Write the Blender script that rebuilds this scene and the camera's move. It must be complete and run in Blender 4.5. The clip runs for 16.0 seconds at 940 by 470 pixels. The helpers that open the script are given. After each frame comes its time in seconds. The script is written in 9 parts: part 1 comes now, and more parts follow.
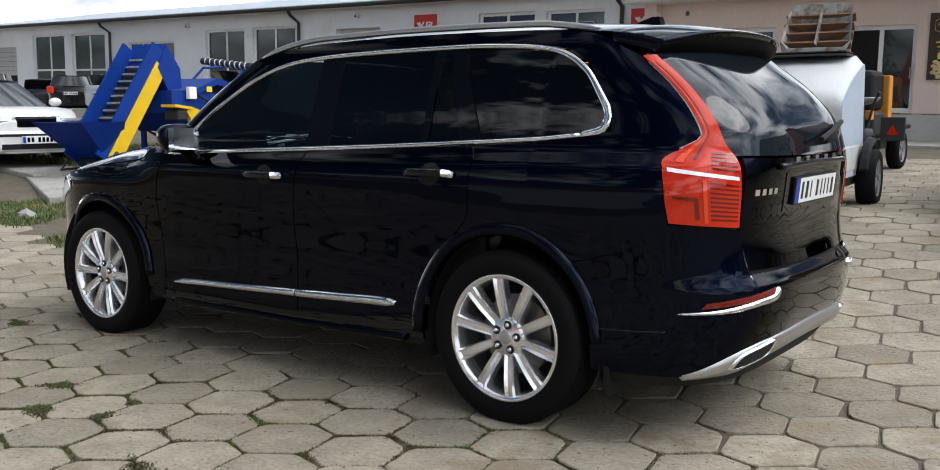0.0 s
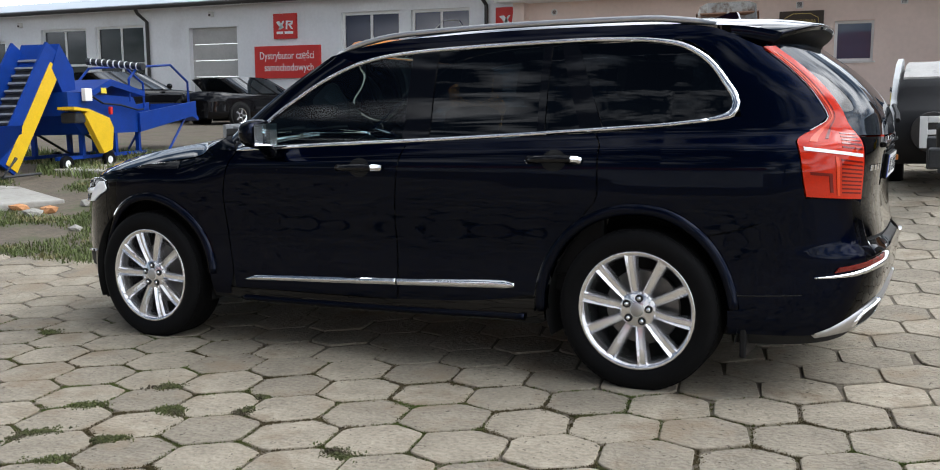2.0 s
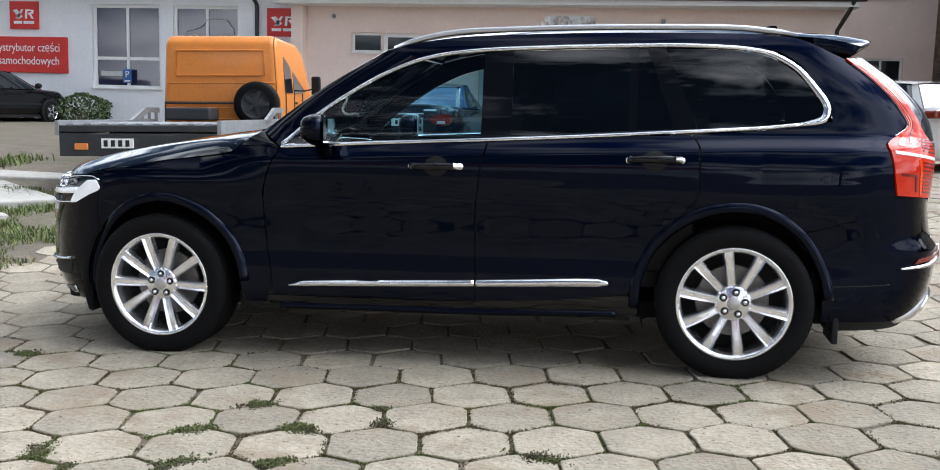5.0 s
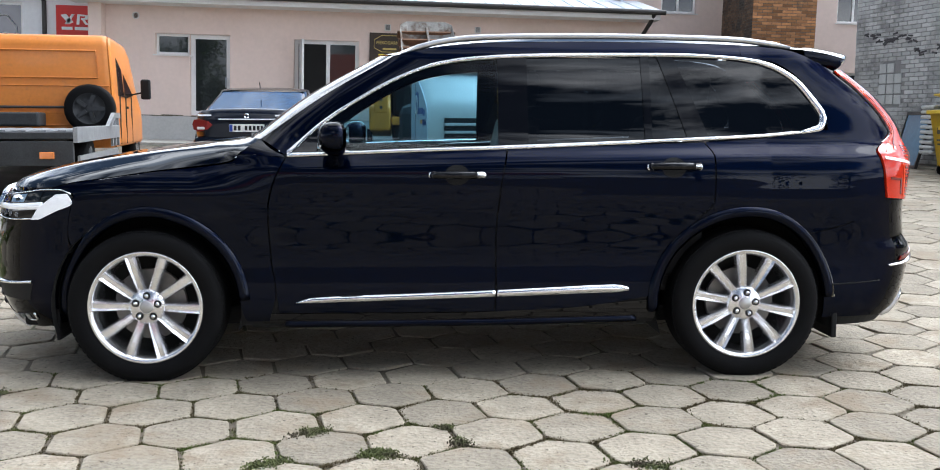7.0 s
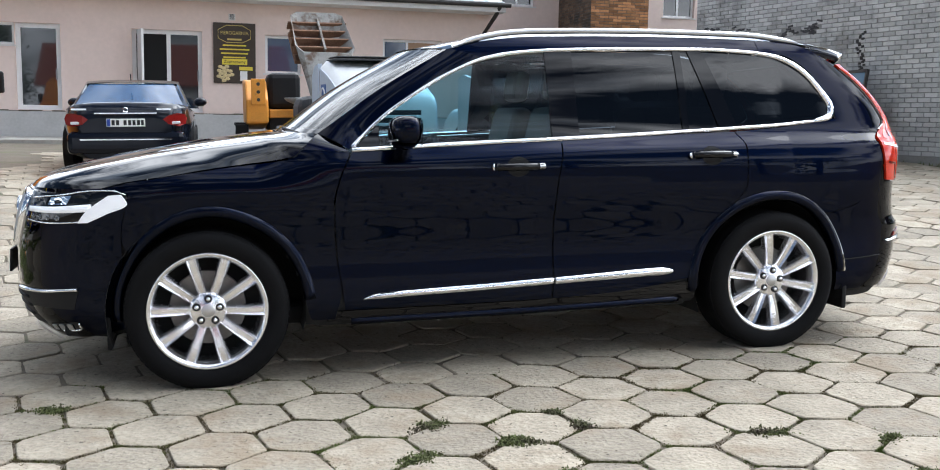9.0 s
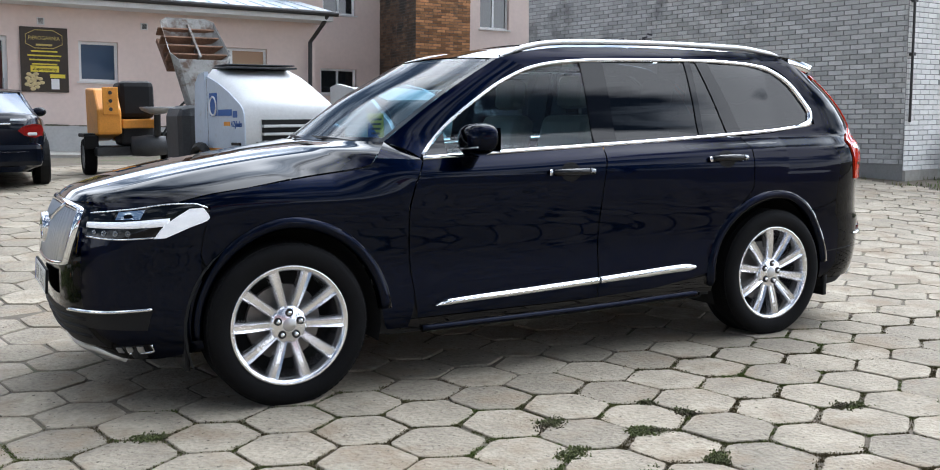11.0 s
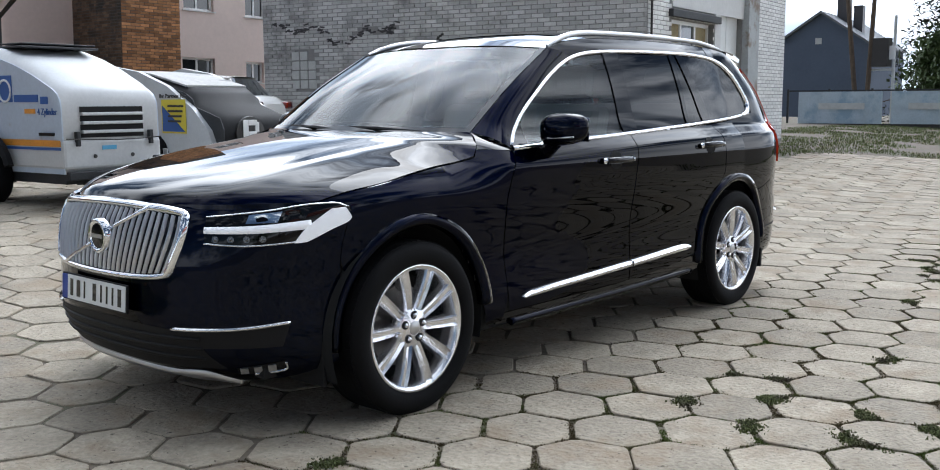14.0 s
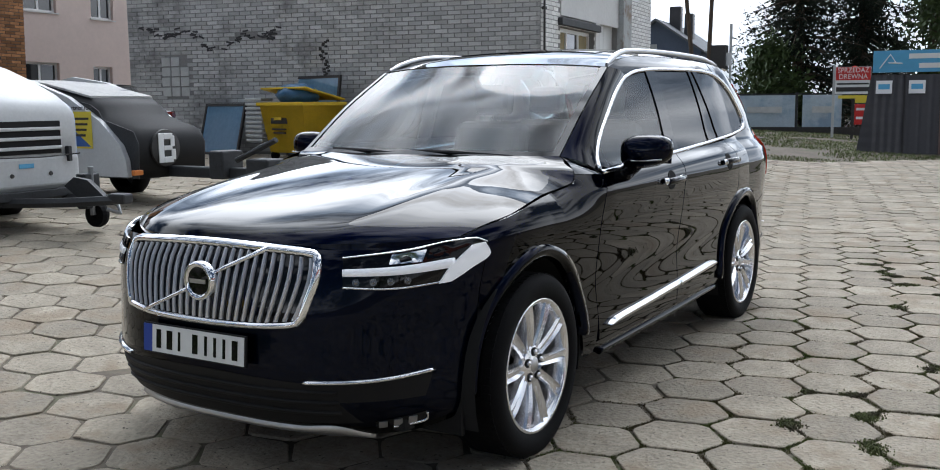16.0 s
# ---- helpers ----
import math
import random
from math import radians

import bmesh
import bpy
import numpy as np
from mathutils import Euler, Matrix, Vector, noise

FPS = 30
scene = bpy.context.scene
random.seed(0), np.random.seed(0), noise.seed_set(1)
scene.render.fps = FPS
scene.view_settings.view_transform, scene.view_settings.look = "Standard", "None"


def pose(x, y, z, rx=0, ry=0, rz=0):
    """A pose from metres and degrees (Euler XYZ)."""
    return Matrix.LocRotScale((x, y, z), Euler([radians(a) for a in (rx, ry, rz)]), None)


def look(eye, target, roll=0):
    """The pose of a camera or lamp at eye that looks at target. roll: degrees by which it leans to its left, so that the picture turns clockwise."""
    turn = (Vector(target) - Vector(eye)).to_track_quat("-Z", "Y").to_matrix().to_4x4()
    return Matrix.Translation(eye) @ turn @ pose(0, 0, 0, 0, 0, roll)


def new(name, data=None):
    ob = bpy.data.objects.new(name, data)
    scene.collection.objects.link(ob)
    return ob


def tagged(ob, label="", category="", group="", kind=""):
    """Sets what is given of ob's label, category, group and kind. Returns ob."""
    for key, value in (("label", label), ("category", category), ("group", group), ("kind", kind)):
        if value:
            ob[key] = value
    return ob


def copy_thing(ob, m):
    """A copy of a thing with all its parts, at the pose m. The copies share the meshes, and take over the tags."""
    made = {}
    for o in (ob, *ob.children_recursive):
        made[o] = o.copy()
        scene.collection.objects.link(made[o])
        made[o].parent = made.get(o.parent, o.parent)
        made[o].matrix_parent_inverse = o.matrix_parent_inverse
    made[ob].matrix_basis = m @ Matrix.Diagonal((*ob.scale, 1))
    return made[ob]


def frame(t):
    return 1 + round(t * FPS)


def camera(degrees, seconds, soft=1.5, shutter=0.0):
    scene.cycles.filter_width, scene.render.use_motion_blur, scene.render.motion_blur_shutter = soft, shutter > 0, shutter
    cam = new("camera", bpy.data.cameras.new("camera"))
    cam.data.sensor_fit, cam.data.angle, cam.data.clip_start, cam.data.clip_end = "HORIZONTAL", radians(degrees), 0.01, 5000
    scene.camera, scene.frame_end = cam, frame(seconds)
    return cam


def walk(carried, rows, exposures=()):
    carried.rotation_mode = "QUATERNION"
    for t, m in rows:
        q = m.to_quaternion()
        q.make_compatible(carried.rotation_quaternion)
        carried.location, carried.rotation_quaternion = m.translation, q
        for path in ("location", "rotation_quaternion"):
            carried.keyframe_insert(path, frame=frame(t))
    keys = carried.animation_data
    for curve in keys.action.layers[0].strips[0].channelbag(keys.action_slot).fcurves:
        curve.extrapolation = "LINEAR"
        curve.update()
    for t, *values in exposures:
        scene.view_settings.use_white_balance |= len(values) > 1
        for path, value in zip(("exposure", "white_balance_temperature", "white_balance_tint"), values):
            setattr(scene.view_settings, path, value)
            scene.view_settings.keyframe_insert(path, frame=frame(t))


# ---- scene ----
cam = camera(51.3, 16.0, soft=1.0)
PATH = [
    (0, (-3.842, 4.28, 1.333), (-2.65, 2.694, 1.085), -0.3),
    (0.5, (-3.639, 4.549, 1.316), (-2.482, 2.936, 1.074), -0.5),
    (1, (-3.393, 4.825, 1.318), (-2.305, 3.165, 1.069), -0.8),
    (1.5, (-3.094, 4.988, 1.319), (-2.102, 3.269, 1.067), -1.6),
    (2, (-2.809, 5.201, 1.31), (-1.915, 3.43, 1.056), -1.3),
    (2.5, (-2.523, 5.378, 1.309), (-1.744, 3.554, 1.053), -0.9),
    (3, (-2.214, 5.449, 1.322), (-1.54, 3.584, 1.066), -1.6),
    (3.5, (-1.931, 5.557, 1.313), (-1.309, 3.673, 1.057), -1.4),
    (3.7, (-1.801, 5.609, 1.318), (-1.212, 3.715, 1.061), -1.3),
    (5.8, (-0.557, 5.736, 1.273), (-0.413, 3.756, 1.035), 0.2),
    (6, (-0.435, 5.704, 1.278), (-0.347, 3.72, 1.04), 0.0),
    (6.5, (-0.157, 5.66, 1.284), (-0.203, 3.674, 1.051), 0.5),
    (7, (0.209, 5.705, 1.295), (0.085, 3.723, 1.061), 0.3),
    (7.5, (0.504, 5.669, 1.283), (0.296, 3.694, 1.042), 0.3),
    (8, (0.8, 5.605, 1.303), (0.506, 3.641, 1.064), 0.5),
    (8.5, (1.155, 5.618, 1.317), (0.734, 3.678, 1.076), 0.3),
    (9, (1.481, 5.583, 1.304), (0.964, 3.668, 1.052), -0.2),
    (9.5, (1.826, 5.444, 1.306), (1.215, 3.556, 1.054), -0.3),
    (9.7, (1.974, 5.41, 1.296), (1.323, 3.536, 1.047), -0.0),
    (11.8, (3.329, 4.93, 1.308), (2.227, 3.278, 1.069), -0.6),
    (12, (3.452, 4.851, 1.303), (2.31, 3.227, 1.063), -0.4),
    (12.5, (3.702, 4.571, 1.294), (2.438, 3.04, 1.053), -0.8),
    (13, (3.988, 4.339, 1.304), (2.68, 2.845, 1.061), -0.9),
    (13.5, (4.263, 4.108, 1.322), (2.865, 2.703, 1.054), -0.4),
    (14, (4.434, 3.8, 1.339), (2.943, 2.495, 1.069), -0.3),
    (14.5, (4.607, 3.544, 1.361), (3.066, 2.298, 1.091), -0.2),
    (15, (4.811, 3.292, 1.416), (3.218, 2.112, 1.146), -1.4),
    (15.5, (4.893, 2.99, 1.413), (3.234, 1.906, 1.144), -1.4),
    (16, (4.953, 2.689, 1.437), (3.255, 1.666, 1.17), -0.5),
]
walk(cam, [(t, look(eye, target, roll)) for t, eye, target, roll in PATH], [(0, -1.34, 6330, 10), (3, -1.02, 6170, 10), (6, -0.61, 6050, 10), (9, -0.55, 6040, 10), (12, -0.79, 5890, 10), (14, -1.00, 5940, 10), (16, -1.29, 6020, 10)])

SUN_EL, SUN_AZ = 47.0, -157.0     # height of the sun; where it stands, degrees from +x towards +y
world = bpy.data.worlds.new("world")
scene.world = world
world.use_nodes = True
_wn, _wl = world.node_tree.nodes, world.node_tree.links
_wn.clear()
_sky = _wn.new("ShaderNodeTexSky")
_sky.sky_type, _sky.sun_disc = "NISHITA", False
_sky.sun_elevation, _sky.sun_rotation = radians(SUN_EL), radians(90 - SUN_AZ)
_tc = _wn.new("ShaderNodeTexCoord")
_map = _wn.new("ShaderNodeMapping")
_map.inputs["Scale"].default_value = (1.0, 1.0, 2.6)
_cn = _wn.new("ShaderNodeTexNoise")
_cn.inputs["Scale"].default_value, _cn.inputs["Detail"].default_value, _cn.inputs["Roughness"].default_value = 2.9, 9.0, 0.60
_cr = _wn.new("ShaderNodeValToRGB")
_cr.color_ramp.elements[0].position, _cr.color_ramp.elements[1].position = 0.49, 0.64
_cc = _wn.new("ShaderNodeTexNoise")
_cc.inputs["Scale"].default_value, _cc.inputs["Detail"].default_value = 3.1, 7.0
_cg = _wn.new("ShaderNodeValToRGB")
_cg.color_ramp.elements[0].position, _cg.color_ramp.elements[0].color = 0.38, (16.0, 18.5, 22.0, 1)
_cg.color_ramp.elements[1].position, _cg.color_ramp.elements[1].color = 0.60, (56.0, 56.5, 57.0, 1)
_mx = _wn.new("ShaderNodeMix")
_mx.data_type = "RGBA"
_bg = _wn.new("ShaderNodeBackground")
_bg.inputs["Strength"].default_value = 0.09
_wo = _wn.new("ShaderNodeOutputWorld")
_wl.new(_tc.outputs["Generated"], _map.inputs["Vector"])
_wl.new(_map.outputs["Vector"], _cn.inputs["Vector"])
_wl.new(_map.outputs["Vector"], _cc.inputs["Vector"])
_wl.new(_cc.outputs["Fac"], _cg.inputs["Fac"])
_wl.new(_cr.outputs["Color"], _mx.inputs["Factor"])
_wl.new(_sky.outputs["Color"], _mx.inputs["A"])
_sd = Vector((math.cos(radians(SUN_AZ)) * math.cos(radians(SUN_EL)), math.sin(radians(SUN_AZ)) * math.cos(radians(SUN_EL)), math.sin(radians(SUN_EL))))
_nm, _dt, _gl, _sc = _wn.new("ShaderNodeVectorMath"), _wn.new("ShaderNodeVectorMath"), _wn.new("ShaderNodeMapRange"), _wn.new("ShaderNodeVectorMath")
_nm.operation, _dt.operation, _sc.operation = "NORMALIZE", "DOT_PRODUCT", "SCALE"     # thin cloud glows round the veiled sun
_dt.inputs[1].default_value = _sd
_gl.interpolation_type = "SMOOTHSTEP"
_gl.inputs["From Min"].default_value, _gl.inputs["From Max"].default_value, _gl.inputs["To Min"].default_value, _gl.inputs["To Max"].default_value = 0.66, 1.0, 1.0, 2.7
_wl.new(_tc.outputs["Generated"], _nm.inputs[0])
_wl.new(_nm.outputs["Vector"], _dt.inputs[0])
_wl.new(_dt.outputs["Value"], _gl.inputs["Value"])
_cv = _wn.new("ShaderNodeMath")     # the cover thins away from the sun
_cv.operation = "MULTIPLY_ADD"
_cv.inputs[1].default_value = 0.15
_wl.new(_dt.outputs["Value"], _cv.inputs[0])
_wl.new(_cn.outputs["Fac"], _cv.inputs[2])
_sz, _hz, _ca = _wn.new("ShaderNodeSeparateXYZ"), _wn.new("ShaderNodeMapRange"), _wn.new("ShaderNodeMath")     # and closes up towards the horizon
_hz.inputs["From Min"].default_value, _hz.inputs["From Max"].default_value, _hz.inputs["To Min"].default_value, _hz.inputs["To Max"].default_value = 0.0, 0.36, 0.16, 0.0
_ca.operation = "ADD"
_wl.new(_nm.outputs["Vector"], _sz.inputs[0])
_wl.new(_sz.outputs["Z"], _hz.inputs["Value"])
_wl.new(_cv.outputs[0], _ca.inputs[0])
_wl.new(_hz.outputs["Result"], _ca.inputs[1])
_wl.new(_ca.outputs[0], _cr.inputs["Fac"])
_wl.new(_cg.outputs["Color"], _sc.inputs[0])
_wl.new(_gl.outputs["Result"], _sc.inputs["Scale"])
_wl.new(_sc.outputs["Vector"], _mx.inputs["B"])
_wl.new(_mx.outputs["Result"], _bg.inputs["Color"])
_wl.new(_bg.outputs["Background"], _wo.inputs["Surface"])
sun = new("sun", bpy.data.lights.new("sun", "SUN"))
sun.data.energy, sun.data.angle, sun.data.color = 2.3, radians(30.0), (1.0, 0.97, 0.925)
sun.matrix_world = look(_sd * 40, (0, 0, 0))


# ---- materials ----
def mat(name, colour, rough=0.5, metal=0.0, var=0.0, scale=8.0, bump=0.0, bump_scale=60.0, tint=None, coat=0.0, random_tone=0.0, spec=0.5, emit=0.0, speck=None, stain=None, stain_scale=1.5, stain_at=0.6, island=0.0, coat_ior=1.5):
    """A principled surface: its colour varied at two scales, with fine relief, and stains of a second colour."""
    m = bpy.data.materials.new(name)
    m.use_nodes = True
    nt = m.node_tree
    n, l = nt.nodes, nt.links
    b = n["Principled BSDF"]
    b.inputs["Roughness"].default_value, b.inputs["Metallic"].default_value = rough, metal
    b.inputs["Specular IOR Level"].default_value = spec
    if coat:
        b.inputs["Coat Weight"].default_value, b.inputs["Coat Roughness"].default_value, b.inputs["Coat IOR"].default_value = coat, 0.015, coat_ior
    b.inputs["Base Color"].default_value = (*colour, 1)
    if emit:
        b.inputs["Emission Color"].default_value, b.inputs["Emission Strength"].default_value = (*colour, 1), emit
    tc = n.new("ShaderNodeTexCoord")
    where = tc.outputs["Object"]
    if random_tone:
        own, shift = n.new("ShaderNodeObjectInfo"), n.new("ShaderNodeVectorMath")
        l.new(tc.outputs["Object"], shift.inputs[0])
        l.new(own.outputs["Location"], shift.inputs[1])
        where = shift.outputs["Vector"]
    last = None
    if var or stain or random_tone or island:
        t1 = n.new("ShaderNodeTexNoise")
        t1.inputs["Scale"].default_value, t1.inputs["Detail"].default_value = scale, 6.0
        t2 = n.new("ShaderNodeTexNoise")
        t2.inputs["Scale"].default_value, t2.inputs["Detail"].default_value = scale * 9, 4.0
        l.new(where, t1.inputs["Vector"])
        l.new(where, t2.inputs["Vector"])
        add = n.new("ShaderNodeMath")
        add.operation = "ADD"
        l.new(t1.outputs["Fac"], add.inputs[0])
        l.new(t2.outputs["Fac"], add.inputs[1])
        mr = n.new("ShaderNodeMapRange")
        mr.inputs["From Min"].default_value, mr.inputs["From Max"].default_value = 0.65, 1.35
        mr.inputs["To Min"].default_value, mr.inputs["To Max"].default_value = 1 - var, 1 + var
        l.new(add.outputs[0], mr.inputs["Value"])
        fac = mr.outputs["Result"]
        for amount, node, out in ((random_tone, "ShaderNodeObjectInfo", "Random"), (island, "ShaderNodeNewGeometry", "Random Per Island")):
            if amount:
                oi = n.new(node)
                m2 = n.new("ShaderNodeMapRange")
                m2.inputs["To Min"].default_value, m2.inputs["To Max"].default_value = 1 - amount, 1 + amount
                l.new(oi.outputs[out], m2.inputs["Value"])
                mu = n.new("ShaderNodeMath")
                mu.operation = "MULTIPLY"
                l.new(fac, mu.inputs[0])
                l.new(m2.outputs["Result"], mu.inputs[1])
                fac = mu.outputs[0]
        vm = n.new("ShaderNodeVectorMath")
        vm.operation = "SCALE"
        vm.inputs[0].default_value = colour
        l.new(fac, vm.inputs["Scale"])
        last = vm.outputs["Vector"]
        if stain:
            t3 = n.new("ShaderNodeTexNoise")
            t3.inputs["Scale"].default_value, t3.inputs["Detail"].default_value, t3.inputs["Roughness"].default_value = stain_scale, 8.0, 0.65
            l.new(where, t3.inputs["Vector"])
            r3 = n.new("ShaderNodeValToRGB")
            r3.color_ramp.elements[0].position, r3.color_ramp.elements[1].position = stain_at, stain_at + 0.12
            l.new(t3.outputs["Fac"], r3.inputs["Fac"])
            mx = n.new("ShaderNodeMix")
            mx.data_type = "RGBA"
            mx.inputs["B"].default_value = (*stain, 1)
            l.new(r3.outputs["Color"], mx.inputs["Factor"])
            l.new(last, mx.inputs["A"])
            last = mx.outputs["Result"]
        if speck:
            t4, r4, m4 = n.new("ShaderNodeTexNoise"), n.new("ShaderNodeValToRGB"), n.new("ShaderNodeMix")
            t4.inputs["Scale"].default_value, t4.inputs["Detail"].default_value, t4.inputs["Roughness"].default_value = 34.0, 5.0, 0.62
            r4.color_ramp.elements[0].position, r4.color_ramp.elements[1].position = 0.635, 0.67
            m4.data_type = "RGBA"
            m4.inputs["B"].default_value = (*speck, 1)
            l.new(where, t4.inputs["Vector"])
            l.new(t4.outputs["Fac"], r4.inputs["Fac"])
            l.new(r4.outputs["Color"], m4.inputs["Factor"])
            l.new(last, m4.inputs["A"])
            last = m4.outputs["Result"]
        l.new(last, b.inputs["Base Color"])
    if bump:
        tb = n.new("ShaderNodeTexNoise")
        tb.inputs["Scale"].default_value, tb.inputs["Detail"].default_value = bump_scale, 5.0
        l.new(where, tb.inputs["Vector"])
        bp = n.new("ShaderNodeBump")
        bp.inputs["Strength"].default_value, bp.inputs["Distance"].default_value = bump, 0.01
        l.new(tb.outputs["Fac"], bp.inputs["Height"])
        l.new(bp.outputs["Normal"], b.inputs["Normal"])
    return m


def glass(name, tint, rough=0.0, ior=1.45):
    """A thin pane: what is behind it shows through, tinted, under a clear reflection."""
    m = bpy.data.materials.new(name)
    m.use_nodes = True
    n, l = m.node_tree.nodes, m.node_tree.links
    n.clear()
    fr = n.new("ShaderNodeFresnel")
    fr.inputs["IOR"].default_value = ior
    tr = n.new("ShaderNodeBsdfTransparent")
    tr.inputs["Color"].default_value = (*tint, 1)
    gl = n.new("ShaderNodeBsdfGlossy")
    gl.inputs["Roughness"].default_value = rough
    mx = n.new("ShaderNodeMixShader")
    out = n.new("ShaderNodeOutputMaterial")
    l.new(fr.outputs["Fac"], mx.inputs["Fac"])
    l.new(tr.outputs["BSDF"], mx.inputs[1])
    l.new(gl.outputs["BSDF"], mx.inputs[2])
    l.new(mx.outputs["Shader"], out.inputs["Surface"])
    return m


def car_paint():
    """Dark blue metallic lacquer: a deep base under a clear, sharp gloss."""
    m = mat("car_paint", (0.0008, 0.0029, 0.0120), 0.36, 1.0, spec=0.0, var=0.05, scale=40)
    n, l = m.node_tree.nodes, m.node_tree.links
    fr, mr, gl, mx = n.new("ShaderNodeFresnel"), n.new("ShaderNodeMapRange"), n.new("ShaderNodeBsdfGlossy"), n.new("ShaderNodeMixShader")
    fr.inputs["IOR"].default_value = 1.5
    mr.interpolation_type = "SMOOTHSTEP"
    mr.inputs["From Min"].default_value, mr.inputs["From Max"].default_value = 0.030, 0.60
    mr.inputs["To Min"].default_value, mr.inputs["To Max"].default_value = 0.013, 1.0
    gl.inputs["Roughness"].default_value = 0.012
    n["Principled BSDF"].inputs["Specular Tint"].default_value = (0.02, 0.05, 0.15, 1)
    l.new(fr.outputs["Fac"], mr.inputs["Value"])
    l.new(mr.outputs["Result"], mx.inputs["Fac"])
    l.new(n["Principled BSDF"].outputs["BSDF"], mx.inputs[1])
    l.new(gl.outputs["BSDF"], mx.inputs[2])
    l.new(mx.outputs["Shader"], n["Material Output"].inputs["Surface"])
    return m


M = dict(
    paint=car_paint(),
    black=mat("black_plastic", (0.007, 0.007, 0.008), 0.6, spec=0.25, bump=0.08, bump_scale=300, var=0.15),
    gloss=mat("gloss_black", (0.003, 0.003, 0.004), 0.03, spec=0.35),
    dark=mat("dark_void", (0.006, 0.006, 0.006), 0.9),
    chrome=mat("chrome", (0.82, 0.83, 0.85), 0.07, 1.0),
    satin=mat("satin_silver", (0.55, 0.55, 0.56), 0.36, 1.0, var=0.05),
    alloy=mat("alloy", (0.86, 0.86, 0.88), 0.20, 0.9, var=0.05, scale=20),
    rubber=mat("tyre_rubber", (0.005, 0.005, 0.0055), 0.75, var=0.2, scale=15, bump=0.15, bump_scale=160, spec=0.12),
    red=mat("lamp_red", (0.56, 0.026, 0.006), 0.05, coat=0.3, spec=0.3, var=0.12, scale=12),
    lampdark=mat("lamp_dark_red", (0.16, 0.008, 0.004), 0.06, coat=0.4),
    lampbright=mat("lamp_bright_red", (0.75, 0.065, 0.012), 0.08, coat=0.4, var=0.1, scale=20),
    lampwhite=mat("lamp_white", (0.85, 0.87, 0.9), 0.12, coat=1.0, emit=0.45),
    clear=glass("clear_cover", (0.8, 0.82, 0.85)),
    glass=glass("side_glass", (0.50, 0.72, 0.80), ior=1.50),
    screen=glass("laminated_screen", (0.46, 0.66, 0.78), ior=1.50),
    privacy=glass("privacy_glass", (0.03, 0.036, 0.042), ior=1.56),
    white=mat("white_paint", (0.72, 0.73, 0.72), 0.45, var=0.06, scale=3),
    beige=mat("seat_leather", (0.42, 0.36, 0.29), 0.55, var=0.1),
    plate_blue=mat("plate_blue", (0.01, 0.05, 0.32), 0.4),
    rearglass=mat("rear_glass", (0.006, 0.009, 0.014), 0.03, spec=0.4),
    lens=mat("lamp_lens", (0.16, 0.165, 0.175), 0.12, 0.8),
    disc=mat("brake_disc", (0.25, 0.24, 0.23), 0.45, 0.8, var=0.2, scale=30),
)


# ---- small builders ----
def thing(name, m, label, category, group=""):
    ob = new(name)
    ob.empty_display_size = 0.1
    ob.matrix_world = m
    return tagged(ob, label, category, group)


def part(name, bm, material, parent=None, label="", smooth=False, kind=""):
    me = bpy.data.meshes.new(name)
    if smooth:
        for f in bm.faces:
            f.smooth = True
    bm.normal_update()
    bm.to_mesh(me)
    bm.free()
    me.materials.append(material)
    ob = new(name, me)
    if parent:
        ob.parent = parent
    return tagged(ob, label, kind=kind)


def box(bm, x0, x1, y0, y1, z0, z1, bevel=0.0, m=None):
    r = bmesh.ops.create_cube(bm, size=1.0, matrix=Matrix.Translation(((x0 + x1) / 2, (y0 + y1) / 2, (z0 + z1) / 2)) @ Matrix.Diagonal((abs(x1 - x0), abs(y1 - y0), abs(z1 - z0), 1)))
    vs = r["verts"]
    if bevel:
        es = list({e for v in vs for e in v.link_edges})
        g = bmesh.ops.bevel(bm, geom=es, offset=bevel, segments=2, affect="EDGES", profile=0.5)
        vs = list({v for f in g["faces"] for v in f.verts} | {v for v in vs if v.is_valid})
    if m is not None:
        bmesh.ops.transform(bm, matrix=m, verts=[v for v in vs if v.is_valid])
    return bm


def boxes(*rows, bevel=0.0):
    bm = bmesh.new()
    for r in rows:
        box(bm, *r, bevel=bevel)
    return bm


def tube(bm, pts, r, seg=8, closed=False):
    """A round bar along points; r may be a number or one radius a point."""
    pts = [Vector(p) for p in pts]
    n = len(pts)
    rr = r if isinstance(r, (list, tuple)) else [r] * n
    rings = []
    up = Vector((0, 0, 1))
    for i, p in enumerate(pts):
        a = pts[(i - 1) % n] if closed else pts[max(0, i - 1)]
        b = pts[(i + 1) % n] if closed else pts[min(n - 1, i + 1)]
        d = (b - a).normalized()
        s = d.cross(up)
        if s.length < 0.05:
            s = d.cross(Vector((0, 1, 0)))
        s.normalize()
        t = s.cross(d).normalized()
        rings.append([bm.verts.new(p + (s * math.cos(k * 2 * math.pi / seg) + t * math.sin(k * 2 * math.pi / seg)) * rr[i]) for k in range(seg)])
    for i in range(n if closed else n - 1):
        a, b = rings[i], rings[(i + 1) % n]
        for k in range(seg):
            bm.faces.new((a[k], a[(k + 1) % seg], b[(k + 1) % seg], b[k]))
    if not closed:
        bm.faces.new(rings[0])
        bm.faces.new(rings[-1][::-1])
    return bm


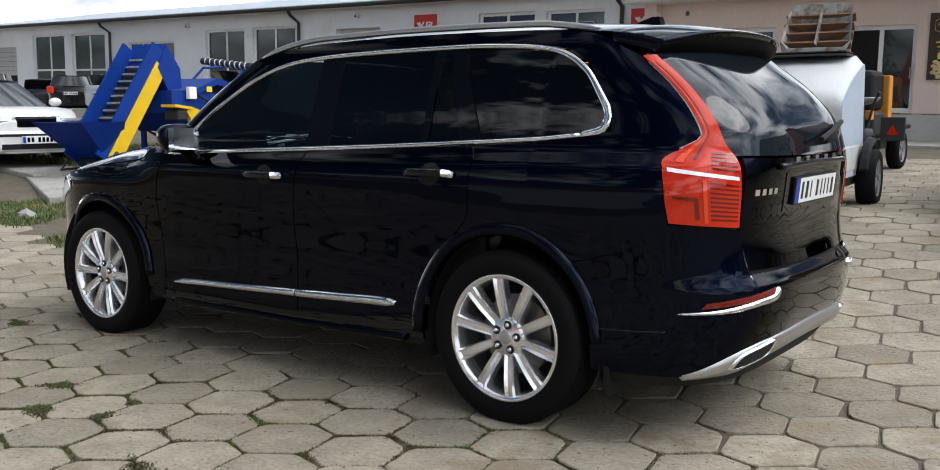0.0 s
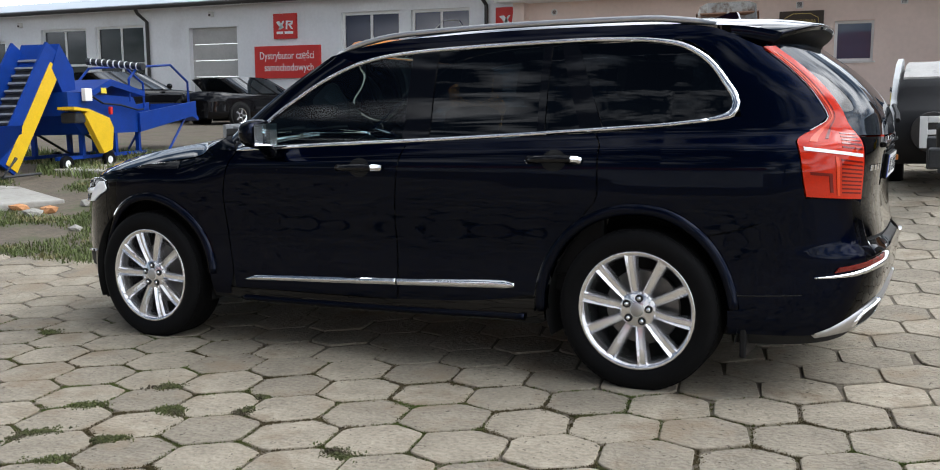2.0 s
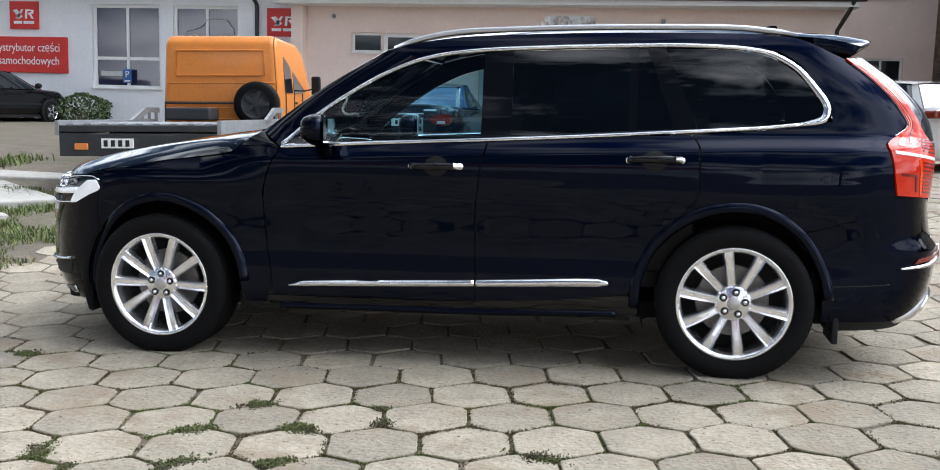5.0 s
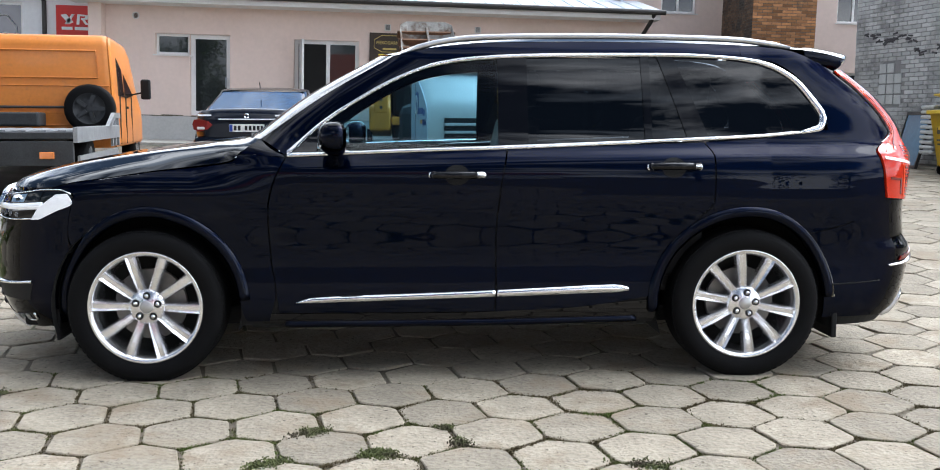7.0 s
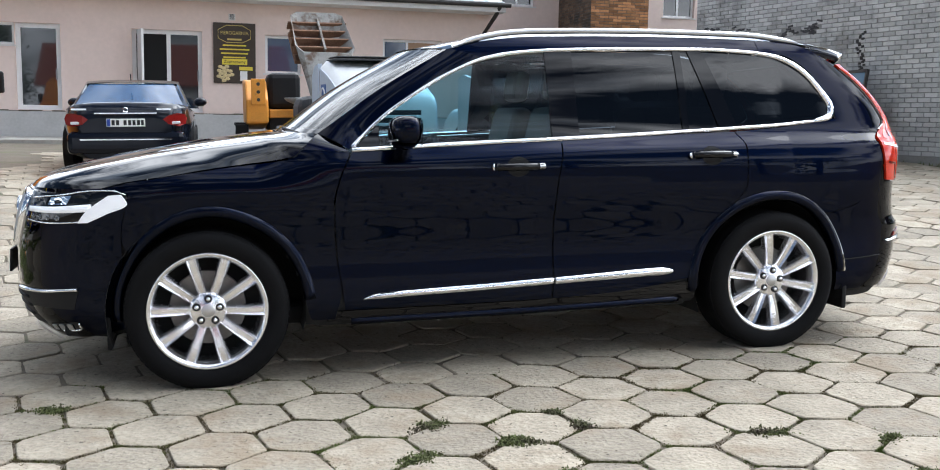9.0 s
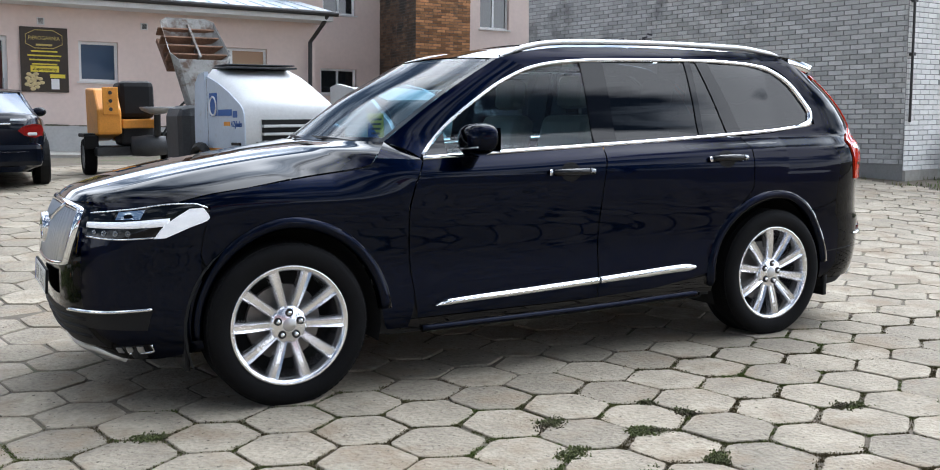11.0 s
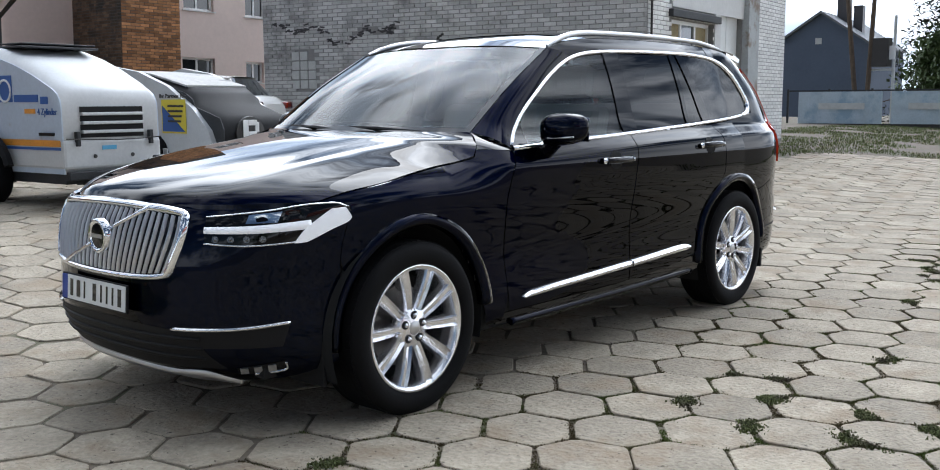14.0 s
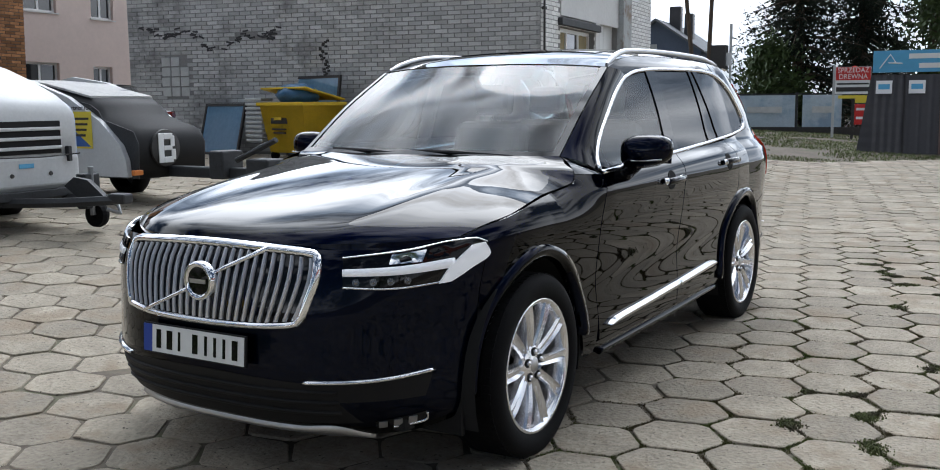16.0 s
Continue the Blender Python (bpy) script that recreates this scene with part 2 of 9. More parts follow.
def lathe(bm, rows, seg=48, axis="y", centre=(0, 0, 0), closed=False):
    """Turns (radius, along) rows about an axis."""
    rings = []
    c = Vector(centre)
    for r, h in rows:
        ring = []
        for k in range(seg):
            a = 2 * math.pi * k / seg
            u, v = r * math.cos(a), r * math.sin(a)
            ring.append(bm.verts.new(c + Vector({"y": (u, h, v), "z": (u, v, h), "x": (h, u, v)}[axis])))
        rings.append(ring)
    for i in range(len(rings) if closed else len(rings) - 1):
        a, b = rings[i], rings[(i + 1) % len(rings)]
        for k in range(seg):
            bm.faces.new((a[k], a[(k + 1) % seg], b[(k + 1) % seg], b[k]))
    return bm


def prism(bm, poly, depth, m=None):
    """A flat outline in x and z, thickened along y."""
    a = [bm.verts.new((x, 0, z)) for x, z in poly]
    b = [bm.verts.new((x, depth, z)) for x, z in poly]
    n = len(poly)
    fs = [bm.faces.new(a), bm.faces.new(b[::-1])]
    for i in range(n):
        fs.append(bm.faces.new((a[i], b[i], b[(i + 1) % n], a[(i + 1) % n])))
    bmesh.ops.recalc_face_normals(bm, faces=fs)
    if m is not None:
        bmesh.ops.transform(bm, matrix=m, verts=a + b)
    return bm


def curve(*pts):
    """A smooth function through (place, value) pairs."""
    xs, ys = [p[0] for p in pts], [p[1] for p in pts]
    n = len(xs)
    d = [(ys[i + 1] - ys[i]) / (xs[i + 1] - xs[i]) for i in range(n - 1)]
    m = [d[0]] + [0.0 if d[i - 1] * d[i] <= 0 else 2 * d[i - 1] * d[i] / (d[i - 1] + d[i]) for i in range(1, n - 1)] + [d[-1]]

    def f(x):
        if x <= xs[0]:
            return ys[0] + m[0] * (x - xs[0])
        if x >= xs[-1]:
            return ys[-1] + m[-1] * (x - xs[-1])
        i = max(k for k in range(n - 1) if xs[k] <= x)
        h = xs[i + 1] - xs[i]
        t = (x - xs[i]) / h
        return (1 + 2 * t) * (1 - t) ** 2 * ys[i] + t * (1 - t) ** 2 * h * m[i] + t * t * (3 - 2 * t) * ys[i + 1] + t * t * (t - 1) * h * m[i + 1]
    return f


def along(pts, smooth=True):
    """A path through points of the plane or of space, by its length: a function of 0 to 1."""
    ps = [Vector(p) for p in pts]
    ds = [0.0]
    for a, b in zip(ps, ps[1:]):
        ds.append(ds[-1] + max((b - a).length, 1e-6))
    fs = [curve(*[(d, p[k]) for d, p in zip(ds, ps)]) for k in range(len(ps[0]))]

    def lin(u):
        d = u * ds[-1]
        i = max(k for k in range(len(ds) - 1) if ds[k] <= d + 1e-9)
        return ps[i].lerp(ps[i + 1], (d - ds[i]) / (ds[i + 1] - ds[i]))
    return (lambda u: Vector([f(u * ds[-1]) for f in fs])) if smooth else lin


def grid(bm, f, nu, nv):
    """A sheet of nu by nv cells from a function of (u, v), each 0 to 1."""
    vs = [[bm.verts.new(f(i / nu, j / nv)) for j in range(nv + 1)] for i in range(nu + 1)]
    for i in range(nu):
        for j in range(nv):
            bm.faces.new((vs[i][j], vs[i + 1][j], vs[i + 1][j + 1], vs[i][j + 1]))
    return vs


# ---- the parked car: its outer form as half width by height, nose and tail by height ----
PRESSED = curve((0.18, 0.83), (0.26, 0.885), (0.34, 0.915), (0.46, 0.912), (0.62, 0.905), (0.80, 0.926), (0.94, 0.938), (1.02, 0.933), (1.10, 0.906), (1.20, 0.838), (1.40, 0.780), (1.58, 0.716), (1.64, 0.688), (1.70, 0.640))
NOSE = curve((0.18, 2.22), (0.26, 2.33), (0.36, 2.395), (0.50, 2.425), (0.66, 2.420), (0.80, 2.395), (0.90, 2.355), (0.96, 2.30), (1.1, 2.1))
TAIL = curve((0.20, -2.36), (0.34, -2.46), (0.50, -2.515), (0.64, -2.53), (0.70, -2.49), (0.86, -2.47), (1.02, -2.485), (1.14, -2.495), (1.24, -2.48), (1.30, -2.45), (1.43, -2.335), (1.555, -2.17), (1.70, -1.98))


def HALF(z):
    """Half width by height, with the pressings eased into one another below the shoulder."""
    w = max(0.0, min(1.0, (1.03 - z) / 0.10)) * 0.075
    return sum(PRESSED(z + w * k / 4) * (5 - abs(k)) for k in range(-4, 5)) / 25


XF, XR, KF, KR, NF, NR = 1.35, -1.6, 0.92, 0.95, 2.9, 4.2
S_FRONT, S_REAR = XF + math.pi / 2 / KF, XR - math.pi / 2 / KR
HUB, AXLE, TYRE = 0.376, 1.492, 0.378


SHOULDER = curve((-2.4, 1.145), (-2.1, 1.138), (-1.27, 1.110), (-0.3, 1.083), (0.5, 1.055), (1.2, 1.045))


def half(x, z):
    y = HALF(z)
    d = SHOULDER(max(-2.4, min(1.2, x))) - z          # the pressed line under the windows
    y += 0.014 * (max(0.0, 1 - d / 0.15) ** 1.4 if d > 0 else max(0.0, 1 + d / 0.055)) * max(0.0, min(1.0, (1.12 - x) / 0.35))
    if x > 0.7:
        y *= 1 - 0.012 * min(1.0, (x - 0.7) / 0.65) ** 2
    if x > 0.85 and z > 0.93:
        y *= 1 - 0.085 * min(1.0, (z - 0.93) / 0.14) ** 1.8 * min(1.0, (x - 0.85) / 0.40) ** 1.5
    if x < -1.0:
        y *= 1 - 0.022 * min(1.4, (-1.0 - x) / 0.6) ** 2 * (0.5 + max(0.0, z - 0.7))
    return y


def skin0(s, z):
    if XR <= s <= XF:
        return Vector((s, half(s, z), z))
    front = s > XF
    phi = min((s - XF) * KF if front else (XR - s) * KR, math.pi / 2)
    a = (NOSE(z) - XF) if front else (XR - TAIL(z))
    b, n = half(XF if front else XR, z), (NF if front else NR)
    r = ((math.sin(phi) / a) ** n + (max(math.cos(phi), 0.0) / b) ** n) ** (-1 / n)
    return Vector(((XF + r * math.sin(phi)) if front else (XR - r * math.sin(phi)), r * math.cos(phi), z))


def skin(s, z, off=0.0, side=1):
    """The car's skin at s (metres from nose to tail, round the corners) and height z, lifted by off."""
    p = skin0(s, z)
    if off:
        e = 0.004
        n = (skin0(s - e, z) - skin0(s + e, z)).cross(skin0(s, z + e) - skin0(s, z - e))
        n.normalize()
        p = p + n * (off if n.dot(Vector((p.x * 0.2, 1, 0))) > 0 or abs(s) > 2.4 and n.x * s > 0 else -off)
    return Vector((p.x, p.y * side, p.z))


def at_s(x, y):
    """Where on the skin a corner point of the plan lies."""
    if x > XF:
        return XF + math.atan2(x - XF, y) / KF
    if x < XR:
        return XR - math.atan2(XR - x, y) / KR
    return x


def coons(bottom, top, left=None, right=None, smooth=True):
    b, t = along(bottom, smooth), along(top, smooth)
    le = along(left, smooth) if left else along([bottom[0], top[0]], False)
    ri = along(right, smooth) if right else along([bottom[-1], top[-1]], False)
    c00, c10, c01, c11 = b(0), b(1), t(0), t(1)

    def f(u, v):
        return b(u) * (1 - v) + t(u) * v + le(v) * (1 - u) + ri(v) * u - (c00 * (1 - u) * (1 - v) + c10 * u * (1 - v) + c01 * (1 - u) * v + c11 * u * v)
    return f


def panel(f, nu, nv, off=0.0, depth=0.014, side=1, bm=None, surface=skin):
    """A pressed panel: a sheet on the skin with a rim turned inwards."""
    bm = bm or bmesh.new()
    vs = grid(bm, lambda u, v: surface(*f(u, v), off, side), nu, nv)
    for fc in bm.faces:
        fc.smooth = True
    if depth:
        loop = [(i, 0) for i in range(nu)] + [(nu, j) for j in range(nv)] + [(i, nv) for i in range(nu, 0, -1)] + [(0, j) for j in range(nv, 0, -1)]
        inner = [bm.verts.new(surface(*f(i / nu, j / nv), off - depth, side)) for i, j in loop]
        outer = [bm.verts.new(vs[i][j].co) for i, j in loop]     # a sharp folded edge
        n = len(loop)
        for k in range(n):
            bm.faces.new((outer[k], outer[(k + 1) % n], inner[(k + 1) % n], inner[k]))
    return bm


def pair(name, f, nu, nv, material, parent, off=0.0, depth=0.014, label=""):
    """The same panel on both sides of the car."""
    return [part(name, panel(f, nu, nv, off, depth, sg), material, parent, label) for sg in (1, -1)]


def band(bm, path, width, off, depth, side=1, n=60, surface=skin):
    """A moulding along a path on the skin; width is a number or a function of 0 to 1."""
    rows = []
    for i in range(n + 1):
        u = i / n
        p, q = path(u), path(min(1, u + 0.004)) - path(max(0, u - 0.004))
        q.normalize()
        nrm = Vector((-q[1], q[0]))
        w = (width(u) if callable(width) else width) / 2
        rows.append([bm.verts.new(surface(*(p + nrm * a), o, side)) for a, o in ((-w, off - depth), (-w * 0.85, off), (0, off + depth * 0.12), (w * 0.85, off), (w, off - depth))])
    for a, b in zip(rows, rows[1:]):
        for k in range(4):
            bm.faces.new((a[k], b[k], b[k + 1], a[k + 1])).smooth = True
    bm.faces.new(rows[0])
    bm.faces.new(rows[-1][::-1])
    return bm


def arch(cx, a0, a1, rx=0.452, rz=0.445, n=12):
    """Points of a wheel opening from one angle to another."""
    return [(cx + rx * math.cos(radians(a0 + (a1 - a0) * i / n)), HUB + rz * math.sin(radians(a0 + (a1 - a0) * i / n))) for i in range(n + 1)]


def build_car():
    car = thing("parked_car", pose(0, 0, 0), "dark blue SUV with chrome trim and silver ten-spoke wheels", "car")
    P = M["paint"]
    # lines of the car's side, front to rear
    door_front = [(0.852, 0.345), (0.862, 0.445), (0.885, 0.623), (0.893, 0.85), (0.868, 0.973), (0.806, 1.108)]
    door_mid = [(-0.216, 0.345), (-0.222, 0.46), (-0.219, 0.708), (-0.238, 0.944), (-0.276, 1.15)]
    door_rear = [(-1.012, 0.42), (-1.028, 0.50), (-1.10, 0.65), (-1.235, 0.805), (-1.312, 0.915), (-1.312, 1.12), (-1.275, 1.188)]
    g = 0.0040
    # shell behind the shut lines
    bm = bmesh.new()
    for sg in (1, -1):
        f = lambda u, v, sg=sg: skin(S_REAR + u * (S_FRONT - S_REAR), 0.24 + v * (0.62 if u > 0.62 else 0.84), -0.016, sg)
        grid(bm, f, 150, 22)
    gone = [fc for fc in bm.faces if any((fc.calc_center_median() - Vector((cx, fc.calc_center_median().y, HUB))).length < 0.455 for cx in (AXLE, -AXLE)) or fc.calc_center_median().z < 0.27 and abs(fc.calc_center_median().x) < 1.1]
    bmesh.ops.delete(bm, geom=gone, context="FACES")
    part("body_shell", bm, M["dark"], car)
    # doors
    pair("front_door", coons([(x - g if i else x, z) for i, (x, z) in enumerate([(0.852, 0.345), (0.3, 0.345), (-0.216 + g, 0.345)])], [(0.806, 1.108), (0.3, 1.128), (-0.276 + g, 1.15)], [(x - g, z) for x, z in door_front], [(x + g, z) for x, z in door_mid]), 40, 60, P, car)
    pair("rear_door", coons([(-0.216 - g, 0.345), (-0.6, 0.362), (-1.012 + g, 0.42)], [(-0.276 - g, 1.15), (-0.8, 1.170), (-1.275 + g, 1.188)], [(x - g, z) for x, z in door_mid], [(x + g, z) for x, z in door_rear]), 40, 60, P, car)
    # sills
    pair("sill", coons([(0.93, 0.285), (0, 0.288), (-1.03, 0.30)], [(0.93, 0.337), (0, 0.337), (-1.03, 0.40)]), 40, 4, M["gloss"], car, -0.006)
    bmv = [band(bmesh.new(), along([(0.82, 0.283), (-0.1, 0.286), (-0.93, 0.302)]), 0.03, 0.012, 0.03, sg) for sg in (1, -1)]
    for b in bmv:
        part("sill_step", b, P, car)
    # wings and rear quarters
    hood_side = [(1.035, 1.128), (1.065, 1.095), (1.15, 1.075), (1.30, 1.057), (1.50, 1.037), (1.70, 1.010), (at_s(1.85, 0.905), 0.985), (at_s(1.97, 0.868), 0.956)]
    wing_top = [(0.812, 1.116), (0.92, 1.124)] + hood_side
    tip = (at_s(1.84, 0.912), 0.926)
    brow = [(at_s(1.90, 0.893), 0.950), hood_side[-1]]
    fr_arch = arch(AXLE, 172, 30)
    seam = at_s(1.885, 0.90)
    pair("front_wing", coons([(0.898, 0.30)] + [(1.0, 0.30)] + fr_arch[0:], [(x, z - g) for x, z in wing_top], [(0.898, 0.30)] + [(x + g, z) for x, z in door_front[1:]], [fr_arch[-1], (seam, 0.72), tip] + [(x, z - g) for x, z in brow]), 70, 56, P, car)
    re_arch = arch(-AXLE, 8, 130, 0.45, 0.452)
    qtop = [(-1.275 - g, 1.19), (-1.55, 1.207), (at_s(-1.80, 0.83), 1.236), (at_s(-1.94, 0.82), 1.254), (at_s(-2.15, 0.79), 1.248), (at_s(-2.283, 0.727), 1.246)]
    pair("rear_quarter", coons([(-1.018, 0.42)] + re_arch, qtop, [(x - g, z) for x, z in door_rear], [re_arch[-1], (at_s(-2.0, 0.885), 0.785), (at_s(-2.219, 0.873), 0.905), (at_s(-2.195, 0.867), 1.02), (at_s(-2.176, 0.849), 1.135), (at_s(-2.235, 0.787), 1.19), (at_s(-2.283, 0.727), 1.246)]), 80, 66, P, car)
    pair("rear_pillar", coons(qtop[3:], [(-1.50, 1.685), (-1.70, 1.674), (-1.86, 1.660), (at_s(-1.993, 0.662), 1.558)], [qtop[3], (at_s(-1.928, 0.79), 1.30), (at_s(-1.874, 0.76), 1.41), (at_s(-1.785, 0.72), 1.53), (at_s(-1.65, 0.70), 1.605), (-1.505, 1.620), (-1.498, 1.685)], [qtop[-1], (at_s(-2.225, 0.705), 1.335), (at_s(-2.115, 0.68), 1.45), (at_s(-1.993, 0.662), 1.558)]), 24, 30, P, car)
    # pillars and the edge of the roof
    sill_line = [(0.80, 1.118), (0.3, 1.14), (-0.276, 1.16), (-0.8, 1.182), (-1.285, 1.205), (-1.60, 1.222), (at_s(-1.79, 0.82), 1.240)]
    front_line = [(0.80, 1.130), (0.636, 1.275), (0.456, 1.396), (0.275, 1.497), (0.095, 1.567)]
    top_line = [(0.095, 1.567), (-0.086, 1.600), (-0.343, 1.618), (-0.8, 1.628), (-1.14, 1.630), (-1.435, 1.619)]
    rear_line = [(-1.435, 1.619), (at_s(-1.645, 0.70), 1.583), (at_s(-1.770, 0.73), 1.512), (at_s(-1.856, 0.76), 1.41), (at_s(-1.912, 0.79), 1.318), (at_s(-1.895, 0.81), 1.266), (at_s(-1.79, 0.82), 1.240)]
    roof_edge = curve((-2.0, 1.640), (-1.85, 1.663), (-1.4, 1.690), (-0.8, 1.697), (-0.2, 1.687), (0.06, 1.662), (0.28, 1.614))
    base_corner, head_corner = Vector((0.945, 0.755, 1.195)), skin(0.28, 1.614)
    rake = along([base_corner, base_corner.lerp(head_corner, 0.5) + Vector((0.006, 0.004, 0.016)), head_corner])
    fl = along([(0.812, 1.122)] + front_line[1:])
    for sg in (1, -1):
        bm = bmesh.new()

        def post(u, v):
            p = skin(*fl(u), -0.002).lerp(rake(u), v) + Vector((0.25, 0.8, 0.5)) * 0.018 * math.sin(math.pi * v)
            return Vector((p.x, p.y * sg, p.z))
        grid(bm, post, 30, 8)
        grid(bm, lambda u, v: post(u, 1.0) + Vector((-0.006, -0.014 * sg, -0.012)) * v, 30, 1)
        part("windscreen_pillar", bm, P, car, smooth=True)
        bm = bmesh.new()
        wt = along([(0.812, 1.112), (0.92, 1.118), (1.03, 1.124)])

        def shoulder(u, v):
            p = skin(*wt(u)).lerp(skin(0.812, 1.122).lerp(base_corner, 0.25 + 0.75 * u), v) + Vector((0.1, 0.8, 0.6)) * 0.010 * math.sin(math.pi * v) * u
            return Vector((p.x, p.y * sg, p.z))
        grid(bm, shoulder, 10, 8)
        part("wing_shoulder", bm, P, car, smooth=True)
    pair("roof_side", coons([(0.095, 1.570), (-0.086, 1.602), (-0.343, 1.620), (-0.8, 1.630), (-1.14, 1.632), (-1.435, 1.622), (-1.50, 1.62)], [(x, roof_edge(x)) for x in (0.28, 0.06, -0.2, -0.5, -0.8, -1.1, -1.4, -1.5)]), 40, 4, P, car, -0.002)
    # roof
    bm = bmesh.new()

    def roof(u, v):
        x = 0.28 + u * (-1.98 - 0.28)
        w = 2 * v - 1
        e = skin(x, roof_edge(x))
        bow = (0.11 if u < 0.5 else -0.02) * (abs(2 * u - 1)) ** 6
        return Vector((x + bow * (1 - w * w), e.y * w, e.z + 0.058 * (1 - abs(w) ** 2.6) * min(1, 0.45 + 1.6 * u)))
    grid(bm, roof, 40, 24)
    part("roof", bm, P, car, smooth=True)
    part("sunroof", panel(lambda u, v: (0.16 + u * 0.34, 0.14 + v * 0.72), 12, 16, 0.004, 0.004, 1, None, lambda u, v, o, sg: roof(u, v) + Vector((0, 0, o))), M["gloss"], car, "dark glass sunroof")
    # roof rails, one bar a side on three feet
    for sg in (1, -1):
        bm = bmesh.new()
        pts = []
        for i in range(25):
            x = 0.25 - i / 24 * 2.03
            lift = 0.022 * min(1, math.sin(math.pi * i / 24) * 2.4) ** 0.8 if 0 < i < 24 else 0.0
            e = skin(x, roof_edge(x))
            pts.append((x, (e.y - 0.02) * sg, e.z + 0.006 + lift))
        tube(bm, pts, [0.008] + [0.0155] * 23 + [0.008], 10)
        part("roof_rail", bm, M["satin"], car, "satin silver roof rail", True)
    # windscreen
    screen_mid = along([(1.085, 0, 1.200), (0.76, 0, 1.435), (0.392, 0, 1.637)])

    def screen(u, v):
        e, c, w = rake(u), screen_mid(u), 2 * v - 1
        k = abs(w) ** 2.3
        return Vector((c.x + (e.x - c.x) * k, (e.y - 0.006) * w, c.z + (e.z - c.z) * k - 0.004))
    bm = bmesh.new()
    grid(bm, screen, 22, 26)
    ws = part("windscreen", bm, M["screen"], car, "windscreen reflecting the cloudy sky", True)
    ws.visible_shadow = False
    bm = bmesh.new()
    for v0, v1 in ((0.0, 0.022), (0.978, 1.0)):
        grid(bm, lambda u, v: screen(u, v0 + v * (v1 - v0)) + Vector((0.003, 0, 0.003)), 22, 1)
    grid(bm, lambda u, v: screen(0.0 + u * 0.045, v) + Vector((0.003, 0, 0.003)), 2, 26)
    part("screen_border", bm, M["gloss"], car, smooth=True)
    for y0, y1, dx in ((0.55, -0.08, 0.05), (0.02, -0.5, 0.04)):
        bm = bmesh.new()
        tube(bm, [(1.075 - 0.2 * abs(y0) ** 2, y0, 1.192), (1.066, (y0 + y1) / 2, 1.210), (1.052 - 0.2 * abs(y1) ** 2, y1, 1.212)], 0.010, 6)
        part("wiper", bm, M["black"], car)
    # bonnet
    hs = along([skin(x, z + 0.001) for x, z in hood_side[::-1]] + [base_corner + Vector((0.012, 0.02, -0.012)), base_corner + Vector((0.012, -0.004, 0.002))])
    hc = along([(2.345, 0.940), (2.315, 0.970), (2.24, 1.003), (2.08, 1.047), (1.8, 1.103), (1.45, 1.158), (1.24, 1.184), (1.11, 1.198)])

    def bonnet(u, v):
        e, c = hs(u), hc(u)
        w = 2 * v - 1
        q = abs(w)
        ridge = 0.009 * math.exp(-((q - 0.60 - 0.12 * u) / 0.09) ** 2) * math.sin(math.pi * min(1, u * 1.05 + 0.02))
        return Vector((c[0] + (e.x - c[0]) * q ** 2.6, e.y * w, c[1] + (e.z - c[1]) * (0.45 * q ** 2.3 + 0.55 * q ** 7) + ridge))
    bm = bmesh.new()
    vs = grid(bm, bonnet, 44, 44)
    rim = [bm.verts.new(v.co + Vector((0.004, 0, -0.045))) for v in vs[0]]
    lip = [bm.verts.new(v.co) for v in vs[0]]
    for j in range(44):
        bm.faces.new((lip[j], lip[j + 1], rim[j + 1], rim[j]))
    part("bonnet", bm, P, car, smooth=True)
    # windows
    pair_g = []
    win = coons([(0.775, 1.138), (0.3, 1.152), (-0.235, 1.170)], [(0.60, 1.292), (0.456, 1.384), (0.275, 1.485), (0.095, 1.555), (-0.086, 1.588), (-0.235, 1.600)], [(0.775, 1.138), (0.70, 1.212), (0.60, 1.292)])
    pair_g += pair("front_side_window", win, 24, 12, M["glass"], car, -0.010, 0)
    pair_g += pair("rear_side_window", coons([(-0.385, 1.176), (-0.975, 1.196)], [(-0.385, 1.608), (-0.968, 1.617)]), 12, 12, M["privacy"], car, -0.010, 0, "dark tinted glass")
    pair_g += pair("small_side_window", coons([(-1.012, 1.198), (-1.195, 1.206)], [(-1.012, 1.617), (-1.055, 1.617)]), 4, 12, M["privacy"], car, -0.010, 0, "dark tinted glass")
    pair_g += pair("rear_quarter_window", coons([(-1.305, 1.213), (-1.60, 1.230), (at_s(-1.79, 0.82), 1.249), (at_s(-1.880, 0.80), 1.275)], [(-1.140, 1.617), (-1.435, 1.607), (at_s(-1.640, 0.70), 1.580), (at_s(-1.768, 0.73), 1.511)], None, [(at_s(-1.880, 0.80), 1.275), (at_s(-1.895, 0.79), 1.318), (at_s(-1.850, 0.76), 1.408), (at_s(-1.768, 0.73), 1.511)]), 18, 14, M["privacy"], car, -0.010, 0, "dark tinted glass")
    for ob in pair_g:
        ob.visible_shadow = False
    for bot, tp in (([(-0.235, 1.168), (-0.385, 1.176)], [(-0.235, 1.606), (-0.385, 1.612)]), ([(-0.975, 1.192), (-1.012, 1.196)], [(-0.968, 1.620), (-1.012, 1.620)]), ([(-1.195, 1.202), (-1.305, 1.208)], [(-1.055, 1.620), (-1.140, 1.622)])):
        pair("window_pillar", coons(bot, tp), 3, 8, M["gloss"], car, -0.004, 0.01)
    pair("mirror_corner", coons([(0.79, 1.126), (0.66, 1.134)], [(0.66, 1.238), (0.655, 1.240)]), 4, 4, M["gloss"], car, -0.004, 0.01)
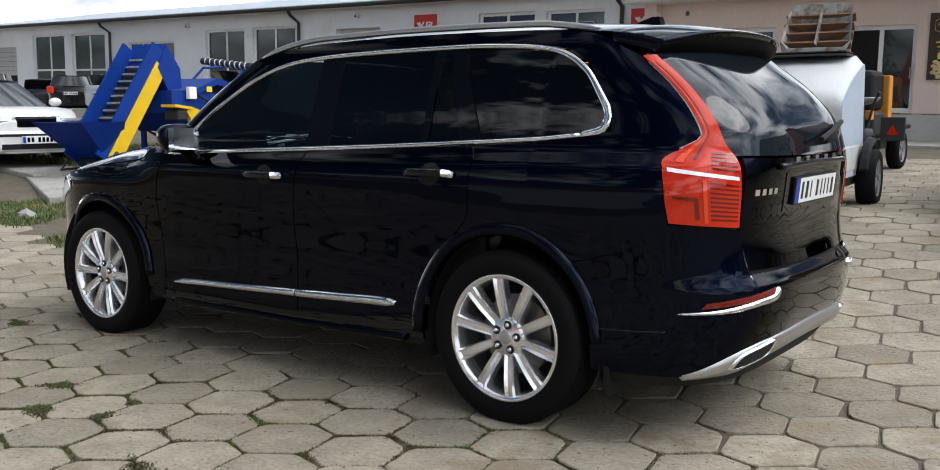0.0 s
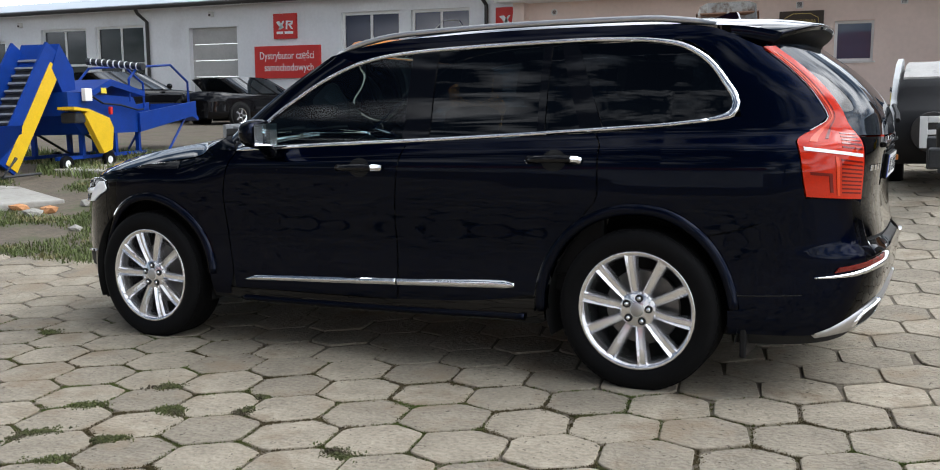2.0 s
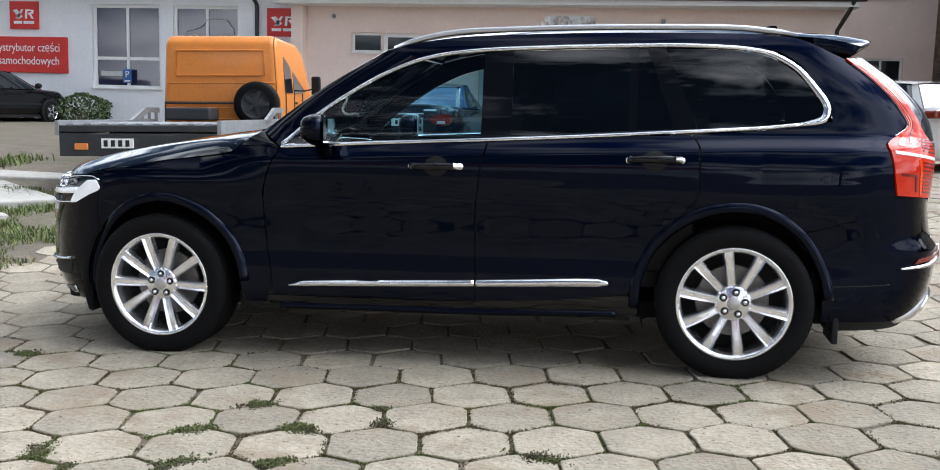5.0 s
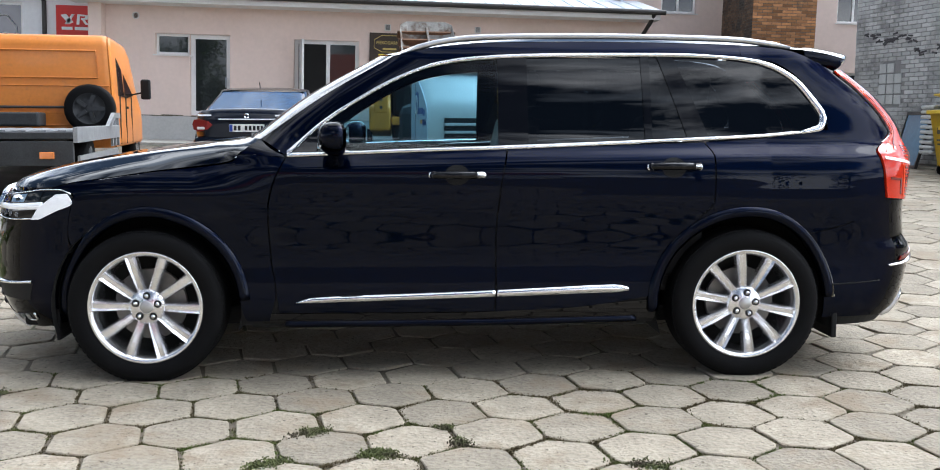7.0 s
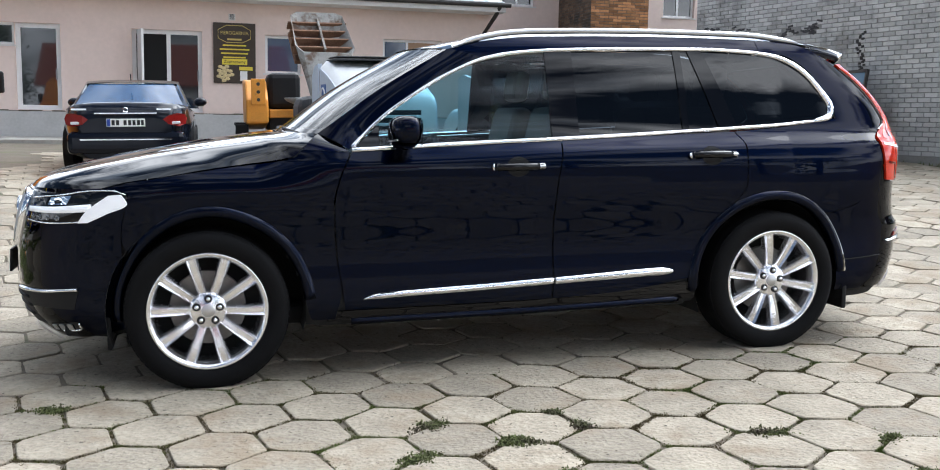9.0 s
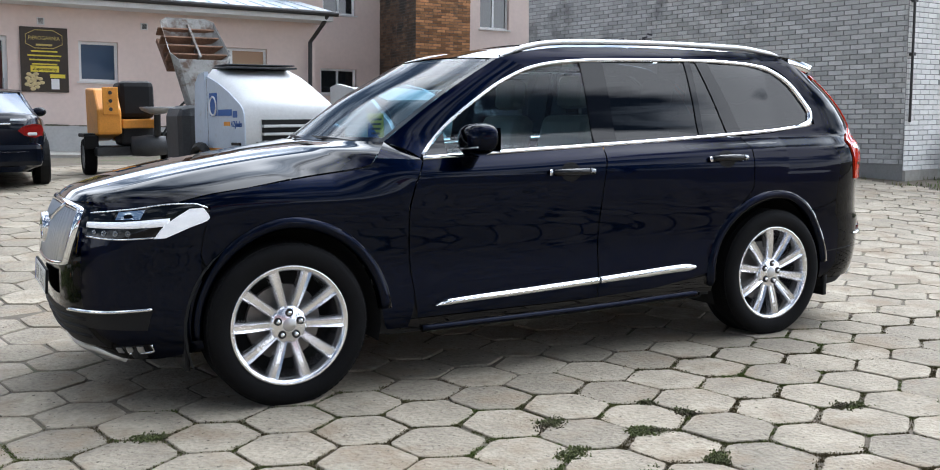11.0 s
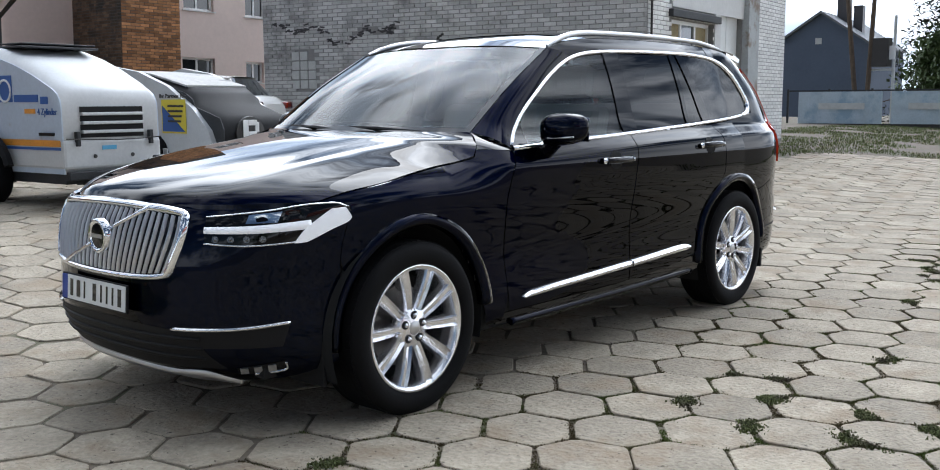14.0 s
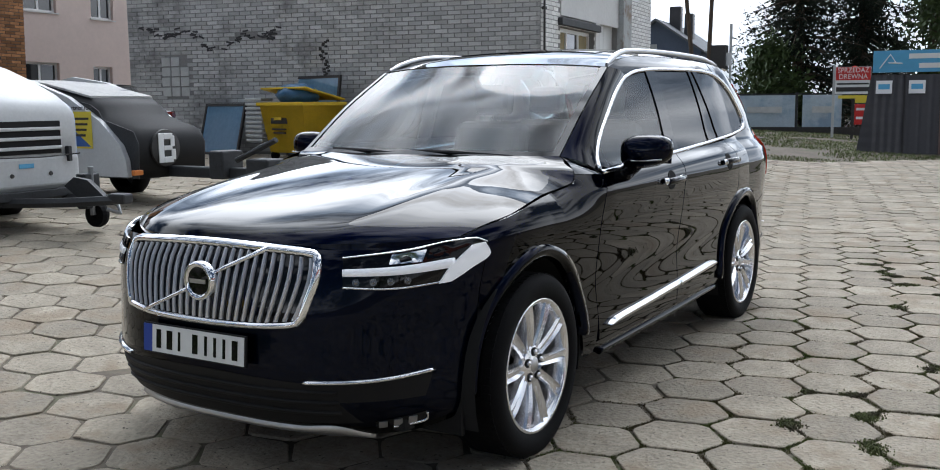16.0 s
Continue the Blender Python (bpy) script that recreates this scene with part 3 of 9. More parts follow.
    # bright window surround
    for sg in (1, -1):
        part("belt_trim", band(bmesh.new(), along(sill_line), 0.017, 0.006, 0.012, sg), M["chrome"], car)
        part("window_trim", band(bmesh.new(), along(front_line + top_line[1:] + rear_line[1:]), curve((0, 0.017), (0.74, 0.017), (0.82, 0.025), (0.90, 0.036), (0.945, 0.042), (0.975, 0.030), (1, 0.017)), 0.004, 0.012, sg, 120), M["chrome"], car)
        part("side_strip", band(bmesh.new(), along([(0.762, 0.398), (0.68, 0.408), (0.2, 0.424), (-0.218, 0.438)]), curve((0, 0.006), (0.09, 0.030), (1, 0.036)), 0.022, 0.03, sg), M["chrome"], car, "bright moulding low on the doors")
        part("side_strip", band(bmesh.new(), along([(-0.226, 0.438), (-0.5, 0.448), (-0.83, 0.459), (-0.888, 0.458)]), curve((0, 0.037), (0.9, 0.044), (1, 0.02)), 0.022, 0.03, sg), M["chrome"], car, "bright moulding low on the doors")
    # wheel arch mouldings
    for cx in (AXLE, -AXLE):
        for sg in (1, -1):
            pts = [(cx + 0.478 * math.cos(radians(a)), HUB + 0.468 * math.sin(radians(a))) for a in range(-4, 180, 6)]
            part("arch_moulding", band(bmesh.new(), along(pts), 0.058, 0.016, 0.05, sg, 50), P, car)
            bm = bmesh.new()
            rows = []
            for a in range(-20, 205, 9):
                rows.append([bm.verts.new((cx + r * math.cos(radians(a)), y * sg, HUB + r * math.sin(radians(a)))) for r, y in ((0.458, 0.895), (0.462, 0.60), (0.10, 0.58))])
            for a, b in zip(rows, rows[1:]):
                for k in range(2):
                    bm.faces.new((a[k], b[k], b[k + 1], a[k + 1])).smooth = True
            part("wheel_well", bm, M["dark"], car)
    for sg in (1, -1):
        bm = bmesh.new()
        box(bm, -1.985, -1.955, 0.66 * sg, 0.89 * sg, 0.19, 0.50, 0.008)
        part("mud_flap", bm, M["black"], car)
        bm = bmesh.new()
        box(bm, 1.93, 1.95, 0.62 * sg, 0.84 * sg, 0.20, 0.36, 0.006)
        part("mud_flap", bm, M["black"], car)
    part("underbody", boxes((-2.25, 2.15, -0.72, 0.72, 0.25, 0.34), (-1.0, 1.0, -0.86, 0.86, 0.26, 0.33), bevel=0.02), M["dark"], car)
    # handles
    for sg in (1, -1):
        for x0, z in ((-0.025, 1.022), (-1.10, 1.060)):
            bm = bmesh.new()
            f = lambda u, v: (x0 + 0.062 * math.cos(2 * math.pi * u) * v, z + 0.004 + 0.050 * math.sin(2 * math.pi * u) * v)
            grid(bm, lambda u, v: skin(*f(u, 0.02 + 0.98 * v), 0.002 - 0.0 * v, sg), 20, 3)
            part("handle_cup", bm, M["dark"], car)
            bm = bmesh.new()
            pts = [skin(x0 + a, z + 0.004, o, sg) for a, o in ((0.125, 0.004), (0.118, 0.022), (0.08, 0.034), (0.0, 0.038), (-0.08, 0.034), (-0.092, 0.032))]
            tube(bm, pts, [0.012, 0.016, 0.018, 0.019, 0.019, 0.017], 12)
            h = part("door_handle", bm, M["gloss"], car, "", True)
            bm = bmesh.new()
            tube(bm, [skin(x0 + a, z + 0.004, o, sg) for a, o in ((-0.093, 0.031), (-0.118, 0.026), (-0.127, 0.006))], [0.019, 0.0195, 0.015], 12)
            part("handle_end", bm, M["chrome"], h, "chrome handle end", True)
            bm = bmesh.new()
            tube(bm, [skin(x0 + a, z + 0.004, o, sg) for a, o in ((0.126, 0.006), (0.112, 0.026))], [0.016, 0.0195], 12)
            part("handle_end", bm, M["chrome"], h, "", True)
    # mirrors
    for sg in (1, -1):
        bm = bmesh.new()
        bmesh.ops.create_uvsphere(bm, u_segments=24, v_segments=14, radius=1.0)
        for v in bm.verts:
            x, y, z = v.co
            x, y, z = [math.copysign(abs(c) ** 0.72, c) for c in (x, y, z)]
            v.co = Vector((0.555 + (0.085 * x if x > 0 else 0.055 * x), sg * (1.02 + 0.118 * y - 0.015 * x), 1.205 + 0.078 * z * (1.0 - 0.12 * y) + 0.01 * y))
        mir = part("door_mirror", bm, M["paint"], car, "", True)
        bm = bmesh.new()
        tube(bm, [(0.56, sg * 0.87, 1.085), (0.565, sg * 0.915, 1.098), (0.56, sg * 0.97, 1.145)], [0.045, 0.040, 0.034], 10)
        part("mirror_arm", bm, M["gloss"], mir, "", True)
        bm = bmesh.new()
        grid(bm, lambda u, v: Vector((0.4985 - 0.004 * (1 - (2 * u - 1) ** 2), sg * (0.93 + 0.19 * u), 1.145 + 0.115 * v)), 6, 4)
        part("mirror_glass", bm, M["chrome"], mir, "mirror glass")
        bm = bmesh.new()
        tube(bm, [(0.62, sg * 1.115, 1.17), (0.628, sg * 1.05, 1.165), (0.632, sg * 0.97, 1.163)], 0.0045, 6)
        part("turn_signal", bm, M["satin"], mir)
    return car, bonnet, roof, roof_edge


car, bonnet, roof_sheet, roof_edge = build_car()


def build_wheel(m, label):
    w = thing("wheel", m, "", "")
    w.parent = car
    bm = bmesh.new()
    rows = [(0.272, -0.105), (0.300, -0.122), (0.340, -0.125), (0.366, -0.112), (0.376, -0.09), (0.378, -0.04), (0.378, 0.04), (0.376, 0.09), (0.366, 0.112), (0.340, 0.125), (0.300, 0.122), (0.276, 0.108), (0.268, 0.09)]
    lathe(bm, rows, 72)
    part("tyre", bm, M["rubber"], w, smooth=True)
    bm = bmesh.new()
    for k in range(72):
        for y in (-0.085, 0.085):
            a = 2 * math.pi * (k + (0.5 if y > 0 else 0)) / 72
            box(bm, -0.013, 0.013, y - 0.012, y + 0.012, 0.372, 0.3782, 0, Matrix.Rotation(a, 4, "Y"))
    for y in (-0.045, 0.0, 0.045):
        lathe(bm, [(0.374, y - 0.018), (0.3784, y - 0.016), (0.3784, y + 0.016), (0.374, y + 0.018)], 72)
    part("tread", bm, M["rubber"], w, kind="stuff")
    bm = bmesh.new()
    lathe(bm, [(0.273, 0.104), (0.279, 0.110), (0.274, 0.114), (0.262, 0.110), (0.252, 0.095), (0.246, 0.05), (0.240, -0.10), (0.262, -0.112), (0.272, -0.106)], 72)
    part("rim", bm, M["alloy"], w, smooth=True)
    for k in range(10):
        a = 2 * math.pi * k / 10
        bm = bmesh.new()
        sect = lambda t: (0.055 + t * 0.207, 0.020 + 0.007 * t, 0.075 + 0.028 * math.sin(t * math.pi * 0.55), a * 1.0)
        rows = []
        for i in range(9):
            t = i / 8
            r, hw, y, _ = sect(t)
            ang = a
            c, s = math.cos(ang), math.sin(ang)
            rows.append([bm.verts.new((r * c - q * s, y + o, r * s + q * c)) for q, o in ((-hw * 1.15, -0.04), (-hw, -0.006), (-hw * 0.78, 0.005), (-hw * 0.35, -0.006), (hw * 0.35, -0.006), (hw * 0.78, 0.005), (hw, -0.006), (hw * 1.15, -0.04))])
        for p, q in zip(rows, rows[1:]):
            for j in range(7):
                bm.faces.new((p[j], p[j + 1], q[j + 1], q[j]))
        part("spoke", bm, M["alloy"], w)
    bm = bmesh.new()
    lathe(bm, [(0.0, 0.090), (0.034, 0.090), (0.040, 0.087), (0.076, 0.084), (0.088, 0.076), (0.092, 0.04)], 40)
    part("hub", bm, M["alloy"], w, smooth=True)
    bm = bmesh.new()
    lathe(bm, [(0.0, 0.096), (0.026, 0.0955), (0.031, 0.092), (0.032, 0.088)], 28)
    part("centre_cap", bm, M["satin"], w, smooth=True)
    for k in range(5):
        a = 2 * math.pi * k / 5 + math.pi / 2
        bm = bmesh.new()
        c = (0.056 * math.cos(a), 0, 0.056 * math.sin(a))
        lathe(bm, [(0.0, 0.086), (0.011, 0.086), (0.0165, 0.0905), (0.0185, 0.0905), (0.019, 0.07)], 14, "y", c)
        bolt = part("wheel_bolt", bm, M["dark"], w)
        bm = bmesh.new()
        lathe(bm, [(0.0, 0.100), (0.008, 0.0995), (0.0105, 0.095), (0.011, 0.08)], 10, "y", c)
        part("bolt_head", bm, M["chrome"], bolt, smooth=True)
    bm = bmesh.new()
    lathe(bm, [(0.06, 0.0), (0.175, 0.0), (0.178, -0.014), (0.175, -0.028), (0.06, -0.028)], 48)
    part("brake_disc", bm, M["disc"], w)
    bm = bmesh.new()
    lathe(bm, [(0.02, -0.05), (0.245, -0.06), (0.25, -0.1)], 40)
    part("brake_backing", bm, M["dark"], w)
    return w


front_wheel = build_wheel(pose(AXLE, 0.815, HUB, 0, -2, 0), "")
copy_thing(front_wheel, pose(-AXLE, 0.815, HUB, 0, -11, 0))
copy_thing(front_wheel, pose(AXLE, -0.815, HUB, 0, 20, 180))
copy_thing(front_wheel, pose(-AXLE, -0.815, HUB, 0, 33, 180))


def build_front():
    P = M["paint"]
    tip = at_s(1.84, 0.912)
    seam = at_s(1.885, 0.90)
    corner = at_s(1.90, 0.90)
    # front bumper with its openings laid in
    top = [(tip + 0.004, 0.918), (at_s(2.05, 0.84), 0.930), (at_s(2.27, 0.58), 0.926), (2.7, 0.928), (S_FRONT, 0.932)]
    bottom = [(seam - 0.02, 0.585), (corner, 0.30), (at_s(2.15, 0.78), 0.245), (2.6, 0.235), (S_FRONT, 0.235)]
    f = coons(bottom[1:], top, [(corner, 0.30), (at_s(1.915, 0.895), 0.45), (at_s(1.895, 0.90), 0.60), (seam + 0.004, 0.72), (tip + 0.004, 0.918)])
    pair("front_bumper", f, 46, 34, P, car)
    # lamps
    inner = at_s(2.285, 0.56)
    lamp_top = [(inner, 0.900), (at_s(2.15, 0.75), 0.922), (at_s(2.0, 0.86), 0.944), (at_s(1.91, 0.89), 0.946), (tip + 0.01, 0.928)]
    lamp_bot = [(inner, 0.800), (at_s(2.20, 0.70), 0.792), (at_s(2.05, 0.84), 0.803), (at_s(1.93, 0.885), 0.858), (tip, 0.912)]
    for sg in (1, -1):
        hl = part("headlight", panel(coons(lamp_bot, lamp_top), 26, 8, 0.004, 0.012, sg), M["gloss"], car, "headlight with a white T-shaped light bar")
        part("light_bar", band(bmesh.new(), along([(inner + 0.00, 0.850), (2.30, 0.853), (2.06, 0.868)]), curve((0, 0.026), (1, 0.036)), 0.012, 0.01, sg, 24), M["lampwhite"], hl)
        part("light_bar", panel(coons([(2.13, 0.798), (2.080, 0.801)], [(1.975, 0.924), (1.915, 0.928)], [(2.13, 0.798), (2.090, 0.846), (2.04, 0.884), (1.975, 0.924)], [(2.080, 0.801), (1.985, 0.842), (1.888, 0.888), (1.915, 0.928)]), 8, 14, 0.0135, 0.008, sg), M["lampwhite"], hl)
        for k in range(4):
            s = inner - 0.045 - 0.060 * k
            bm = bmesh.new()
            lathe(bm, [(0.0, 0.004), (0.006, 0.002), (0.009, -0.001), (0.0125, 0.003), (0.0135, 0.002), (0.0135, -0.01)], 14, "x", (0, 0, 0))
            p, q = skin(s, 0.817, 0.005, sg), skin(s, 0.817, 0.02, sg)
            bmesh.ops.transform(bm, matrix=Matrix.Translation(p) @ (q - p).to_track_quat("X", "Z").to_matrix().to_4x4(), verts=bm.verts)
            part("lamp_lens", bm, M["lens"], hl, "", True)
        for s0, s1, z0, z1, mt in ((2.44, 2.33, 0.872, 0.895, "gloss"), (2.31, 2.19, 0.876, 0.908, "chrome"), (2.17, 2.08, 0.888, 0.922, "gloss")):
            part("reflector", panel(coons([(s0, z0), (s1, z0 + 0.004)], [(s0 - 0.012, z1), (s1 - 0.02, z1 + 0.012)]), 5, 4, 0.007, 0.004, sg, None, lambda s, z, o, g, c=((s0 + s1) / 2, (z0 + z1) / 2): skin(s, z, o - 0.006 * math.exp(-((s - c[0]) / 0.03) ** 2 - ((z - c[1]) / 0.012) ** 2), g)), M[mt], hl)
        part("lamp_edge", band(bmesh.new(), along(lamp_top), 0.005, 0.006, 0.006, sg, 24), M["chrome"], hl)
        part("lamp_edge", band(bmesh.new(), along([(inner, 0.800), (at_s(2.20, 0.70), 0.792), (at_s(2.05, 0.84), 0.803)]), 0.007, 0.010, 0.008, sg, 20), M["chrome"], hl)
        # lower strips, intakes and fog lamps
        part("bumper_strip", band(bmesh.new(), along([(at_s(2.37, 0.44), 0.462), (at_s(2.27, 0.66), 0.468), (at_s(2.10, 0.824), 0.486)]), 0.014, 0.014, 0.02, sg, 24), M["chrome"], car)
        part("side_intake", panel(coons([(at_s(2.33, 0.50), 0.385), (at_s(2.12, 0.80), 0.390)], [(at_s(2.36, 0.44), 0.456), (at_s(2.10, 0.824), 0.478)]), 14, 4, 0.002, 0.006, sg), M["black"], car)
        fog = part("fog_lamp", panel(coons([(at_s(2.24, 0.66), 0.272), (at_s(2.10, 0.78), 0.290)], [(at_s(2.25, 0.66), 0.305), (at_s(2.10, 0.79), 0.330)]), 6, 3, 0.004, 0.006, sg), M["gloss"], car)
        part("fog_trim", band(bmesh.new(), along([(at_s(2.19, 0.70), 0.276), (at_s(2.10, 0.78), 0.290), (at_s(2.095, 0.792), 0.300), (at_s(2.10, 0.79), 0.326)]), 0.008, 0.008, 0.008, sg, 20), M["chrome"], fog)
        for k in range(3):
            s = at_s(2.235, 0.665) - 0.055 * k
            part("fog_lens", panel(coons([(s, 0.280 + 0.004 * k), (s - 0.032, 0.282 + 0.004 * k)], [(s, 0.304 + 0.006 * k), (s - 0.032, 0.306 + 0.006 * k)]), 2, 2, 0.009, 0.004, sg), M["satin"], fog)
    # one continuous sheet across the nose: centre coordinate y to skin
    def nose(y, z, off, sg=1):
        s = S_FRONT
        lo, hi = XF, S_FRONT
        for _ in range(24):
            s = (lo + hi) / 2
            if skin0(s, z).y > abs(y):
                lo = s
            else:
                hi = s
        p = skin(s, z, off)
        return Vector((p.x, y, p.z))
    grille_out = [(-0.465, 0.905), (-0.30, 0.919), (0, 0.925), (0.30, 0.919), (0.465, 0.905)]
    grille_bot = [(-0.425, 0.672), (-0.25, 0.655), (0, 0.650), (0.25, 0.655), (0.425, 0.672)]
    fg = coons(grille_bot, grille_out, [(-0.425, 0.672), (-0.455, 0.74), (-0.478, 0.84), (-0.465, 0.905)], [(0.425, 0.672), (0.455, 0.74), (0.478, 0.84), (0.465, 0.905)])
    gr = part("grille", panel(fg, 24, 8, 0.003, 0.004, 1, None, nose), M["gloss"], car, "chrome framed grille of vertical satin bars")
    rim = along([grille_bot[i] for i in range(5)] + [(0.455, 0.74), (0.478, 0.84)] + [(0.465, 0.905), (0.30, 0.919), (0, 0.925), (-0.30, 0.919), (-0.465, 0.905)] + [(-0.478, 0.84), (-0.455, 0.74), (-0.425, 0.672)])
    part("grille_frame", band(bmesh.new(), rim, 0.022, 0.020, 0.022, 1, 90, nose), M["chrome"], gr)
    n = 25
    for k in range(n):
        u = (k + 0.5) / n
        bm = bmesh.new()
        rows = []
        for j in range(7):
            v = 0.05 + 0.90 * j / 6
            y, z = fg(u, v)
            rows.append([bm.verts.new(nose(y + d, z, o)) for d, o in ((-0.0075, 0.004), (-0.006, 0.013), (0, 0.017), (0.006, 0.013), (0.0075, 0.004))])
        for a, b in zip(rows, rows[1:]):
            for i in range(4):
                bm.faces.new((a[i], a[i + 1], b[i + 1], b[i])).smooth = True
        part("grille_bar", bm, M["satin"], gr)
    c = nose(0.0, 0.79, 0.03)
    bm = bmesh.new()
    lathe(bm, [(0.050, 0.0), (0.062, 0.012), (0.072, 0.008), (0.074, -0.02)], 40, "x", c)
    badge = part("badge", bm, M["chrome"], gr, "round chrome badge", True)
    bm = bmesh.new()
    lathe(bm, [(0.0, 0.006), (0.052, 0.004)], 32, "x", c)
    part("badge_face", bm, M["gloss"], badge, "", True)
    bm = bmesh.new()
    box(bm, 0.006, 0.009, -0.040, 0.040, -0.008, 0.008, 0, Matrix.Translation(c))
    part("badge_bar", bm, M["satin"], badge)
    part("badge_arrow", band(bmesh.new(), along([(-0.31, 0.655), (-0.06, 0.76)], False), 0.013, 0.024, 0.01, 1, 6, nose), M["chrome"], gr)
    part("badge_arrow", band(bmesh.new(), along([(0.06, 0.825), (0.27, 0.915)], False), 0.013, 0.024, 0.01, 1, 6, nose), M["chrome"], gr)
    # lower opening and silver lip
    part("lower_intake", panel(coons([(-0.60, 0.300), (0, 0.285), (0.60, 0.300)], [(-0.50, 0.455), (0, 0.470), (0.50, 0.455)]), 30, 6, 0.002, 0.006, 1, None, nose), M["black"], car)
    for z in (0.345, 0.385, 0.425):
        part("intake_bar", band(bmesh.new(), along([(-0.55, z), (0, z), (0.55, z)]), 0.014, 0.010, 0.01, 1, 20, nose), M["black"], car)
    part("front_lip", band(bmesh.new(), along([(-0.60, 0.232), (-0.50, 0.262), (0, 0.262), (0.50, 0.262), (0.60, 0.232)]), curve((0, 0.008), (0.1, 0.044), (0.2, 0.022), (0.8, 0.022), (0.9, 0.044), (1, 0.008)), 0.012, 0.018, 1, 60, nose), M["satin"], car, "silver front skid lip")
    # number plate with plain bars
    def plate(x, z, turn, name):
        pl = part(name, boxes((-0.006, 0.006, -0.265, 0.265, -0.058, 0.058), bevel=0.003), M["black"], car, "white number plate with dark bars")
        pl.matrix_world = pose(x, 0, z, 0, 0, turn)
        for nm, m, rows in (("plate_face", M["white"], [(0.006, 0.0085, -0.213, 0.258, -0.052, 0.052)]), ("plate_band", M["plate_blue"], [(0.006, 0.0085, -0.260, -0.213, -0.052, 0.052)])):
            part(nm, boxes(*rows), m, pl)
        for y0, y1 in ((-0.190, -0.165), (-0.135, -0.105), (-0.075, -0.062), (0.0, 0.028), (0.062, 0.076), (0.108, 0.122), (0.154, 0.168), (0.20, 0.228)):
            part("plate_bar", boxes((0.0085, 0.0095, y0, y1, -0.036, 0.036)), M["gloss"], pl)
        return pl
    plate(2.447, 0.562, 0, "number_plate").matrix_world = pose(2.447, -0.02, 0.562, 0, -4, 0)
    plate(-2.49, 1.01, 180, "number_plate").matrix_world = pose(-2.492, 0.0, 1.005, 0, 6, 180)


def build_rear():
    P = M["paint"]
    def tail(y, z, off, sg=1):
        lo, hi = S_REAR, XR
        for _ in range(24):
            s = (lo + hi) / 2
            if skin0(s, z).y > abs(y):
                hi = s
            else:
                lo = s
        p = skin(s, z, off)
        return Vector((p.x, y, p.z))
    # lamps that climb the rear pillars
    left = [(at_s(-2.225, 0.871), 0.912), (at_s(-2.20, 0.866), 1.02), (at_s(-2.181, 0.848), 1.133), (at_s(-2.24, 0.786), 1.19), (at_s(-2.288, 0.725), 1.246), (at_s(-2.23, 0.703), 1.335), (at_s(-2.12, 0.678), 1.45), (at_s(-1.998, 0.66), 1.553)]
    right = [(at_s(-2.416, 0.664), 0.888), (at_s(-2.41, 0.66), 1.00), (at_s(-2.40, 0.66), 1.12), (at_s(-2.385, 0.655), 1.22), (at_s(-2.345, 0.645), 1.30), (at_s(-2.28, 0.635), 1.38), (at_s(-2.17, 0.625), 1.47), (at_s(-2.045, 0.615), 1.555)]
    right = [r if i < 3 else tuple(a + (b - a) * (0.80, 0.62, 0.60, 0.66, 0.80)[i - 3] for a, b in zip(left[i], r)) for i, r in enumerate(right)]
    lamp = coons([left[0], right[0]], [left[-1], right[-1]], left, right)
    for sg in (1, -1):
        tl = part("tail_lamp", panel(lamp, 10, 40, 0.010, 0.03, sg), M["red"], car, "tall red tail lamp climbing the pillar")
        part("lamp_bar", panel(lambda u, v: lamp(0.06 + 0.9 * u, 0.235 + 0.018 * v), 8, 1, 0.013, 0.006, sg), M["lampwhite"], tl)
        for k in range(9):
            part("lamp_rib", panel(lambda u, v: lamp(0.56 + 0.40 * u, 0.030 + 0.0215 * k + 0.009 * v), 4, 1, 0.0118, 0.003, sg), M["lampdark"], tl)
        part("lamp_guide", panel(lambda u, v: lamp(0.47 + 0.05 * u, 0.015 + 0.205 * v), 1, 8, 0.0128, 0.004, sg), M["lampbright"], tl)
        part("lamp_line", panel(lambda u, v: lamp(0.10 + 0.30 * u, 0.118 + 0.016 * v), 4, 1, 0.0125, 0.004, sg), M["lampdark"], tl)
        part("lamp_line", panel(lambda u, v: lamp(0.36 + 0.05 * u, 0.030 + 0.100 * v), 1, 4, 0.0125, 0.004, sg), M["lampdark"], tl)
        for k in range(5):
            part("lamp_rib", panel(lambda u, v: lamp(0.60 + 0.36 * u, 0.275 + 0.022 * k + 0.009 * v), 4, 1, 0.0118, 0.003, sg), M["lampdark"], tl)
        part("lamp_guide", panel(lambda u, v: lamp(0.16 + 0.10 * u, 0.29 + 0.66 * v), 1, 24, 0.0124, 0.004, sg), M["lampbright"], tl)
        part("lamp_line", panel(lambda u, v: lamp(0.36 + 0.05 * u, 0.32 + 0.62 * v), 1, 22, 0.0122, 0.004, sg), M["lampdark"], tl)
        part("lamp_edge", panel(lambda u, v: lamp(-0.07 + 0.07 * u, 0.40 + 0.55 * v), 1, 14, 0.006, 0.01, sg), M["satin"], tl)
    # rear window and tailgate
    gl = part("rear_window", panel(coons([(-0.70, 1.165), (0, 1.150), (0.70, 1.165)], [(-0.65, 1.565), (0, 1.585), (0.65, 1.565)]), 24, 14, 0.0, 0.008, 1, None, tail), M["rearglass"], car, "rear window reflecting the sky")
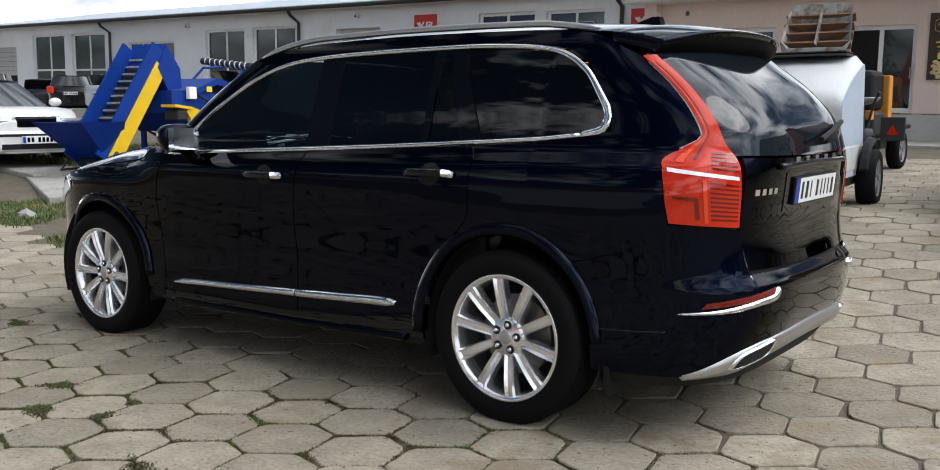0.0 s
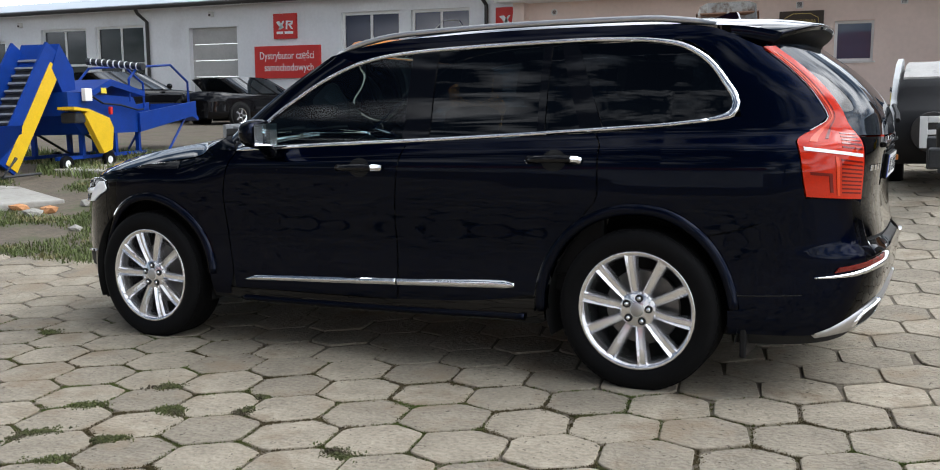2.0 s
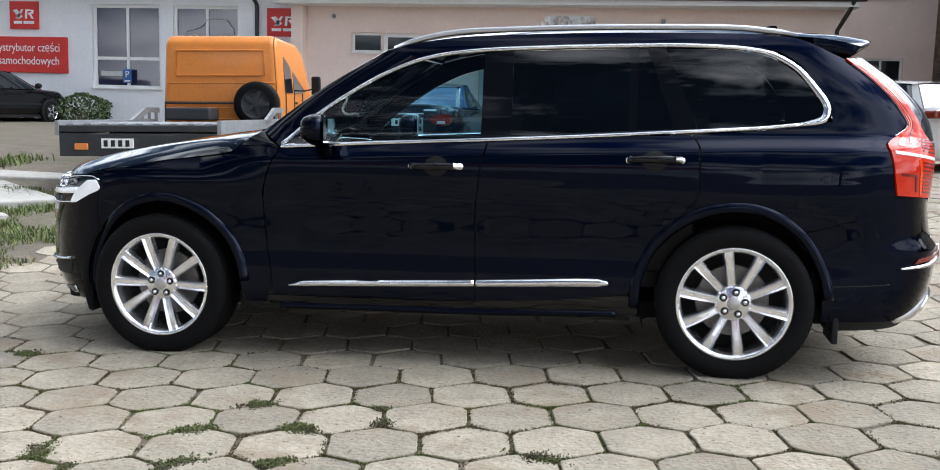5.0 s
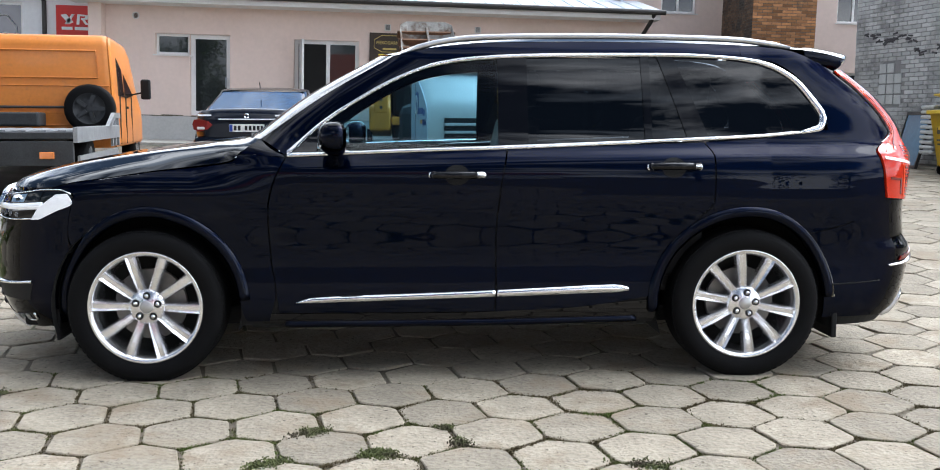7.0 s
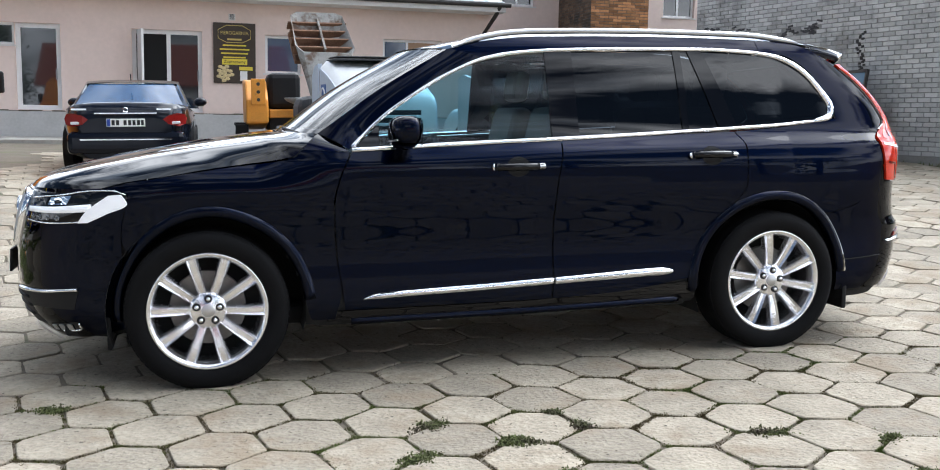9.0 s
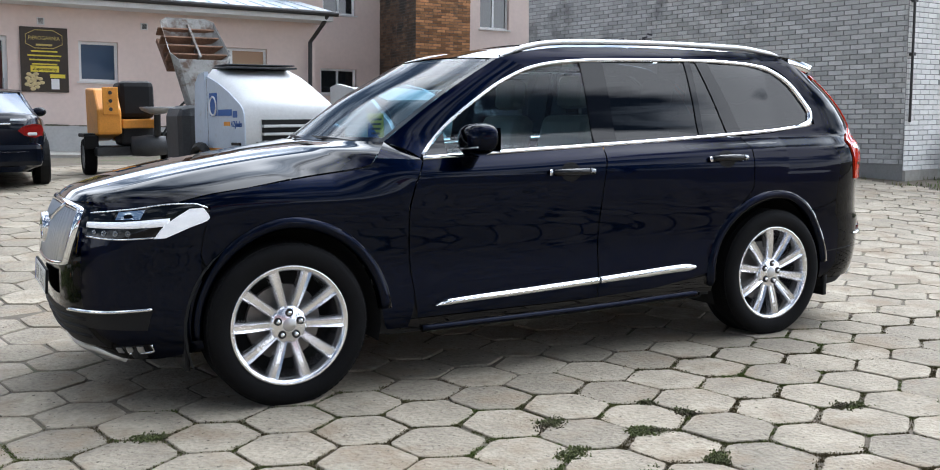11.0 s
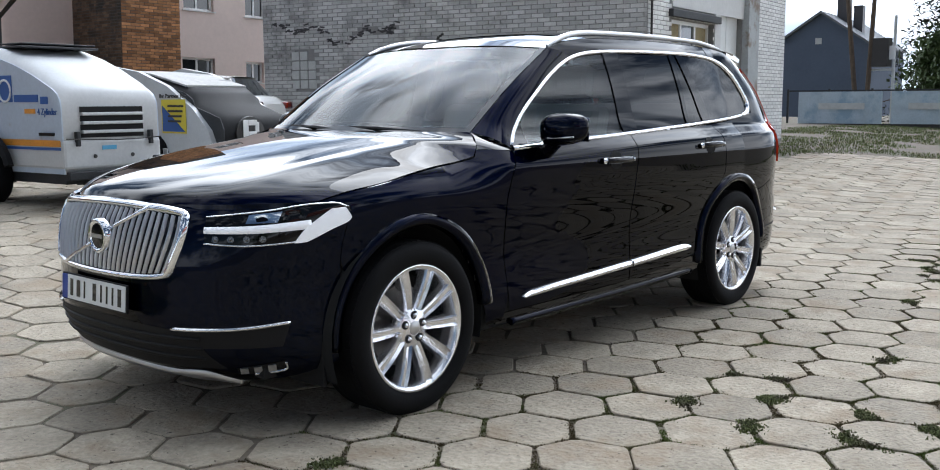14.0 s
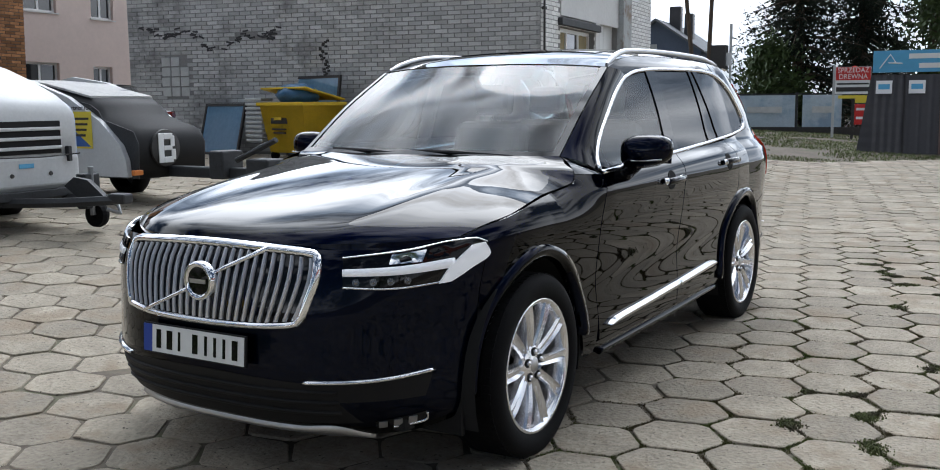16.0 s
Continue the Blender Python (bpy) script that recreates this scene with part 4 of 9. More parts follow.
    part("tailgate", panel(coons([(-0.63, 0.715), (0, 0.70), (0.63, 0.715)], [(-0.645, 1.155), (0, 1.140), (0.645, 1.155)], [(-0.63, 0.715), (-0.645, 0.86), (-0.648, 1.0), (-0.645, 1.155)], [(0.63, 0.715), (0.645, 0.86), (0.648, 1.0), (0.645, 1.155)]), 30, 18, 0.0, 0.014, 1, None, tail), P, car)
    part("plate_recess", panel(coons([(-0.34, 0.925), (0.34, 0.925)], [(-0.34, 1.085), (0.34, 1.085)]), 8, 4, 0.003, 0.004, 1, None, tail), M["gloss"], car)
    part("plate_strip", band(bmesh.new(), along([(-0.42, 1.112), (0, 1.118), (0.42, 1.112)]), 0.024, 0.014, 0.014, 1, 20, tail), M["gloss"], car)
    for k in range(5):
        y = 0.24 - 0.12 * k
        part("letter_bar", panel(coons([(y - 0.022, 1.126), (y + 0.022, 1.126)], [(y - 0.022, 1.146), (y + 0.022, 1.146)]), 2, 1, 0.006, 0.004, 1, None, tail), M["chrome"], car)
    for k in range(4):
        y = 0.575 - 0.046 * k
        part("letter_bar", panel(coons([(y - 0.014, 1.006), (y + 0.014, 1.006)], [(y - 0.014, 1.030), (y + 0.014, 1.030)]), 2, 1, 0.005, 0.004, 1, None, tail), M["chrome"], car)
    bm = bmesh.new()
    tube(bm, [tail(0.02, 1.205, 0.035), tail(-0.15, 1.235, 0.03), tail(-0.40, 1.27, 0.025)], 0.012, 6)
    part("rear_wiper", bm, M["black"], car)
    # bumper
    b0 = at_s(-1.965, 0.88)
    for sg in (1, -1):
        part("rear_bumper", panel(coons([(-1.945, 0.30), (at_s(-2.20, 0.83), 0.30), (-2.70, 0.33), (S_REAR, 0.36)], [(-1.786, 0.716), (at_s(-2.0, 0.885), 0.779), (at_s(-2.219, 0.873), 0.900), (at_s(-2.416, 0.664), 0.876), (at_s(-2.45, 0.60), 0.70), (S_REAR, 0.690)], [(-1.945, 0.30), (-1.940, 0.42), (-1.905, 0.56), (-1.786, 0.716)]), 70, 24, 0.0, 0.014, sg), P, car)
        part("bumper_groove", band(bmesh.new(), along([(-1.95, 0.470), (at_s(-2.1, 0.87), 0.478), (at_s(-2.2, 0.84), 0.484)]), 0.006, 0.003, 0.004, sg, 20), M["dark"], car)
        part("rear_strip", band(bmesh.new(), along([(at_s(-2.26, 0.845), 0.560), (at_s(-2.38, 0.76), 0.568), (at_s(-2.48, 0.60), 0.592), (at_s(-2.505, 0.50), 0.604), (at_s(-2.512, 0.475), 0.632)]), curve((0, 0.008), (0.5, 0.022), (1, 0.03)), 0.014, 0.02, sg, 30), M["chrome"], car)
        part("rear_reflector", panel(coons([(at_s(-2.33, 0.80), 0.580), (at_s(-2.505, 0.50), 0.612)], [(at_s(-2.35, 0.79), 0.602), (at_s(-2.505, 0.50), 0.640)]), 10, 2, 0.008, 0.006, sg), M["lampdark"], car)
        def mouth(r, off):
            out = []
            for k in range(28):
                a = 2 * math.pi * k / 28
                dz = math.copysign(abs(math.sin(a)) ** 0.5, math.sin(a)) * 0.037 * r
                dy = math.copysign(abs(math.cos(a)) ** 0.5, math.cos(a)) * 0.118 * r
                out.append(tail((0.550 + dy * (1 - 1.4 * dz) - dz * 0.5) * sg, 0.376 + dz - dy * 0.16, off))
            return out
        bm = bmesh.new()
        rings = [[bm.verts.new(p) for p in mouth(r, o)] for r, o in ((1.02, 0.004), (1.0, 0.021), (0.90, 0.024), (0.87, 0.014))]
        for a, b in zip(rings, rings[1:]):
            for k in range(28):
                bm.faces.new((a[k], a[(k + 1) % 28], b[(k + 1) % 28], b[k])).smooth = True
        ex = part("exhaust", bm, M["chrome"], car, "wide chrome exhaust trim")
        bm = bmesh.new()
        rings = [[bm.verts.new(p) for p in mouth(r, o)] for r, o in ((0.885, 0.0185), (0.5, 0.0185))]
        for k in range(28):
            bm.faces.new((rings[0][k], rings[0][(k + 1) % 28], rings[1][(k + 1) % 28], rings[1][k]))
        bm.faces.new(rings[1])
        part("exhaust_inside", bm, M["dark"], ex)
    part("rear_lip", band(bmesh.new(), along([(-0.80, 0.300), (-0.70, 0.335), (-0.45, 0.385), (0, 0.40), (0.45, 0.385), (0.70, 0.335), (0.80, 0.300)]), curve((0, 0.02), (0.12, 0.10), (0.25, 0.085), (0.75, 0.085), (0.88, 0.10), (1, 0.02)), 0.012, 0.03, 1, 70, tail), M["satin"], car, "silver rear skid panel")
    # spoiler
    bm = bmesh.new()

    def spoil(u, v):
        w = 2 * u - 1
        y = w * (0.640 - 0.02 * v)
        cr, wd = 0.052 * (1 - abs(w) ** 2.6), 1 - abs(w) ** 3
        x0, tip, low = -1.850 - 0.07 * wd, -2.075 - 0.13 * wd, -2.005 - 0.08 * wd
        if v <= 0.5:
            t = v / 0.5
            x, z = x0 + (tip - x0) * t, 1.664 + cr - (0.045 - 0.006 * wd) * t ** 1.6
        elif v <= 0.6:
            t = (v - 0.5) / 0.1
            x, z = tip + 0.012 * t, 1.619 + cr + 0.006 * wd - 0.024 * t
        else:
            t = (v - 0.6) / 0.4
            x, z = tip + 0.012 + (low - tip - 0.012) * t, (1.595 + cr + 0.006 * wd) * (1 - t) + (1.556 + cr * 0.5) * t
        return Vector((x, y, z))
    grid(bm, lambda u, v: spoil(u, v * 0.6), 30, 14)
    for k in (0, 1):
        lean = (1 - 2 * k) * 0.02
        grid(bm, lambda u, v: spoil(k, 0.6 * u).lerp(Vector((-1.86 - 0.145 * u, spoil(k, 1).y + lean, 1.548)), v) - Vector((0, lean * 0.9 * math.sin(math.pi * v), 0)), 12, 6)
    sp = part("spoiler", bm, P, car, smooth=True)
    bm = bmesh.new()
    vs = grid(bm, lambda u, v: spoil(u, 0.6 + 0.4 * v), 30, 8)
    part("spoiler_underside", bm, M["black"], sp)
    bm = bmesh.new()
    c = roof_sheet(0.86, 0.5)
    prism(bm, [(0.13, 0.0), (0.03, 0.016), (-0.05, 0.042), (-0.085, 0.042), (-0.10, 0.0)], 0.05, Matrix.Translation((c.x, -0.025, c.z - 0.004)))
    part("aerial_fin", bm, P, car)


build_front()
build_rear()


def build_interior():
    # seats, wheel and dashboard that show through the glass
    part("dashboard", boxes((0.42, 0.98, -0.66, 0.66, 0.86, 1.085), bevel=0.05), M["black"], car)
    part("cabin_floor", boxes((-2.2, 0.9, -0.76, 0.76, 0.42, 0.52)), M["black"], car)
    for sg in (1, -1):
        part("door_lining", boxes((-1.30, 0.78, 0.745 * sg, 0.79 * sg, 0.5, 1.14), bevel=0.015), M["black"], car)
    part("boot_cover", boxes((-2.15, -1.25, -0.70, 0.70, 0.98, 1.02)), M["black"], car)

    def seat(x, y, w):
        st = thing("seat", pose(x, y, 0.52), "", "")
        st.parent = car
        part("cushion", boxes((-0.26, 0.27, -w / 2, w / 2, 0.02, 0.24), bevel=0.06), M["beige"], st)
        bm = bmesh.new()
        box(bm, -0.08, 0.06, -w / 2, w / 2, 0.0, 0.64, 0.055, Matrix.Translation((-0.24, 0, 0.18)) @ Matrix.Rotation(radians(-14), 4, "Y"))
        part("backrest", bm, M["beige"], st)
        bm = bmesh.new()
        box(bm, -0.05, 0.05, -0.13, 0.13, 0.0, 0.19, 0.04, Matrix.Translation((-0.40, 0, 0.84)) @ Matrix.Rotation(radians(-8), 4, "Y"))
        part("headrest", bm, M["beige"], st)
    for x, y, w in ((-0.02, 0.37, 0.5), (-0.02, -0.37, 0.5), (-0.92, 0.45, 0.46), (-0.92, -0.45, 0.46), (-0.92, 0.0, 0.4)):
        seat(x, y, w)
    bm = bmesh.new()
    mw = pose(0.36, 0.37, 1.00, 0, 62, 0)
    ring = [mw @ Vector((0.185 * math.cos(a), 0.185 * math.sin(a), 0)) for a in [2 * math.pi * k / 32 for k in range(32)]]
    tube(bm, ring, 0.015, 8, True)
    for a in (0, math.pi, math.pi * 1.5):
        tube(bm, [mw @ Vector((0.18 * math.cos(a), 0.18 * math.sin(a), 0)), mw @ Vector((0, 0, -0.02))], 0.018, 6)
    part("steering_wheel", bm, M["black"], car, "", True)


build_interior()


# every outer panel looks outwards
for ob in car.children:
    if ob.type == "MESH":
        lean = 0.0
        for p in ob.data.polygons:
            lean += p.area * p.normal.dot(Vector((p.center.x * 0.35, p.center.y, p.center.z - 0.75)))
        if lean < 0:
            ob.data.flip_normals()


# ---- the yard ----
def ramp(a, b, x):
    t = min(1.0, max(0.0, (x - a) / (b - a)))
    return t * t * (3 - 2 * t)


def gz(x, y):
    """Height of the ground: level under the car, rising towards the buildings and past the car's nose."""
    sx = 0.5 * ((x - 2.6) + math.sqrt((x - 2.6) ** 2 + 1.0)) - 0.07
    sy = 0.5 * ((-y - 1.2) + math.sqrt((-y - 1.2) ** 2 + 1.0)) - 0.07
    rise = 0.036 * max(0, sx) * ramp(6, -2, y) + 0.62 * (1 - math.exp(-max(0, sy) / 5.5))
    return rise * (1 - ramp(30, 70, math.hypot(x, y)))


M.update(
    paver=mat("concrete_paver", (0.297, 0.258, 0.197), 0.92, var=0.30, scale=5, bump=1.2, bump_scale=45, random_tone=0.20, speck=(0.085, 0.07, 0.05), stain=(0.250, 0.200, 0.140), stain_scale=2.4, stain_at=0.51),
    paver_far=mat("concrete_paver_far", (0.297, 0.258, 0.197), 0.92, var=0.30, scale=5, bump=1.2, bump_scale=45, island=0.20, speck=(0.085, 0.07, 0.05), stain=(0.250, 0.200, 0.140), stain_scale=2.4, stain_at=0.51),
    joint_litter=mat("joint_litter", (0.085, 0.068, 0.036), 0.95, var=0.4, scale=30, stain=(0.075, 0.105, 0.024), stain_scale=1.6, stain_at=0.47, spec=0.1),
    soil=mat("soil", (0.115, 0.094, 0.068), 0.95, var=0.35, scale=2.5, bump=0.8, bump_scale=20, stain=(0.085, 0.095, 0.042), stain_scale=1.3, stain_at=0.54),
    render_grey=mat("render_grey", (0.80, 0.81, 0.83), 0.85, var=0.05, scale=1.2, bump=0.15, bump_scale=120, stain=(0.70, 0.70, 0.71), stain_scale=0.5, stain_at=0.58),
    render_pink=mat("render_pink", (0.74, 0.60, 0.535), 0.88, var=0.05, scale=1.2, bump=0.15, bump_scale=120, stain=(0.68, 0.55, 0.49), stain_scale=0.6, stain_at=0.56),
    plinth=mat("plinth", (0.47, 0.465, 0.45), 0.85, var=0.1, scale=2, bump=0.2, bump_scale=60),
    roof_metal=mat("roof_sheet", (0.68, 0.74, 0.80), 0.35, 0.2, var=0.06, scale=2),
    frame_white=mat("window_frame_white", (0.78, 0.78, 0.77), 0.4, var=0.04),
    pane=mat("window_pane", (0.012, 0.015, 0.018), 0.04, coat=0.6),
    gutter=mat("gutter_dark", (0.03, 0.027, 0.025), 0.5, var=0.1),
    fascia=mat("fascia_white", (0.66, 0.65, 0.63), 0.6, var=0.08, scale=4),
    grey_brick=mat("grey_brick", (0.50, 0.50, 0.49), 0.9, var=0.12, scale=6, bump=0.3, bump_scale=80, island=0.20, stain=(0.20, 0.195, 0.19), stain_scale=0.6, stain_at=0.54),
    mortar=mat("mortar", (0.25, 0.247, 0.24), 0.95, var=0.15, scale=4),
    brick=mat("orange_brick", (0.40, 0.195, 0.085), 0.9, var=0.25, scale=8, bump=0.3, island=0.5, stain=(0.16, 0.10, 0.06), stain_scale=2.5, stain_at=0.58),
    mortar_dark=mat("sooty_mortar", (0.11, 0.10, 0.09), 0.95, var=0.2, scale=4),
    sign_red=mat("sign_red", (0.58, 0.02, 0.015), 0.4, var=0.04),
)


def far_ground():
    bm = bmesh.new()
    xs = [-700, -300, -140, -80, -55, -44] + [-36 + 1.0 * i for i in range(85)] + [54, 70, 100, 180, 400, 700]
    ys = [-700, -300, -140, -80, -55] + [-40, -34, -30] + [-26 + 1.0 * i for i in range(43)] + [20, 24, 30, 40, 60, 100, 200, 400, 700]
    vs = [[bm.verts.new((x, y, gz(x, y) - 0.010)) for y in ys] for x in xs]
    for i in range(len(xs) - 1):
        for j in range(len(ys) - 1):
            bm.faces.new((vs[i][j], vs[i + 1][j], vs[i + 1][j + 1], vs[i][j + 1])).smooth = True
    g = part("ground", bm, M["soil"], label="bare earth and thin grass between worn concrete paving")
    tagged(g, category="ground", kind="structure")
    return g


ground = far_ground()


def wall(name, origin, direction, length, z0, z1, holes, material, label, thick=0.3, category="wall", lean=Matrix()):
    """An upright wall along a direction of the plan, with openings (from, to, bottom, top); its front looks to the left of the direction turned back."""
    d = Vector((direction[0], direction[1], 0)).normalized()
    n = Vector((-d.y, d.x, 0))
    bm = bmesh.new()
    xs = sorted({0.0, length, *[h[0] for h in holes], *[h[1] for h in holes]})
    zs = sorted({z0, z1, *[h[2] for h in holes], *[h[3] for h in holes]})
    o = Vector((origin[0], origin[1], 0))
    solid = lambda i, j: 0 <= i < len(xs) - 1 and 0 <= j < len(zs) - 1 and not any(h[0] <= (xs[i] + xs[i + 1]) / 2 <= h[1] and h[2] <= (zs[j] + zs[j + 1]) / 2 <= h[3] for h in holes)
    pt = lambda x, z, k: bm.verts.new(o + d * x + n * (thick * k) + Vector((0, 0, z)))
    for i in range(len(xs) - 1):
        for j in range(len(zs) - 1):
            if not solid(i, j):
                continue
            a, b, c, e = xs[i], xs[i + 1], zs[j], zs[j + 1]
            bm.faces.new((pt(a, c, 0), pt(b, c, 0), pt(b, e, 0), pt(a, e, 0)))
            bm.faces.new((pt(a, e, 1), pt(b, e, 1), pt(b, c, 1), pt(a, c, 1)))
            for di, dj, q in ((-1, 0, ((a, c), (a, e))), (1, 0, ((b, c), (b, e))), (0, -1, ((a, c), (b, c))), (0, 1, ((a, e), (b, e)))):
                if not solid(i + di, j + dj):
                    bm.faces.new((pt(*q[0], 0), pt(*q[1], 0), pt(*q[1], 1), pt(*q[0], 1)))
    bmesh.ops.remove_doubles(bm, verts=bm.verts, dist=0.0005)
    bmesh.ops.recalc_face_normals(bm, faces=bm.faces)
    w = part(name, bm, material, label=label)
    w.matrix_world = lean
    return tagged(w, category=category, kind="structure")



# the yard lies a little askew to the level that the car stands on
LEAN = Matrix.Translation((1, 0, 1)) @ Matrix.Rotation(radians(-1.3), 4, "Y") @ Matrix.Translation((-1, 0, -1))
PINK_Y, GREY_Y = -17.8, -21.0
SHOP = Matrix.Translation((1.0, 5.6, 1.3)) @ Matrix.Scale(1.06, 4) @ Matrix.Translation((-1.0, -5.6, -1.3)) @ LEAN
M.update(
    orange=mat("van_orange", (0.62, 0.20, 0.025), 0.4, var=0.10, scale=2, coat=0.2, stain=(0.42, 0.14, 0.03), stain_scale=2.5, stain_at=0.62),
    machine_orange=mat("machine_orange", (0.66, 0.27, 0.03), 0.45, var=0.15, scale=5, stain=(0.25, 0.13, 0.05), stain_scale=4, stain_at=0.62),
    blue=mat("machine_blue", (0.004, 0.035, 0.23), 0.42, var=0.16, scale=5, bump=0.05, spec=0.2),
    yellow=mat("machine_yellow", (0.72, 0.46, 0.01), 0.42, var=0.10, scale=5, stain=(0.4, 0.26, 0.03), stain_scale=5, stain_at=0.68),
    bin_yellow=mat("bin_yellow", (0.66, 0.45, 0.01), 0.5, var=0.12, scale=4, stain=(0.35, 0.24, 0.03), stain_scale=3, stain_at=0.62),
    cream=mat("pump_white", (0.54, 0.55, 0.55), 0.42, var=0.08, scale=4, stain=(0.40, 0.37, 0.32), stain_scale=3.5, stain_at=0.64),
    pump_grey=mat("pump_side_grey", (0.46, 0.53, 0.62), 0.45, var=0.08, scale=3, stain=(0.34, 0.33, 0.31), stain_scale=4, stain_at=0.63),
    rust=mat("rusty_steel", (0.16, 0.085, 0.05), 0.9, var=0.45, scale=6, bump=0.4),
    steel=mat("galvanised", (0.30, 0.31, 0.32), 0.5, 0.6, var=0.2, scale=8, bump=0.1),
    darksteel=mat("dark_steel", (0.035, 0.037, 0.04), 0.6, 0.3, var=0.3, scale=6, bump=0.2),
    wood=mat("weathered_wood", (0.30, 0.27, 0.23), 0.9, var=0.3, scale=10, bump=0.4),
    sedan=mat("sedan_dark", (0.005, 0.007, 0.013), 0.12, coat=0.25, spec=0.15, var=0.1),
    black_paint=mat("car_black", (0.005, 0.005, 0.006), 0.12, coat=0.3, spec=0.15, var=0.1),
    silver_paint=mat("car_silver", (0.45, 0.46, 0.47), 0.3, 0.6, coat=0.8, var=0.05),
    white_car=mat("car_white", (0.72, 0.72, 0.71), 0.3, coat=0.8, var=0.05, scale=3),
    car_glass=mat("car_glass", (0.012, 0.016, 0.02), 0.04, coat=0.8),
    leaf=mat("leaf_green", (0.055, 0.085, 0.025), 0.7, var=0.35, scale=2, island=0.35),
    leaf_red=mat("leaf_purple", (0.05, 0.025, 0.025), 0.7, var=0.3, scale=2, island=0.35),
    leaf_dark=mat("spruce_needles", (0.012, 0.021, 0.010), 0.8, var=0.35, scale=1, island=0.4),
    bark=mat("bark", (0.09, 0.065, 0.045), 0.95, var=0.3, scale=6, bump=0.6),
    grass=mat("grass_blades", (0.105, 0.135, 0.040), 0.8, var=0.3, scale=1.2, island=0.4, stain=(0.24, 0.20, 0.095), stain_scale=2.0, stain_at=0.55),
    house_blue=mat("house_blue", (0.10, 0.125, 0.17), 0.9, var=0.08, scale=1),
    roof_grey=mat("house_roof", (0.15, 0.16, 0.17), 0.8, var=0.2, scale=2),
    roof_red=mat("house_roof_red", (0.22, 0.06, 0.04), 0.8, var=0.2, scale=2),
    tile_dark=mat("roof_tile_dark", (0.045, 0.042, 0.045), 0.45, var=0.15, scale=3),
    tile_brown=mat("roof_tile_brown", (0.12, 0.075, 0.06), 0.45, var=0.15, scale=3),
    sheet_blue=mat("banner_blue", (0.10, 0.38, 0.62), 0.5, var=0.06),
    banner=mat("banner_white", (0.42, 0.50, 0.56), 0.7, var=0.12, scale=2, stain=(0.26, 0.36, 0.46), stain_scale=0.9, stain_at=0.5),
    slab=mat("concrete_slab", (0.36, 0.345, 0.31), 0.92, var=0.18, scale=1.6, bump=0.4, bump_scale=30, stain=(0.19, 0.18, 0.15), stain_scale=1.1, stain_at=0.56),
    # dark shop pane with its bluish reflection held in the base colour
    pane_reflection=mat("window_pane_blue", (0.035, 0.060, 0.115), 0.04, coat=0.6),
    sign_dark=mat("sign_brown", (0.035, 0.022, 0.012), 0.5, var=0.3, scale=6),
    gold=mat("sign_gold", (0.55, 0.42, 0.12), 0.5),
    sign_yellow=mat("sign_yellow", (0.75, 0.60, 0.05), 0.5),
    paper=mat("sign_white", (0.80, 0.80, 0.79), 0.5),
    sign_blue=mat("sign_blue", (0.03, 0.10, 0.32), 0.5),
    window_violet=mat("window_poster", (0.022, 0.022, 0.055), 0.06, coat=0.6),
    blind=mat("window_blind", (0.42, 0.27, 0.17), 0.6),
    curtain=mat("curtain", (0.30, 0.25, 0.14), 0.9, var=0.25, scale=4),
    food=mat("food_picture", (0.62, 0.50, 0.26), 0.6, var=0.3, scale=14),
    plastic_blue=mat("rubbish_bag", (0.03, 0.11, 0.22), 0.35, var=0.3, scale=10, bump=0.8, bump_scale=18),
    bone=mat("pale_grey", (0.5, 0.51, 0.5), 0.6, var=0.15, scale=6),
)


def text(name, words, size, m, material, parent, width=None):
    """Letters in the built-in face, lying in the plane x-z of m and read from its -y side."""
    cu = bpy.data.curves.new(name, "FONT")
    cu.body, cu.size, cu.extrude, cu.align_x, cu.align_y, cu.resolution_u = words, size, 0.003, "CENTER", "CENTER", 3
    ob = new(name + "_outline", cu)
    bpy.context.view_layer.update()
    me = bpy.data.meshes.new_from_object(ob.evaluated_get(bpy.context.evaluated_depsgraph_get()))
    bpy.data.objects.remove(ob)
    bpy.data.curves.remove(cu)
    xs = [v.co.x for v in me.vertices]
    k = width / max(1e-6, max(xs) - min(xs)) if width else 1.0
    me.transform(Matrix.Diagonal((k, 1, 1, 1)))
    me.transform(pose(0, 0, 0, 90))
    me.materials.append(material)
    t = new(name, me)
    t.parent = parent
    t.matrix_basis = m
    return t


def wall_frame(origin, direction, lean=Matrix()):
    """Axes on a wall: x along it, y into it, z up."""
    d = Vector((direction[0], direction[1], 0)).normalized()
    n = Vector((-d.y, d.x, 0))
    return lean @ Matrix(((d.x, n.x, 0, origin[0]), (d.y, n.y, 0, origin[1]), (0, 0, 1, 0), (0, 0, 0, 1)))


